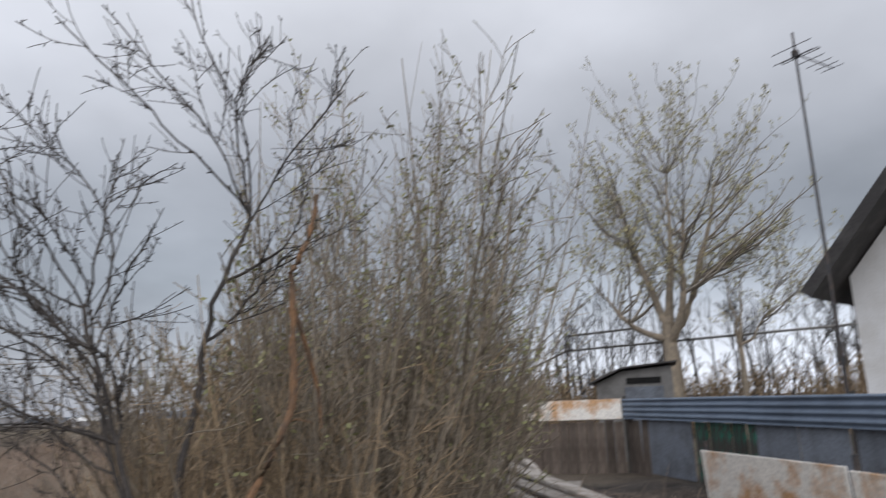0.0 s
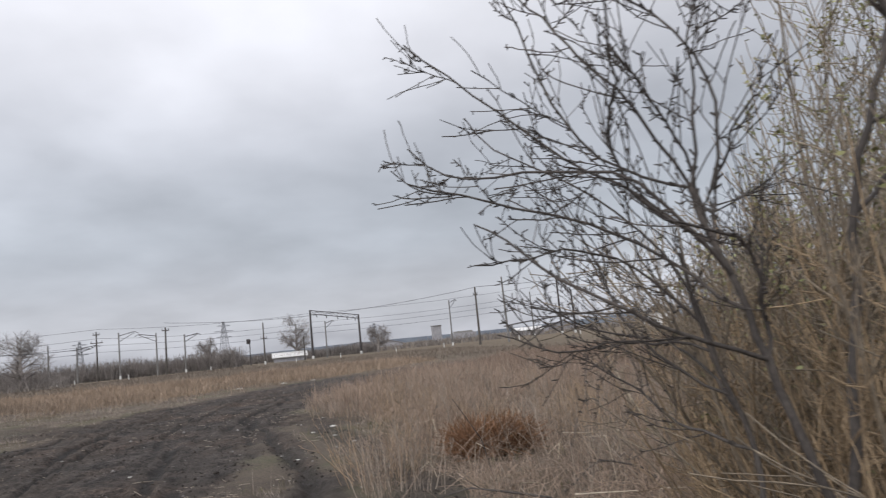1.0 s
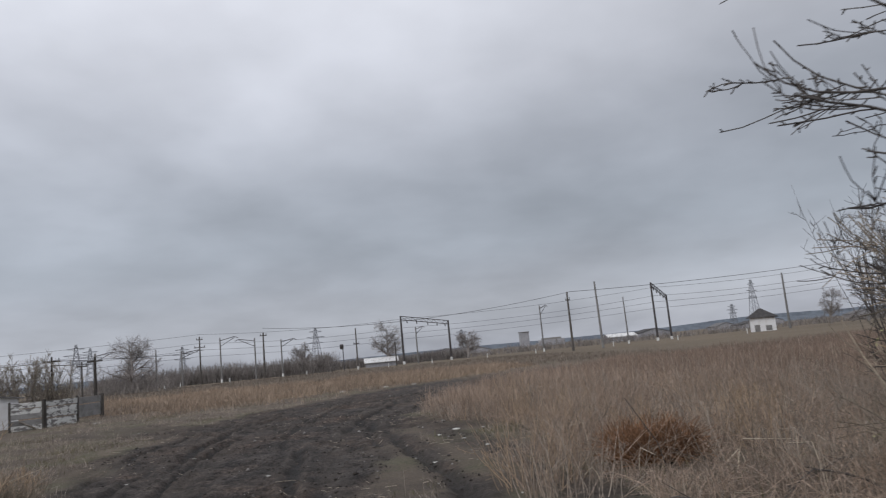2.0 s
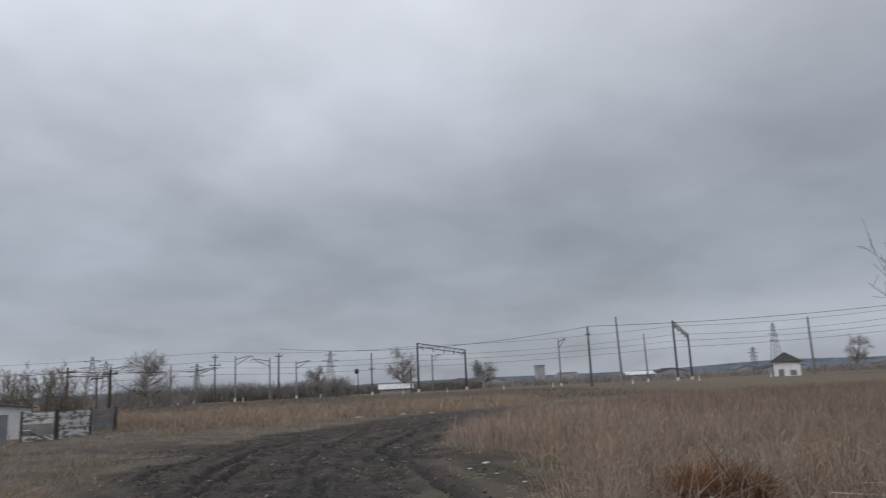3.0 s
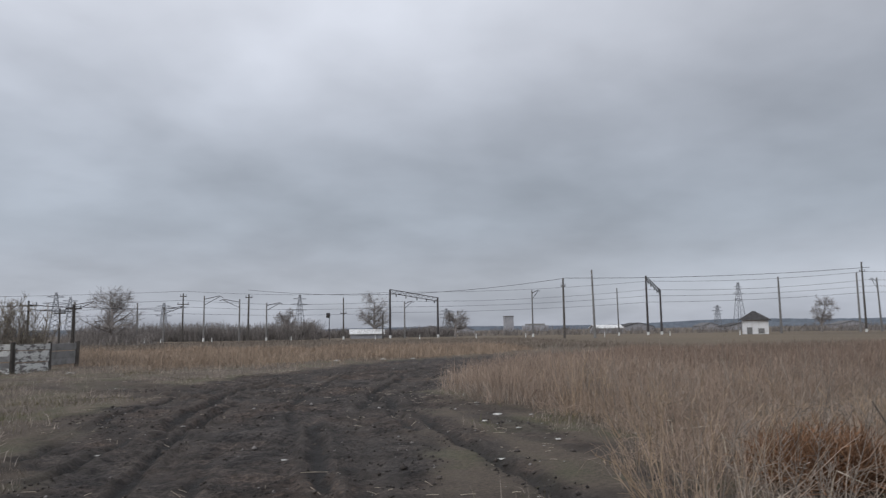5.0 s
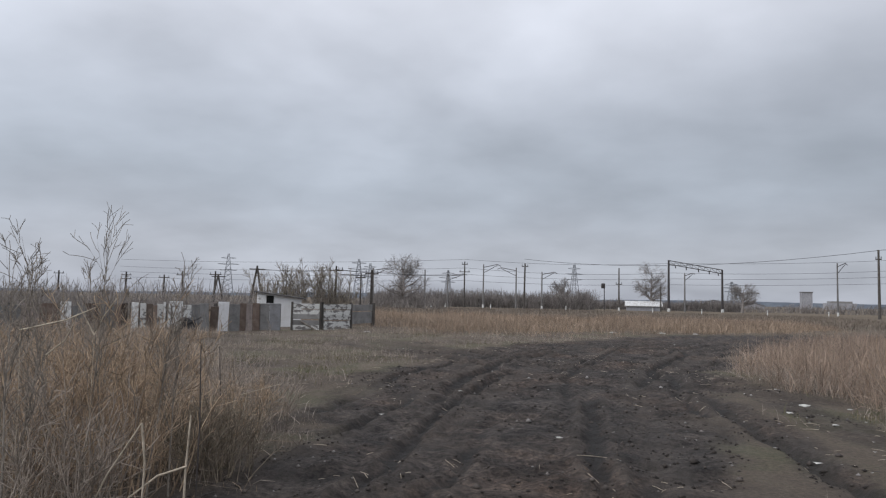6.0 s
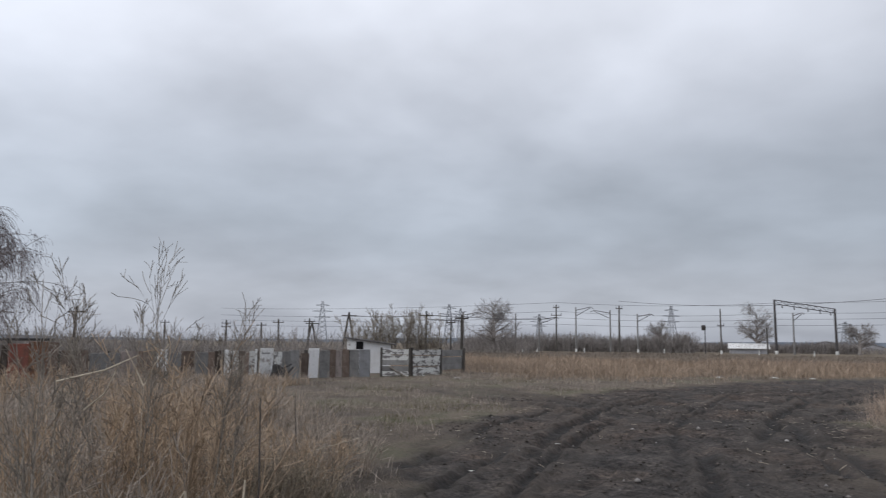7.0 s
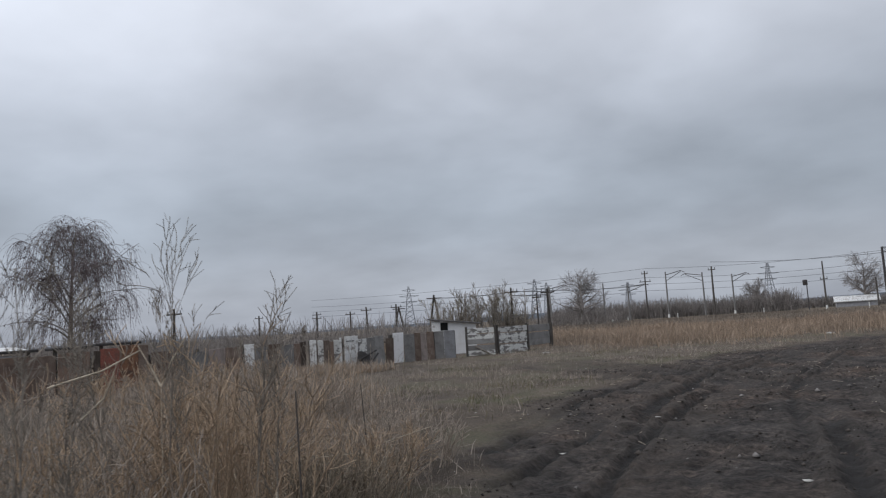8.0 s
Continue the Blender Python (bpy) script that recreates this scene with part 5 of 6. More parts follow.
    wire("overhead_wire", (-25.6, 134, 9.0), (25.3, 109.5, 9.0), 1.6, 0.03, "sagging line from the tall poles")
    for x, y, h, w in ((-158, 390, 21, 2.6), (-112, 392, 17.5, 2.2), (-42, 390, 21, 2.6), (36, 392, 13, 2.0), (202, 392, 26, 2.8), (193, 400, 13.5, 1.8), (-208, 323, 22, 3.0), (-140, 330, 20, 2.8)):
        lattice_tower(x, y, h, w, "grey steel lattice power tower in the distance")
    # lines of poles to the west
    G = "poles west of the fence"
    pole("line_pole", -39.3, 82.5, 5.1, 0.15, POLE_DARK, "dark line pole with a crossarm behind the shrub", ((4.5, 0.9),), group=G)
    pole("line_pole", -37.6, 86, 4.4, 0.12, POLE_DARK, "slim dark line pole behind the shrub", ((3.8, 0.6),), group=G)
    pole("line_pole", -34.2, 81, 4.6, 0.2, POLE_DARK, "stout dark line pole", ((4.1, 0.8),), group=G)
    pole("line_pole", -72, 107, 5.2, 0.2, POLE_DARK, "dark line pole with a crossarm", ((4.6, 1.1),), 0, False, 0.03, group=G)
    pole("line_pole", -83.4, 114.6, 5.4, 0.22, POLE_DARK, "leaning line pole with a crossarm", ((4.7, 1.2),), 0, False, -0.04, group=G)
    pole("line_pole", -105, 126, 5.6, 0.25, POLE_DARK, "line pole with a crossarm", ((4.9, 1.2),), group=G)
    pole("line_pole", -93, 122, 5.0, 0.22, POLE_DARK, "line pole with a crossarm", ((4.4, 1.2),), group=G)
    pole("line_pole", -100, 120, 4.6, 0.22, POLE_DARK, "line pole with a crossarm", ((4.0, 1.2),), group=G)
    pole("line_pole", -112, 116, 5.4, 0.22, POLE_DARK, "line pole with a crossarm", ((4.8, 1.2),), group=G)
    pole("line_pole", -64.8, 55.8, 4.6, 0.17, POLE_DARK, "dark line pole with a wide crossarm near the birch", ((4.0, 1.1),), 0, False, 0.02, group=G)
    for x, y, h in ((-52.9, 87.8, 5.3), (-68, 102, 4.6)):
        ob = thing("braced_pole", x, y, 0, 35)
        part("shaft", bars(((-0.9, 0, -0.2), (0, 0, h), 0.16, 0.12)), POLE_DARK, ob)
        part("strut", bars(((0.9, 0, -0.2), (0, 0, h * 0.95), 0.16, 0.12)), POLE_DARK, ob)
        part("crossarm", boxed(-1.0, -0.07, h * 0.9, 1.0, 0.07, h * 0.9 + 0.14), POLE_DARK, ob)
        tagged(ob, "dark A-shaped braced line pole", "pole", G)
    wire("overhead_wire", (-52.9, 87.8, 4.9), (-39.3, 82.5, 4.6), 0.2, 0.03, "thin line between poles")
    wire("overhead_wire", (-39.3, 82.5, 4.7), (-34.2, 81, 4.3), 0.05, 0.04, "thin line between poles")
    wire("overhead_wire", (-39.3, 82.5, 4.2), (-34.2, 81, 3.9), 0.05, 0.04, "thin line between poles")
    wire("overhead_wire", (-34.2, 81, 4.4), (-27, 95, 4.6), 0.2, 0.03, "thin line between poles")


railway()


# ---- buildings in the distance ----
def gable_house(name, x, y, rz, w, d, wall_h, ridge, wall_mat, roof_mat, label, over=0.35, openings=(), hip=0.0, category="building", front=None, thick=0.12):
    """A small building: walls, a pitched roof with overhang, and openings on its front (towards -y)."""
    ob = thing(name, x, y, 0, rz)
    bm = boxed(-w / 2, 0, -0.2, w / 2, d, wall_h)
    if not hip:
        for s in (0, d):
            v = [bm.verts.new(p) for p in ((-w / 2, s, wall_h), (w / 2, s, wall_h), (0, s, wall_h + ridge))]
            bm.faces.new(v if s == 0 else v[::-1])
    part("wall", bm, wall_mat, ob)
    bm = bmesh.new()
    zt = wall_h + ridge + 0.05
    ez = wall_h - over * ridge / (w / 2) + 0.05
    front = over if front is None else front
    top = [(0, -front + hip, zt), (0, d + over - hip, zt)]
    for s in (-1, 1):
        q = [(s * (w / 2 + over), -front, ez), (s * (w / 2 + over), d + over, ez), top[1], top[0]]
        v = [bm.verts.new(p) for p in q]
        bm.faces.new(v)
    if hip:
        for e, yy in ((0, -front), (1, d + over)):
            v = [bm.verts.new(p) for p in ((-(w / 2 + over), yy, ez), (w / 2 + over, yy, ez), top[e])]
            bm.faces.new(v)
    bmesh.ops.remove_doubles(bm, verts=bm.verts, dist=0.001)
    bmesh.ops.solidify(bm, geom=bm.faces[:], thickness=thick)
    part("roof", bm, roof_mat, ob)
    for ox, oz, ow, oh, mat in openings:
        part("opening", boxed(ox - ow / 2, -0.03, oz, ox + ow / 2, 0.05, oz + oh), mat, ob)
    return tagged(ob, label, category)


def distance():
    gable_house("trackside_hut", 63.9, 126, -26, 4.2, 4.0, 2.75, 1.35, WHITEWASH, SLATE, "small whitewashed hut with a dark hipped roof in the field", 0.5, ((-1.0, 0.0, 0.9, 1.2, SLAB), (0.9, 0.1, 1.0, 0.9, SLAB)), hip=2.2, category="hut")
    gable_house("far_barn", -1.8, 149, 93, 5, 6.2, 0.9, 0.9, FAR_WALL, PALE_SHEET, "long low far building with a pale roof")
    gable_house("far_barn", -33, 200, 5, 10, 7, 0.9, 0.7, FAR_WALL, PALE_SHEET, "low far roof among bushes")
    gable_house("far_barn", 69, 212, 90, 7, 8, 1.3, 1.0, FAR_WALL, PALE_SHEET, "long low far building with a pale roof")
    ob = thing("far_block", 70.5, 392)
    part("wall", boxed(-2.3, 0, -0.3, 2.3, 6, 8.2), FAR_WALL, ob)
    part("roof_slab", boxed(-2.5, -0.3, 8.2, 2.5, 6.3, 8.6), SLAB, ob)
    tagged(ob, "square grey tower block in the far distance", "building")
    ob = thing("far_block", 92, 420)
    part("wall", boxed(-7, 0, -0.3, 7, 9, 3.4), FAR_WALL, ob)
    part("roof_slab", boxed(-5, 0, 3.4, 5, 9, 4.4), SLAB, ob)
    tagged(ob, "wide grey far building", "building")
    rng = np.random.default_rng(3)
    for k, (x, y, w, h) in enumerate(((20, 300, 10, 2.6), (36, 330, 12, 2.4), (120, 330, 16, 3.0), (150, 320, 10, 2.6), (175, 330, 14, 3.4), (205, 300, 14, 2.6), (128, 250, 12, 2.2), (-60, 260, 14, 2.4))):
        gable_house("far_house", x, y, float(rng.uniform(-20, 20)), w, 8, h * 0.6, h * 0.6, FAR_WALL, GREY_ROOF if k % 2 else SLATE, "low far house on the horizon")
    # belt of bushes along the railway, and woods on the skyline
    def belt(x0, x1, y, hmin, hmax, n, label, depth=6.0, width=0.07, mat=BARK_FAR):
        x, yy = rng.uniform(x0, x1, n), y + rng.uniform(0, depth, n)
        h = (hmin + (hmax - hmin) * np.clip(patchy(x, yy, 0.16, y), 0, 1)) * rng.uniform(0.5, 1.05, n)
        a = np.stack([x, yy, np.zeros(n)], 1)
        d = np.stack([rng.normal(0, 0.28, n), rng.normal(0, 0.28, n), np.ones(n)], 1)
        P, R = curve_paths(rng, a, d, h, 4, 0.18, 0.0, np.full(n, width), np.full(n, width * 0.4))
        Q, QR = branch_off(rng, P, R, n * 3 // 2, 0.25, 0.95, 0.8, 1.6, 40, 3, 0.15, 0.03, 0.7, 0.5)
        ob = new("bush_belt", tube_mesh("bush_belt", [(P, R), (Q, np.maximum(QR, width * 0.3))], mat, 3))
        tagged(ob, label, "bushes", kind="stuff")
    belt(-58, -14, 138, 1.2, 5.6, 4200, "belt of bare grey bushes along the railway", 10, 0.055)
    belt(-16, 14, 160, 1.4, 3.4, 2600, "low bare bushes behind the railway", 8, 0.06)
    belt(12, 130, 165, 0.8, 2.6, 1200, "low bare bushes on the far side of the field", 10, 0.08)
    belt(-140, -40, 66, 2.0, 4.4, 1300, "scrub beyond the fenced plot", 25, 0.045)
    belt(-75, -28, 40, 0.8, 1.9, 1500, "scrub behind the fence", 14, 0.03, BARK_FAR)
    belt(-47, -33, 103, 0.8, 3.2, 420, "bare scrub round a tree beside the railway", 7, 0.04)
    belt(100, 230, 150, 1.0, 3.0, 1000, "low bare bushes at the end of the field", 20, 0.08)
    # ridges on the skyline
    for y, h, seed in ((900, 8, 1.0), (1500, 17, 4.0)):
        xs = np.linspace(-2200, 2200, 400)
        z = h * (0.35 + 0.4 * smooth_(-200, 900, xs) + 0.22 * np.sin(xs * 0.004 + seed) + 0.10 * np.sin(xs * 0.013 + seed)) + rng.normal(0, h * 0.015, 400)
        V = np.concatenate([np.stack([xs, np.full(400, y), np.full(400, -3.0)], 1), np.stack([xs, np.full(400, y + 20.0), z], 1), np.stack([xs, np.full(400, y + 400.0), np.full(400, -3.0)], 1)])
        i = np.arange(399)[:, None]
        F = np.concatenate([i + np.array([[0, 1, 401, 400]]), i + np.array([[400, 401, 801, 800]])])
        tagged(new("backdrop", mesh_np("backdrop", V, F, FAR_HILL, True)), "low wooded ridge on the horizon, tinted blue-grey for haze", "hills", kind="structure")


distance()

# ---- fence and shed across the track ----
def sheet(parent, a, b, z0, z1, mat, thick=0.03, name="panel", label="", tilt=0.0):
    """An upright panel from a to b on plan, with bevelled edges and a slight lean."""
    a, b = Vector((*a, 0)), Vector((*b, 0))
    d = b - a
    bm = boxed(0, -thick / 2, z0, d.length, thick / 2, z1, bevel=min(thick * 0.3, 0.008))
    ob = part(name, bm, mat, parent, label)
    ob.matrix_basis = Matrix.Translation(a) @ pose(0, 0, 0, tilt, 0, math.degrees(math.atan2(d.y, d.x)))
    return ob


def patchwork(name, a, b, pieces, label):
    """A fence run of odd sheets between a and b: pieces are (share of the run, height, material, label)."""
    ob = thing(name, a[0], a[1])
    rng = random.Random(name + str(a))
    total = sum(p[0] for p in pieces)
    at, b = 0.0, Vector((b[0] - a[0], b[1] - a[1]))
    side = Vector((-b.y, b.x)).normalized()
    for w, h, mat, text in pieces:
        off = side * rng.uniform(-0.04, 0.04)
        p, q = b * (at / total) + off, b * ((at + w * 0.985) / total) + off
        sheet(ob, p, q, -0.08, h, mat, rng.uniform(0.025, 0.045), "panel", text, rng.uniform(-3, 3))
        at += w
    n = max(2, int(b.length / 1.7) + 1)
    for k in range(n):
        q = b * (k / (n - 1)) - side * 0.12
        part("post", bars(((q.x, q.y, -0.3), (q.x, q.y, 1.12), 0.05, 0.045)), POLE_DARK, ob)
    for z in (0.35, 0.85):
        part("rail", bars(((-side.x * 0.08, -side.y * 0.08, z), (b.x - side.x * 0.08, b.y - side.y * 0.08, z), 0.03)), BOARD, ob)
    return tagged(ob, label, "fence", "patched fence runs")


def planked(a, b, z0, z1, n, mats, label):
    """A panel of horizontal boards between two posts; mats are taken in turn from the lowest board up."""
    ob = thing("board_fence", a[0], a[1])
    d = Vector((b[0] - a[0], b[1] - a[1]))
    rng = random.Random(str(a))
    h = (z1 - z0) / n
    for k in range(n):
        drop = rng.uniform(-0.03, 0.03)
        sheet(ob, (0, 0), d, z0 + k * h + 0.012 + drop, z0 + (k + 1) * h + drop, mats[k % len(mats)], 0.04, "board", "", rng.uniform(-2, 2))
    for q in (Vector((0, 0)), d):
        part("post", bars(((q.x, q.y, -0.3), (q.x, q.y, z1 + 0.08), 0.055, 0.05)), POLE_DARK, ob)
    return tagged(ob, label, "fence", "board panels")


def plot_fence():
    planked((-16.9, 37.6), (-17.1, 35.5), 0.2, 1.12, 3, (SLAB,), "grey weathered board panel at the fence's end")
    planked((-17.05, 35.3), (-17.65, 33.6), -0.05, 1.16, 5, (PEELING,), "board panel with peeling white paint")
    planked((-17.7, 33.5), (-18.85, 33.05), 0.0, 1.16, 5, (PEELING, SLAB, SLAB, PEELING, PEELING), "sagging board panel, half of its white paint gone")
    ob = thing("fence_brace", -17.75, 33.4)
    part("brace", bars(((-0.1, 0.0, 0.0), (-0.75, -0.28, 0.42), 0.04)), MUDDY_WOOD, ob)
    tagged(ob, "grey slanting plank propped against a board panel", "brace")
    ob = thing("fence_post", -16.9, 37.8)
    part("post", bars(((0, 0, -0.3), (0.02, 0, 1.22), 0.07, 0.06)), POLE_DARK, ob)
    tagged(ob, "dark wooden end post of the fence", "post")
    patchwork("sheet_fence", (-19.24, 32.72), (-19.9, 32.15), ((1.0, 1.15, GREY_SLAB, ""), (0.85, 1.13, SLAB, "")), "pair of plain grey slabs in the fence")
    patchwork("sheet_fence", (-19.9, 32.1), (-20.85, 30.42), ((13, 1.15, BROWN_SHEET, ""), (12, 1.1, PINK_SLAB, "pinkish pale slab"), (12, 1.14, BROWN_SHEET, ""), (19, 1.1, SLAB, ""), (19, 1.19, DOOR_WHITE, "bright white door leaf")), "patched fence of brown and grey sheets with a white door leaf")
    scrawled = patchwork("sheet_fence", (-20.85, 30.38), (-20.8, 27.2), ((15, 1.0, BROWN_SHEET, ""), (17, 1.12, SLAB, ""), (17, 1.08, SLAB, ""), (15, 1.06, PEELING, ""), (22, 1.2, PALE_SHEET, "white sheet with faint scrawl")), "patched fence of grey slabs and chalky white sheets")
    # unreadable scrawl on the white sheet, as plain bars
    for dy, w in ((-2.62, 0.14), (-2.8, 0.10), (-2.95, 0.16)):
        part("scrawl_bar", boxed(0.05, dy - w, 1.0, 0.085, dy, 1.04), SLAB, scrawled)
    patchwork("sheet_fence", (-20.85, 27.1), (-21.7, 26.3), ((5, 1.17, PALE_SHEET, ""), (12, 1.1, PEELING, "peeling brown-white boards"), (8, 1.05, BROWN_SHEET, ""), (13, 1.1, BOARD, ""), (12, 1.12, PEELING, ""), (3, 1.0, BOARD, ""), (14, 1.14, PALE_SHEET, "chalky white sheet")), "white, peeling and brown sheets in the fence")
    patchwork("sheet_fence", (-21.75, 26.2), (-22.6, 24.0), ((13, 1.1, BOARD, ""), (13, 1.06, BROWN_SHEET, ""), (25, 1.05, SLAB, ""), (25, 1.1, BROWN_SHEET, ""), (25, 1.02, SLAB, ""), (18, 1.15, PALE_SHEET, "")), "patched fence of dull sheets behind weeds")
    patchwork("sheet_fence", (-22.65, 23.9), (-22.1, 19.9), ((0.7, 1.1, BROWN_SHEET, ""), (0.6, 1.1, PINK_SLAB, ""), (1, 1.05, SLAB, ""), (0.8, 1.15, BROWN_SHEET, "")), "patched fence of brown sheets behind weeds")
    patchwork("rusty_fence", (-22.0, 19.7), (-21.9, 17.9), ((0.5, 1.38, BROWN_SHEET, ""), (0.9, 1.4, RUST, ""), (0.9, 1.34, RED_SHEET, "red painted steel sheet"), (0.3, 1.3, BOARD, "")), "rust-red steel sheets as fence behind weeds")
    patchwork("rusty_fence", (-21.9, 17.8), (-21.7, 15.4), ((1.0, 1.3, DULL_RUST, ""), (0.8, 1.26, BROWN_SHEET, ""), (0.8, 1.28, DULL_RUST, "")), "dull rusted steel sheets in the fence")
    patchwork("rusty_fence", (-21.7, 15.3), (-21.5, 11.5), ((1.0, 1.3, DULL_RUST, ""), (1.0, 1.26, BROWN_SHEET, ""), (1.0, 1.28, RUST, "")), "rusted steel sheets at the plot's end")
    # scrap lying over the rusty fence
    for k, (x, y, z, w, rz) in enumerate(((-22.3, 18.9, 1.42, 1.3, 80), (-22.2, 17.4, 1.38, 1.1, 95), (-22.3, 16.0, 1.37, 1.2, 85))):
        ob = thing("scrap_board", x, y, 0, rz)
        part("board", boxed(-w / 2, -0.15, z, w / 2, 0.15, z + 0.07, bevel=0.015), SLATE, ob)
        part("prop", bars(((-w / 3, 0, 0), (-w / 3, 0, z), 0.05), ((w / 3, 0, 0), (w / 3, 0, z), 0.05)), POLE_DARK, ob)
        tagged(ob, "dark scrap board laid along the fence top", "board", "scrap boards")
    ob = thing("gate_post", -21.3, 14.2)
    part("post", bars(((0, 0, -0.3), (0, 0, 1.75), 0.13, 0.12), sides=8), SLAB, ob)
    tagged(ob, "thick grey concrete gate post", "post")
    # a dark scrap heap against the white sheet
    ob = thing("scrap_heap", -20.4, 27.75, 0.0, 78)
    r9 = random.Random(2)
    bm = bmesh.new()
    bmesh.ops.create_icosphere(bm, subdivisions=3, radius=0.42)
    for v in bm.verts:
        v.co = Vector((v.co.x * 0.9 + 0.1 * math.sin(v.co.z * 9), v.co.y * 0.6, max(v.co.z, -0.1) * (1.5 - 0.5 * v.co.x) + 0.04 * math.sin(v.co.x * 17 + v.co.y * 23)))
        v.co *= r9.uniform(0.94, 1.06)
    part("heap", bm, SLATE, ob)
    part("strip", bars(((-0.3, -0.1, 0.3), (0.4, -0.32, 0.62), 0.03), ((0.1, -0.2, 0.1), (0.5, -0.3, 0.5), 0.04)), SLATE, ob)
    tagged(ob, "dark scrap heap leaning on a white sheet", "scrap")
    # the shed
    ob = thing("shed", -21.1, 36.0, -0.1, 31)
    bm = bmesh.new()
    pts = ((-1.05, 0, -0.1), (1.05, 0, -0.1), (1.05, 0, 1.45), (-1.05, 0, 1.72))
    f = [bm.verts.new(p) for p in pts]
    g = [bm.verts.new((p[0], 2.0, p[2])) for p in pts]
    bm.faces.new(f)
    bm.faces.new(g[::-1])
    for k in range(4):
        bm.faces.new((f[k], g[k], g[(k + 1) % 4], f[(k + 1) % 4]))
    bmesh.ops.recalc_face_normals(bm, faces=bm.faces)
    part("wall", bm, WHITEWASH, ob)
    bm = boxed(-1.25, -0.22, 0, 1.3, 2.2, 0.06, bevel=0.01)
    roof = part("roof", bm, GREY_ROOF, ob)
    roof.matrix_basis = pose(0, 0, 1.60, 0, 7.3, 0)
    part("opening", boxed(-0.62, -0.02, 1.22, -0.28, 0.05, 1.58), BLACK, ob)
    part("shutter", boxed(-1.02, -0.035, 1.2, -0.64, 0.02, 1.6, bevel=0.006), PALE_SHEET, ob)
    tagged(ob, "small whitewashed shed with a sloping grey roof", "shed")
    ob = thing("white_shelter", -31, 20.5, 0, 75)
    part("wall", boxed(-0.8, 0, -0.1, 0.8, 2.0, 1.25), FAR_WALL, ob)
    r = part("roof", boxed(-0.95, -0.2, 0, 0.95, 2.2, 0.08, bevel=0.02), PALE_SHEET, ob)
    r.matrix_basis = pose(0, 0, 1.35, 4, 0, 0)
    tagged(ob, "low shelter with a pale sheet roof behind the fence", "shelter")


plot_fence()


# ---- the yard behind the thicket ----
def corrugated(length, height, mat, parent, name="corrugated_sheet", ribs=4, label=""):
    """A sheet whose waves run along its length; lies along +x from 0, with its foot at z 0."""
    k = ribs * 8
    z = np.linspace(0, height, k + 1)
    y = 0.022 * np.sin(np.linspace(0, ribs * 2 * np.pi, k + 1))
    V, n = [], k + 1
    for off in (0.0, 0.004):
        for x in (0.0, length / 2, length):
            V.append(np.stack([np.full(n, x), y + off, z], 1))
    V = np.concatenate(V)
    F = []
    for s in range(2):
        for c in range(2):
            for j in range(k):
                a = (s * 3 + c) * n + j
                q = (a, a + n, a + n + 1, a + 1)
                F.append(q if s else q[::-1])
    return child(new(name, mesh_np(name, V, F, mat, True)), parent, label)


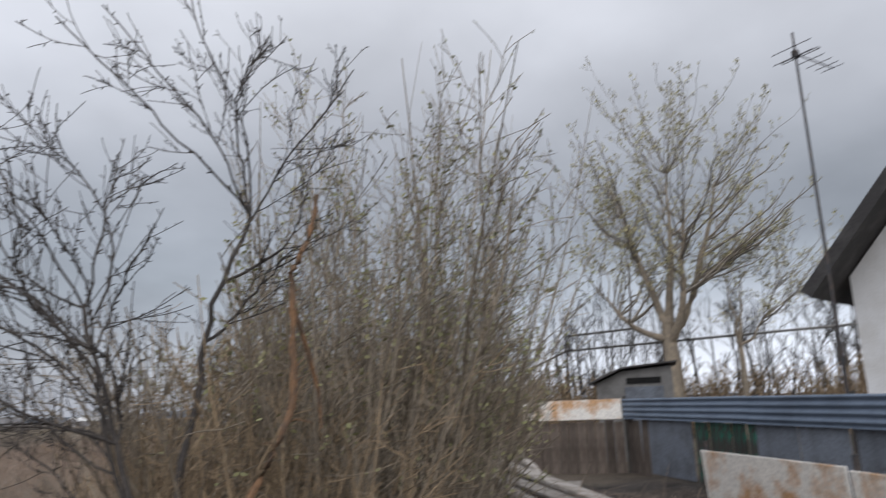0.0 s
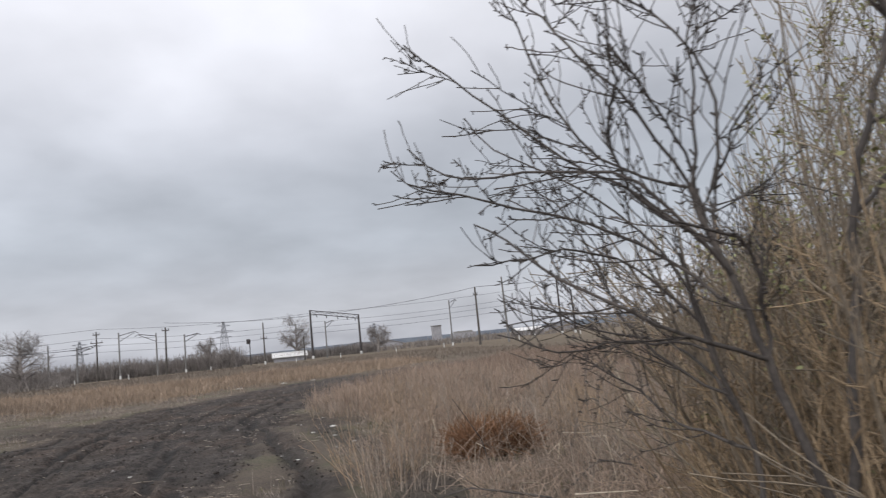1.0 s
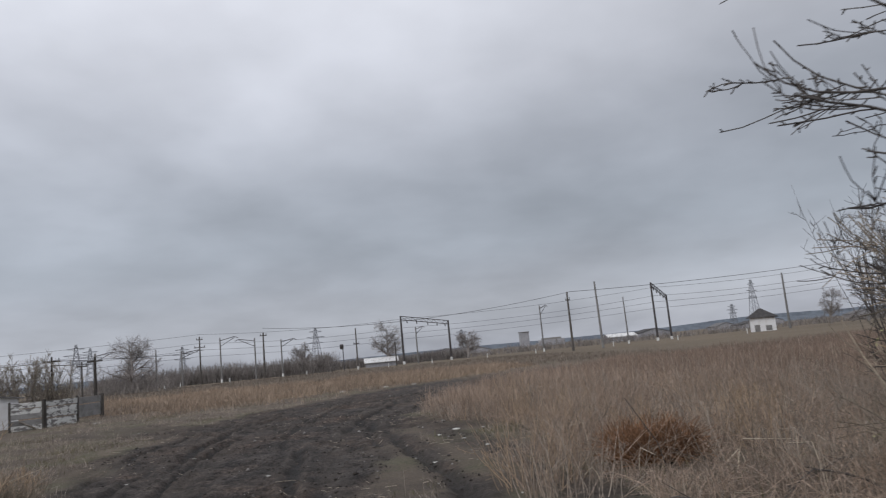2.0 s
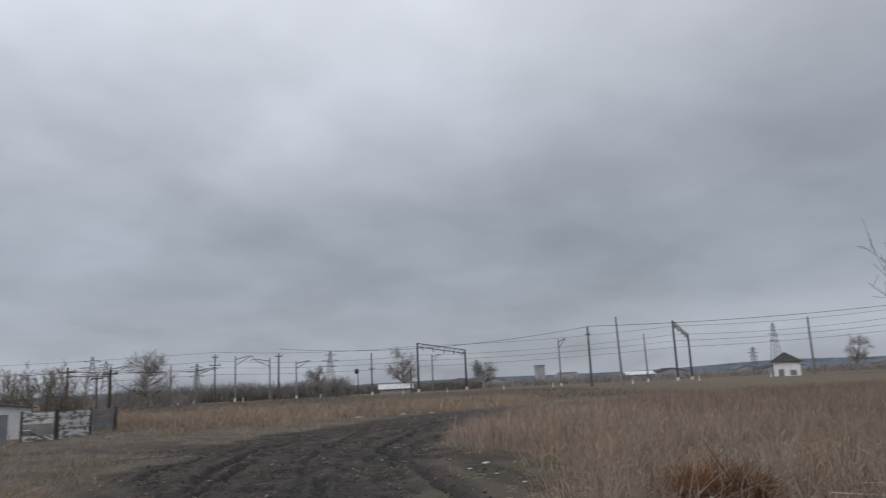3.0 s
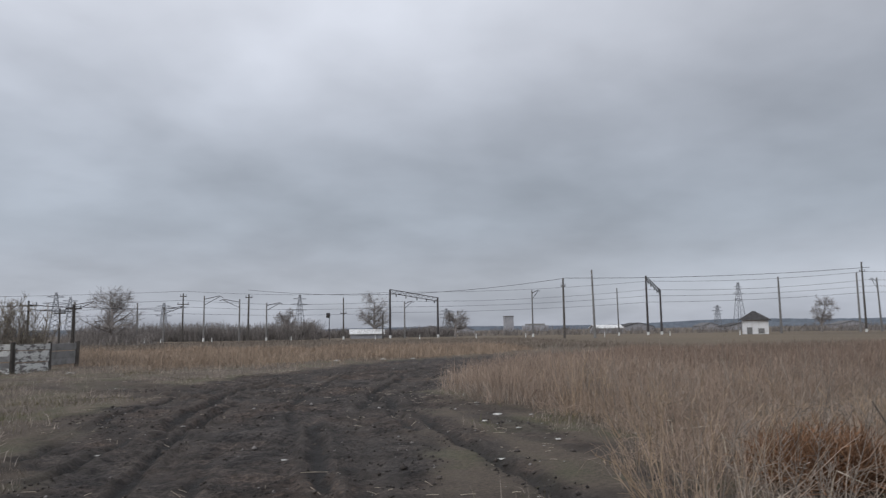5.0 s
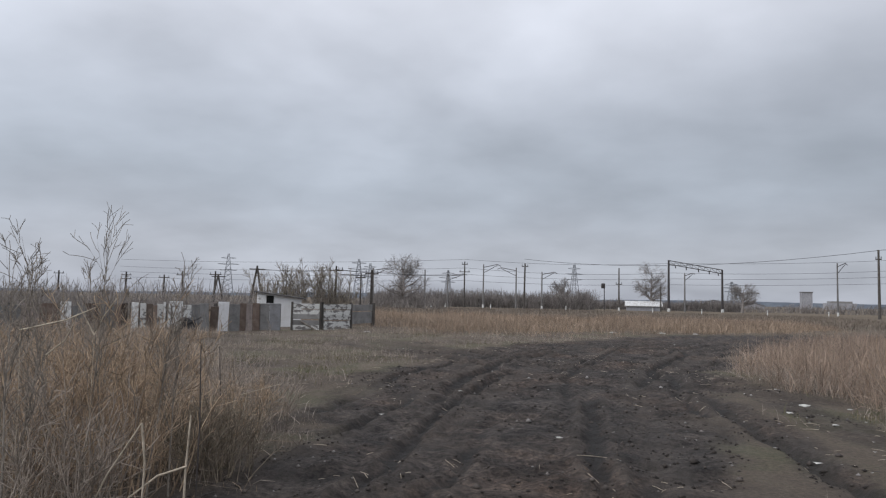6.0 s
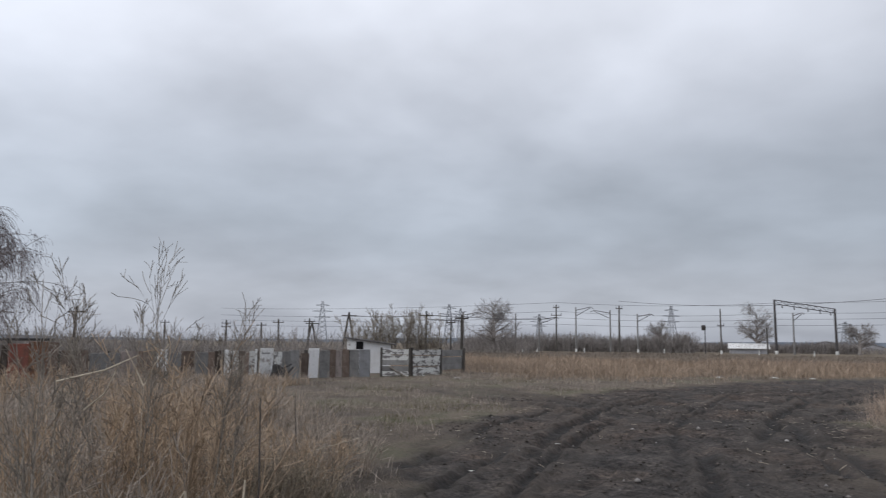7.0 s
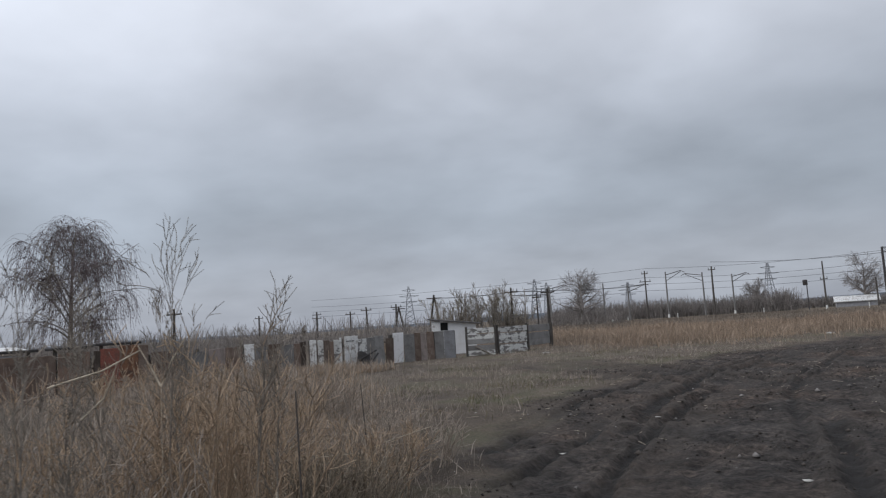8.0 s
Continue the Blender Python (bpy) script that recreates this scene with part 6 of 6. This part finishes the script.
def yard():
    A, B = Vector((12.8, 8.5)), Vector((7.3, 0.2))
    ob = thing("yard_fence", A.x, A.y)
    d = B - A
    ang = math.degrees(math.atan2(d.y, d.x))
    L = d.length
    c = corrugated(L * 0.5, 0.44, BLUE_SHEET, ob)
    c.matrix_basis = Matrix.Translation((0, 0, 1.17)) @ pose(0, 0, 0, 0, 0.3, ang)
    c = corrugated(L * 0.52, 0.44, BLUE_SHEET, ob)
    c.matrix_basis = Matrix.Translation((d.x * 0.49, d.y * 0.49, 1.14)) @ pose(0, 0, 0, 0, 0.5, ang)
    nrm = Vector((d.y, -d.x)).normalized()
    back = -nrm * 0.10 if nrm.x < 0 else nrm * 0.10

    def run(s0, s1, z0, z1, mat, n, name, label=""):
        for k in range(n):
            p, q = d * (s0 + (s1 - s0) * k / n) + back, d * (s0 + (s1 - s0) * (k + 0.94) / n) + back
            sheet(ob, p, q, z0, z1 - (0.07 if "board" in name else 0.03) * abs(math.sin(k * 5.1)), mat, 0.03, name, label, 1.5 * math.sin(k * 2.3))
    run(-0.0, 0.10, -0.05, 1.2, BOARD, 3, "board")
    run(0.105, 0.30, 0.05, 1.25, GREY_SHEET, 1, "door_panel", "flat blue-grey door panel")
    run(0.305, 0.50, -0.05, 1.2, GREEN_BOARD, 8, "green_board")
    run(0.50, 0.72, -0.05, 1.2, GREY_SHEET, 2, "grey_panel")
    run(0.725, 0.93, -0.05, 1.2, GREY_SHEET, 2, "grey_panel")
    run(0.935, 1.02, -0.05, 1.2, PALE_SHEET, 1, "white_panel")
    for s in (0.0, 0.3, 0.5, 0.72, 0.93):
        q = d * s + back * 1.6
        part("post", bars(((q.x, q.y, -0.3), (q.x, q.y, 1.6), 0.05)), POLE_DARK, ob)
    tagged(ob, "yard fence of green boards topped by blue-grey corrugated sheet", "fence")
    # the end with rust-stained sheets over dark boards
    C = Vector((11.7, 10.55))
    ob = thing("board_fence", C.x, C.y)
    e = A - C
    sheet(ob, (0, 0), e * 0.14, 1.19, 1.58, WHITE_RUST, 0.02, "sheet")
    sheet(ob, e * 0.17, e * 0.99, 1.17, 1.62, WHITE_RUST, 0.02, "sheet")
    for k in range(11):
        sheet(ob, e * (k / 11), e * ((k + 0.93) / 11), -0.05, 1.13 + 0.03 * math.sin(k * 3.7), BOARD, 0.03, "board", "", 2 * math.sin(k))
    for s in (0.0, 0.155, 1.0):
        part("post", bars(((e.x * s + 0.1, e.y * s, -0.3), (e.x * s + 0.1, e.y * s, 1.68), 0.045)), POLE_DARK, ob)
    tagged(ob, "dark board fence with rust-stained white sheets on top", "fence")
    # low rusty sheets along a bed
    ob = thing("bed_edging", 7.9, 4.05, 0.1)
    pts = [Vector((0, 0)), Vector((-1.78, -2.45)), Vector((-2.9, -3.9))]
    for k, (p, q) in enumerate(zip(pts[:-1], pts[1:])):
        sheet(ob, p, p.lerp(q, 0.985), 0.1 - 0.02 * k, 0.79 - 0.03 * k, WHITE_RUST, 0.02, "sheet", "", 4)
        part("stake", bars(((p.x + 0.05, p.y, -0.2), (p.x + 0.05, p.y, 0.9), 0.03)), STEEL, ob)
    part("stake", bars(((pts[2].x + 0.05, pts[2].y, -0.2), (pts[2].x + 0.05, pts[2].y, 0.9), 0.03)), STEEL, ob)
    tagged(ob, "low edging of rust-stained white steel sheets", "edging")
    # outhouse
    ob = thing("outhouse", 15.6, 9.9, 0, -60)
    bm = bmesh.new()
    pts = ((-1.0, 0, -0.1), (1.0, 0, -0.1), (1.0, 0, 2.45), (-0.3, 0, 2.35), (-1.0, 0, 2.05))
    f = [bm.verts.new(p) for p in pts]
    g = [bm.verts.new((p[0], 1.8, p[2])) for p in pts]
    bm.faces.new(f)
    bm.faces.new(g[::-1])
    for k in range(5):
        bm.faces.new((f[k], g[k], g[(k + 1) % 5], f[(k + 1) % 5]))
    bmesh.ops.recalc_face_normals(bm, faces=bm.faces)
    part("wall", bm, SLAB, ob)
    for (x0, z0), (x1, z1) in (((-1.2, 1.99), (-0.28, 2.38)), ((-0.30, 2.38), (1.15, 2.50))):
        r = part("roof", boxed(0, -0.2, 0, math.hypot(x1 - x0, z1 - z0), 2.0, 0.05, bevel=0.01), SLATE, ob)
        r.matrix_basis = pose(x0, 0, z0 + 0.02, 0, -math.degrees(math.atan2(z1 - z0, x1 - x0)), 0)
    part("opening", boxed(-0.2, -0.02, 2.0, 0.7, 0.05, 2.16), BLACK, ob)
    part("door", boxed(-0.25, -0.05, 0.0, 0.75, 0.02, 1.92, bevel=0.008), GREY_SHEET, ob)
    tagged(ob, "grey outhouse with a dark sheet roof behind the fence", "outhouse")
    # the house
    gable_house("house", 13.5, 0.55, -90, 6.1, 7.0, 3.75, 3.5, WHITEWASH, SLATE, "whitewashed house with a steep dark roof", 0.42, (), 0, "house", 1.0, 0.22)
    # antenna
    ob = thing("antenna_mast", 10.1, 2.85)
    part("mast", bars(((0, 0, -0.4), (0, 0, 7.4), 0.036, 0.018), sides=8), STEEL, ob)
    along, cross = Vector((0.981, -0.194, 0)), Vector((-0.194, -0.981, 0))
    hub = Vector((0, 0, 7.02))
    boom = part("boom", bars((hub - along * 0.1, hub + along * 1.1, 0.011)), STEEL, ob)
    for at, w in ((0.42, 0.24), (0.68, 0.22), (0.9, 0.2), (1.08, 0.19)):
        part("element", bars((hub + along * at - cross * w, hub + along * at + cross * w, 0.007)), STEEL, boom)
    for z in (-0.09, 0.09):
        part("reflector", bars((hub - along * 0.1 + cross * -0.34 + Vector((0, 0, z)), hub - along * 0.1 + cross * 0.34 + Vector((0, 0, z)), 0.008)), STEEL, boom)
    for at in (0.1, 0.17):
        part("dipole", bars((hub + along * at - cross * 0.32, hub + along * at + cross * 0.32, 0.008), (hub + along * 0.1 + cross * 0.32 * (1 if at < 0.15 else -1), hub + along * 0.17 + cross * 0.32 * (1 if at < 0.15 else -1), 0.008)), STEEL, boom)
    part("clamp", boxed(-0.05, -0.05, 6.95, 0.05, 0.05, 7.08, bevel=0.015), STEEL, ob)
    tagged(ob, "tall thin steel mast with a television antenna", "antenna")
    # pipeline on stilts
    ob = thing("stilt_pipeline", 26.9, 20.6)
    pts = [Vector(p) for p in ((31, 31, 4.2), (0, 0, 4.0), (3.3, -11.4, 4.2), (6, -24, 4.2))]
    for p, q in zip(pts[:-1], pts[1:]):
        part("pipe", bars((p, q, 0.055), sides=8), CONCRETE, ob)
        n = max(2, int((q - p).length / 4))
        for k in range(n):
            w = p.lerp(q, k / n)
            part("stilt", bars(((w.x, w.y, -0.3), (w.x, w.y, w.z), 0.045)), POLE_DARK, ob)
    part("loop", bars((pts[1], pts[1] + Vector((0, 0, 0.7)), 0.055), (pts[1] + Vector((0, 0, 0.7)), pts[1] + Vector((0.9, -3.2, 0.8)), 0.055), (pts[1] + Vector((0.9, -3.2, 0.8)), pts[1] + Vector((0.9, -3.2, 0.1)), 0.055)), CONCRETE, ob)
    tagged(ob, "grey gas pipe carried on thin stilts", "pipeline")
    # logs and planks
    for (x, y), (x1, y1), r, text in (((8.6, 8.9), (6.6, 5.9), 0.11, "weathered log lying beside another"), ((10.6, 9.6), (9.3, 7.8), 0.1, "short grey log end")):
        ob = thing("log", x, y)
        dx, dy = x1 - x, y1 - y
        k = 9
        t = np.linspace(0, 1, k)
        P = np.stack([dx * t, dy * t, r * 0.9 + 0.25 * (1 - t) + 0.03 * np.sin(t * 9)], 1)[None]
        child(new("trunk", tube_mesh("trunk", [(P, (r * (1 - 0.25 * t) * (1 + 0.08 * np.sin(t * 23)))[None])], MUDDY_WOOD, 9)), ob)
        part("support", boxed(dx * 0.08 - 0.15, dy * 0.08 - 0.15, -0.1, dx * 0.08 + 0.15, dy * 0.08 + 0.15, r * 0.9 + 0.14), POLE_DARK, ob)
        tagged(ob, text, "log")
    ob = thing("plank", 7.6, 5.3, 0.0, math.degrees(math.atan2(4.6, 2.4)))
    board = part("board", boxed(0.0, -0.2, 0.0, 5.2, 0.2, 0.07, bevel=0.012), MUDDY_WOOD, ob)
    board.matrix_basis = pose(0, 0, 0.06, 6, -3.5, 0)
    board = part("board", boxed(0.4, 0.22, 0.0, 4.6, 0.5, 0.06, bevel=0.012), MUDDY_WOOD, ob)
    board.matrix_basis = pose(0, 0, 0.05, -3, -3.2, 1.5)
    part("support", boxed(4.2, -0.25, -0.1, 4.6, 0.55, 0.3, bevel=0.02), POLE_DARK, ob)
    part("support", boxed(0.3, -0.25, -0.1, 0.6, 0.55, 0.06, bevel=0.02), POLE_DARK, ob)
    tagged(ob, "broad weathered grey planks laid over a beam", "plank")
    ob = thing("plank", 9.0, 7.2, 0.02, 35)
    part("board", boxed(-1.6, -0.14, 0.0, 1.6, 0.14, 0.05, bevel=0.01), MUDDY_WOOD, ob)
    tagged(ob, "grey weathered plank lying on bare ground", "plank")


yard()


# ---- small things on the ground ----
def chunk(rng, r, flat=0.6):
    bm = bmesh.new()
    bmesh.ops.create_icosphere(bm, subdivisions=1, radius=r)
    for v in bm.verts:
        v.co = Vector((v.co.x * rng.uniform(0.7, 1.3), v.co.y * rng.uniform(0.7, 1.3), v.co.z * flat * rng.uniform(0.7, 1.3)))
    return bm


def scatter_chunks(g, n, mat, size, name, text):
    """Small rough lumps strewn over the mud, more of them where it is churned."""
    x, y = g.uniform(-11, 0.5, n), g.uniform(5, 34, n)
    keep = (mud_at(x, y) > 0.2) * (g.random(n) < smooth_(0.3, 0.65, vnoise(x, y, 0.9, 12)))
    x, y = x[keep], y[keep]
    r = g.gamma(1.6, size, len(x)) + 0.006
    base = np.array([(1, 0, 0), (0, 1, 0), (-1, 0, 0), (0, -1, 0), (0, 0, 0.7), (0, 0, -0.6)], float)
    V = base[None] * (r[:, None, None] * g.uniform(0.6, 1.4, (len(x), 6, 1)))
    a = g.uniform(0, 6.28, len(x))
    ca, sa = np.cos(a)[:, None], np.sin(a)[:, None]
    V = np.stack([V[..., 0] * ca - V[..., 1] * sa + x[:, None], V[..., 0] * sa + V[..., 1] * ca + y[:, None], V[..., 2] + (land(x, y) + r * 0.25)[:, None]], -1)
    f = np.array([(0, 1, 4), (1, 2, 4), (2, 3, 4), (3, 0, 4), (1, 0, 5), (2, 1, 5), (3, 2, 5), (0, 3, 5)])
    F = (np.arange(len(x))[:, None, None] * 6 + f[None]).reshape(-1, 3)
    tagged(new(name, mesh_np(name, V.reshape(-1, 3), F, mat)), text, name, kind="stuff")


def ground_clutter():
    rng = random.Random(9)

    def z_(x, y):
        return float(land(np.array([x]), np.array([y]))[0])
    # scraps whose places can be told
    for x, y, w, text in ((-1.45, 17.05, 0.3, "flattened white plastic scrap on trodden ground"), (-1.5, 14.85, 0.15, "crumpled white scrap on trodden ground"), (-0.9, 16.6, 0.12, "small pale scrap beside dry grass"), (-4.75, 12.6, 0.14, "pale stone chip on the muddy track"), (-6.8, 16.1, 0.12, "pale scrap on the muddy track"), (-1.2, 13.6, 0.14, "pale torn scrap at the grass edge"), (-1.9, 15.6, 0.16, "small pale scrap on trodden ground"), (-15.5, 33.5, 0.6, "flat pale board lying near the fence"), (-3.2, 41.5, 0.6, "pale heap of litter beside the bend"), (-1.6, 42.5, 0.45, "pale litter beside the bend"), (-5.5, 40.5, 0.5, "pale litter along the verge")):
        me_ob = part("litter_scrap", chunk(rng, w * 0.36, 0.2), LITTER, None)
        me_ob.matrix_basis = pose(x, y, z_(x, y) + 0.01, 0, 0, rng.uniform(0, 180))
        tagged(me_ob, text, "litter", "litter scraps")
    # stones and clods
    g = np.random.default_rng(21)
    for n, mat, size, name, text in ((1200, STONE, 0.007, "stones", "scattered clods and small stones on the muddy track"), (17000, CLOD, 0.0055, "clods", "dark crumbled clods of mud along the ruts")):
        scatter_chunks(g, n, mat, size, name, text)
    q = 200
    # fine litter
    x, y = g.uniform(-3.2, 0.2, q), g.uniform(9, 20, q)
    x[90:], y[90:] = g.uniform(-16, -4, 110), g.uniform(10, 38, 110)
    r = g.gamma(1.5, 0.0042, q) + 0.003
    a = g.uniform(0, 6.28, q)
    cx, sx = np.cos(a) * r, np.sin(a) * r
    z = land(x, y) + 0.012
    V = np.stack([np.stack([x + cx * 1.8, y + sx * 1.8, z + r * 0.3], 1), np.stack([x - sx, y + cx, z], 1), np.stack([x - cx * 1.5, y - sx * 1.5, z + r * 0.5], 1), np.stack([x + sx, y - cx, z], 1)], 1)
    F = (np.arange(q)[:, None, None] * 4 + np.array([[(0, 1, 2), (0, 2, 3)]])).reshape(-1, 3)
    tagged(new("litter_flecks", mesh_np("litter_flecks", V.reshape(-1, 3), F, LITTER)), "pale flecks of litter and dry stems on trodden ground", "litter", kind="stuff")
    # straws and broken twigs trodden into the ground
    for n, mat, x0, x1, y0, y1, text in ((900, STALK, -3.4, 0.3, 8, 22, "pale straws trodden flat beside the track"), (700, STALK, -9, -3, 8, 30, "pale straws strewn over the mud"), (500, BARK_DARK, -9, 0, 8, 26, "dark broken twigs strewn over the mud"), (600, STALK, -16, -8, 15, 38, "pale straws lying on trodden grass")):
        x, y = g.uniform(x0, x1, n), g.uniform(y0, y1, n)
        k = g.random(n) < smooth_(0.4, 0.66, patchy(x, y, 0.9, 50))
        x, y = x[k], y[k]
        az, ln = g.uniform(0, 6.28, len(x)), g.gamma(1.6, 0.04, len(x)) + 0.03
        a = np.stack([x, y, land(x, y) + 0.012], 1)
        x2, y2 = x + np.cos(az) * ln, y + np.sin(az) * ln
        b = np.stack([x2, y2, land(x2, y2) + 0.014], 1)
        P = np.stack([a, (a + b) / 2 + np.array([0, 0, 0.003]), b], 1)
        tagged(new("loose_straws", tube_mesh("loose_straws", [(P, np.full((len(x), 3), 0.0022) * g.uniform(0.6, 1.6, (len(x), 1)))], mat, 3)), text, "straw", kind="stuff")
    # the red-brown clump in the field
    rr = np.random.default_rng(4)
    q = 2000
    aa, dd = rr.uniform(0, 6.28, q), np.sqrt(rr.random(q)) * 0.42
    st = np.stack([np.cos(aa) * dd, np.sin(aa) * dd, np.zeros(q)], 1)
    di = np.stack([np.cos(aa) * dd * 1.6, np.sin(aa) * dd * 1.6, np.ones(q)], 1) + rr.normal(0, 0.35, (q, 3))
    P, R = curve_paths(rr, st, di, rr.uniform(0.25, 0.62, q), 5, 0.28, -0.06, np.full(q, 0.007), np.full(q, 0.003))
    ob = thing("dead_clump", 0.5, 10.3, z_(0.5, 10.3))
    child(new("stalk_mass", tube_mesh("stalk_mass", [(P, R)], RUSTMOUND, 3)), ob)["kind"] = "stuff"
    tagged(ob, "red-brown clump of dead weed in the grass", "plant")
    # pale broken stalks
    for k in range(78):
        if k >= 60:
            x, y = -8.2 + rng.uniform(-0.5, 0.4), 10.5 + rng.uniform(-0.8, 0.9)
        elif k < 34:
            y = rng.uniform(8.5, 13)
            x = -7.5 - max(0, y - 8.4) * 0.42 - rng.uniform(0, 4)
        else:
            x, y = rng.uniform(-0.9, 4.5), rng.uniform(5.2, 13)
        h = rng.uniform(0.4, 0.95)
        bend = rng.uniform(0.35, 0.95)
        az = rng.uniform(0, 6.28)
        up = rng.uniform(0.25, 0.7) * h
        p = np.array([[(0, 0, -0.05), (0.05 * math.cos(az), 0.05 * math.sin(az), up * 0.6), (0.1 * math.cos(az), 0.1 * math.sin(az), up), (bend * h * math.cos(az + 0.3), bend * h * math.sin(az + 0.3), up + rng.uniform(-0.5, 0.25) * up)]])
        ob = new("broken_stalk", tube_mesh("broken_stalk", [(p, np.array([[0.007, 0.006, 0.005, 0.003]]) * rng.uniform(0.7, 1.2))], STALK, 5))
        ob.matrix_basis = pose(x, y, z_(x, y))
        tagged(ob, "pale broken dry stalk among weeds", "stalk", "broken stalks")
    # pale forked stalks standing and leaning at the edge of the plot
    for x, y, r, mat, paths in ((-6.62, 8.46, 0.008, STALK, (((0, 0, -0.05), (0.0, 0.01, 0.4), (0.015, 0.02, 0.74)), ((0.01, 0.01, 0.42), (-0.16, -0.05, 0.36), (-0.34, -0.15, 0.2)))),
                                (-6.66, 8.06, 0.007, STALK, (((-0.32, -0.24, -0.05), (-0.12, -0.1, 0.5), (0.02, 0.0, 0.79)), ((0.02, 0.0, 0.79), (0.03, 0.03, 0.55), (0.0, 0.05, 0.2)))),
                                (-7.4, 7.9, 0.005, STALK, (((0, 0, -0.05), (0.02, 0.0, 0.8), (0.0, 0.0, 1.27)), ((0.0, 0.0, 1.27), (0.2, 0.13, 1.33), (0.34, 0.22, 1.41)), ((0.12, 0.08, 1.12), (0.2, 0.14, 1.21), (0.25, 0.17, 1.36)))),
                                (-7.4, 8.5, 0.005, STALK, (((-0.04, 0.0, -0.05), (0.0, 0.0, 0.8), (0.0, 0.0, 1.2)), ((0.0, 0.0, 1.2), (0.03, 0.04, 1.32), (0.08, 0.1, 1.45)), ((0.0, 0.0, 1.2), (-0.05, -0.02, 1.3), (-0.1, -0.06, 1.42)))),
                                (-6.8, 8.85, 0.006, BARK_DARK, (((0, 0, -0.05), (0.01, 0.0, 0.6), (-0.02, 0.02, 1.12)),))):
        ob = new("pale_stalk", tube_mesh("pale_stalk", [(np.array([p], float), np.array([[r, r * 0.9, r * 0.65]]) * (0.4 if len(paths) == 3 and p is paths[0] else 1.0)) for p in paths], mat, 5))
        ob.matrix_basis = pose(x, y, z_(x, y))
        tagged(ob, "bleached forked dry stalk in the weeds" if mat == STALK else "thin dark dry stalk in the weeds", "stalk", "pale stalks")
    # thin upright weed stalks with side sprigs
    m = 1100
    x = np.concatenate([rr.uniform(-14, -7.2, m), rr.uniform(0, 7, m // 2)])
    y = np.concatenate([rr.uniform(8, 15, m), rr.uniform(6, 20, m // 2)])
    ok = np.concatenate([rr.random(m) < weeds_keep(x[:m], y[:m]), rr.random(m // 2) < field_keep(x[m:], y[m:])])
    x, y = x[ok], y[ok]
    n = len(x)
    P, R = curve_paths(rr, np.stack([x, y, land(x, y)], 1), np.stack([rr.normal(0, 0.15, n), rr.normal(0, 0.15, n), np.ones(n)], 1), rr.uniform(0.35, 1.35, n), 5, 0.07, 0.0, np.full(n, 0.005), np.full(n, 0.002))
    Q, QR = branch_off(rr, P, R, n * 7, 0.25, 0.98, 0.15, 0.45, 36, 3, 0.12, 0.05, 0.6, 0.5)
    tagged(new("weed_stalks", tube_mesh("weed_stalks", [(P, R), (Q, np.maximum(QR, 0.0018))], GREYWEED, 3)), "upright dead weed stalks with thin side sprigs", "weeds", kind="stuff")
    # tangles of fallen dead stems
    for x0, x1, y0, y1, n, keepf, mat, text in ((-15, -6.6, 7, 16, 4200, weeds_keep, GREYWEED, "tangle of fallen grey weed stems"), (-15, -6.6, 7, 16, 2600, weeds_keep, RUSSET, "tangle of russet weed stems"), (-2, 8, 4, 17, 3600, field_keep, STRAW, "tangle of lodged straw in the field")):
        x, y = scatter(rr, n * 2, x0, x1, y0, y1, keepf)
        x, y = x[:n], y[:n]
        k = len(x)
        az = rr.uniform(0, 6.28, k)
        P, R = curve_paths(rr, np.stack([x, y, land(x, y) + rr.uniform(0, 0.25, k)], 1), np.stack([np.cos(az), np.sin(az), rr.uniform(0.1, 1.3, k)], 1), rr.uniform(0.25, 0.8, k), 4, 0.26, -0.1, np.full(k, 0.0035), np.full(k, 0.0018))
        tagged(new("stem_tangle", tube_mesh("stem_tangle", [(P, R)], mat, 3)), text, "weeds", kind="stuff")
    # fallen dark branches at the foot of the thicket
    for k, (x, y, rz) in enumerate(((2.6, 6.6, 160), (1.8, 5.6, 120), (3.1, 5.4, 100), (1.3, 6.9, 175), (0.6, 5.2, 140), (2.2, 7.8, 185), (0.2, 6.2, 150))):
        t = np.linspace(0, 1, 8)
        L = rng.uniform(0.8, 1.7)
        P = np.stack([L * t, 0.12 * np.sin(t * 4 + k), 0.08 + 0.28 * np.sin(t * 3.0) * (1 - 0.3 * t) + 0.02 * np.sin(t * 13)], 1)[None]
        Q, QR = branch_off(rr, P, np.full((1, 8), 0.007), 7, 0.3, 0.95, 0.15, 0.4, 35, 4, 0.15, 0.0, 0.7, 0.4)
        ob = thing("fallen_branch", x, y, z_(x, y), rz)
        child(new("branch", tube_mesh("branch", [(P, np.linspace(0.013, 0.004, 8)[None])], BARK_DARK, 5)), ob)
        child(new("twig_mass", tube_mesh("twig_mass", [(Q, QR)], BARK_DARK, 3)), ob)["kind"] = "stuff"
        tagged(ob, "dark dead branch fallen into dry grass", "branch", "fallen branches")
    # two tall dark stalks
    for x, y, h, lx in ((-8.4, 11.6, 0.95, -0.03), (0.05, 8.4, 0.95, -0.26)):
        ob = new("dark_stalk", tube_mesh("dark_stalk", [(np.array([[(0, 0, -0.05), (lx * 0.5, 0, h * 0.5), (lx * 1.6, 0, h)]]), np.array([[0.007, 0.006, 0.004]]))], BARK_DARK, 5))
        ob.matrix_basis = pose(x, y, z_(x, y))
        tagged(ob, "tall dark dead stalk standing in dry grass", "stalk")


ground_clutter()
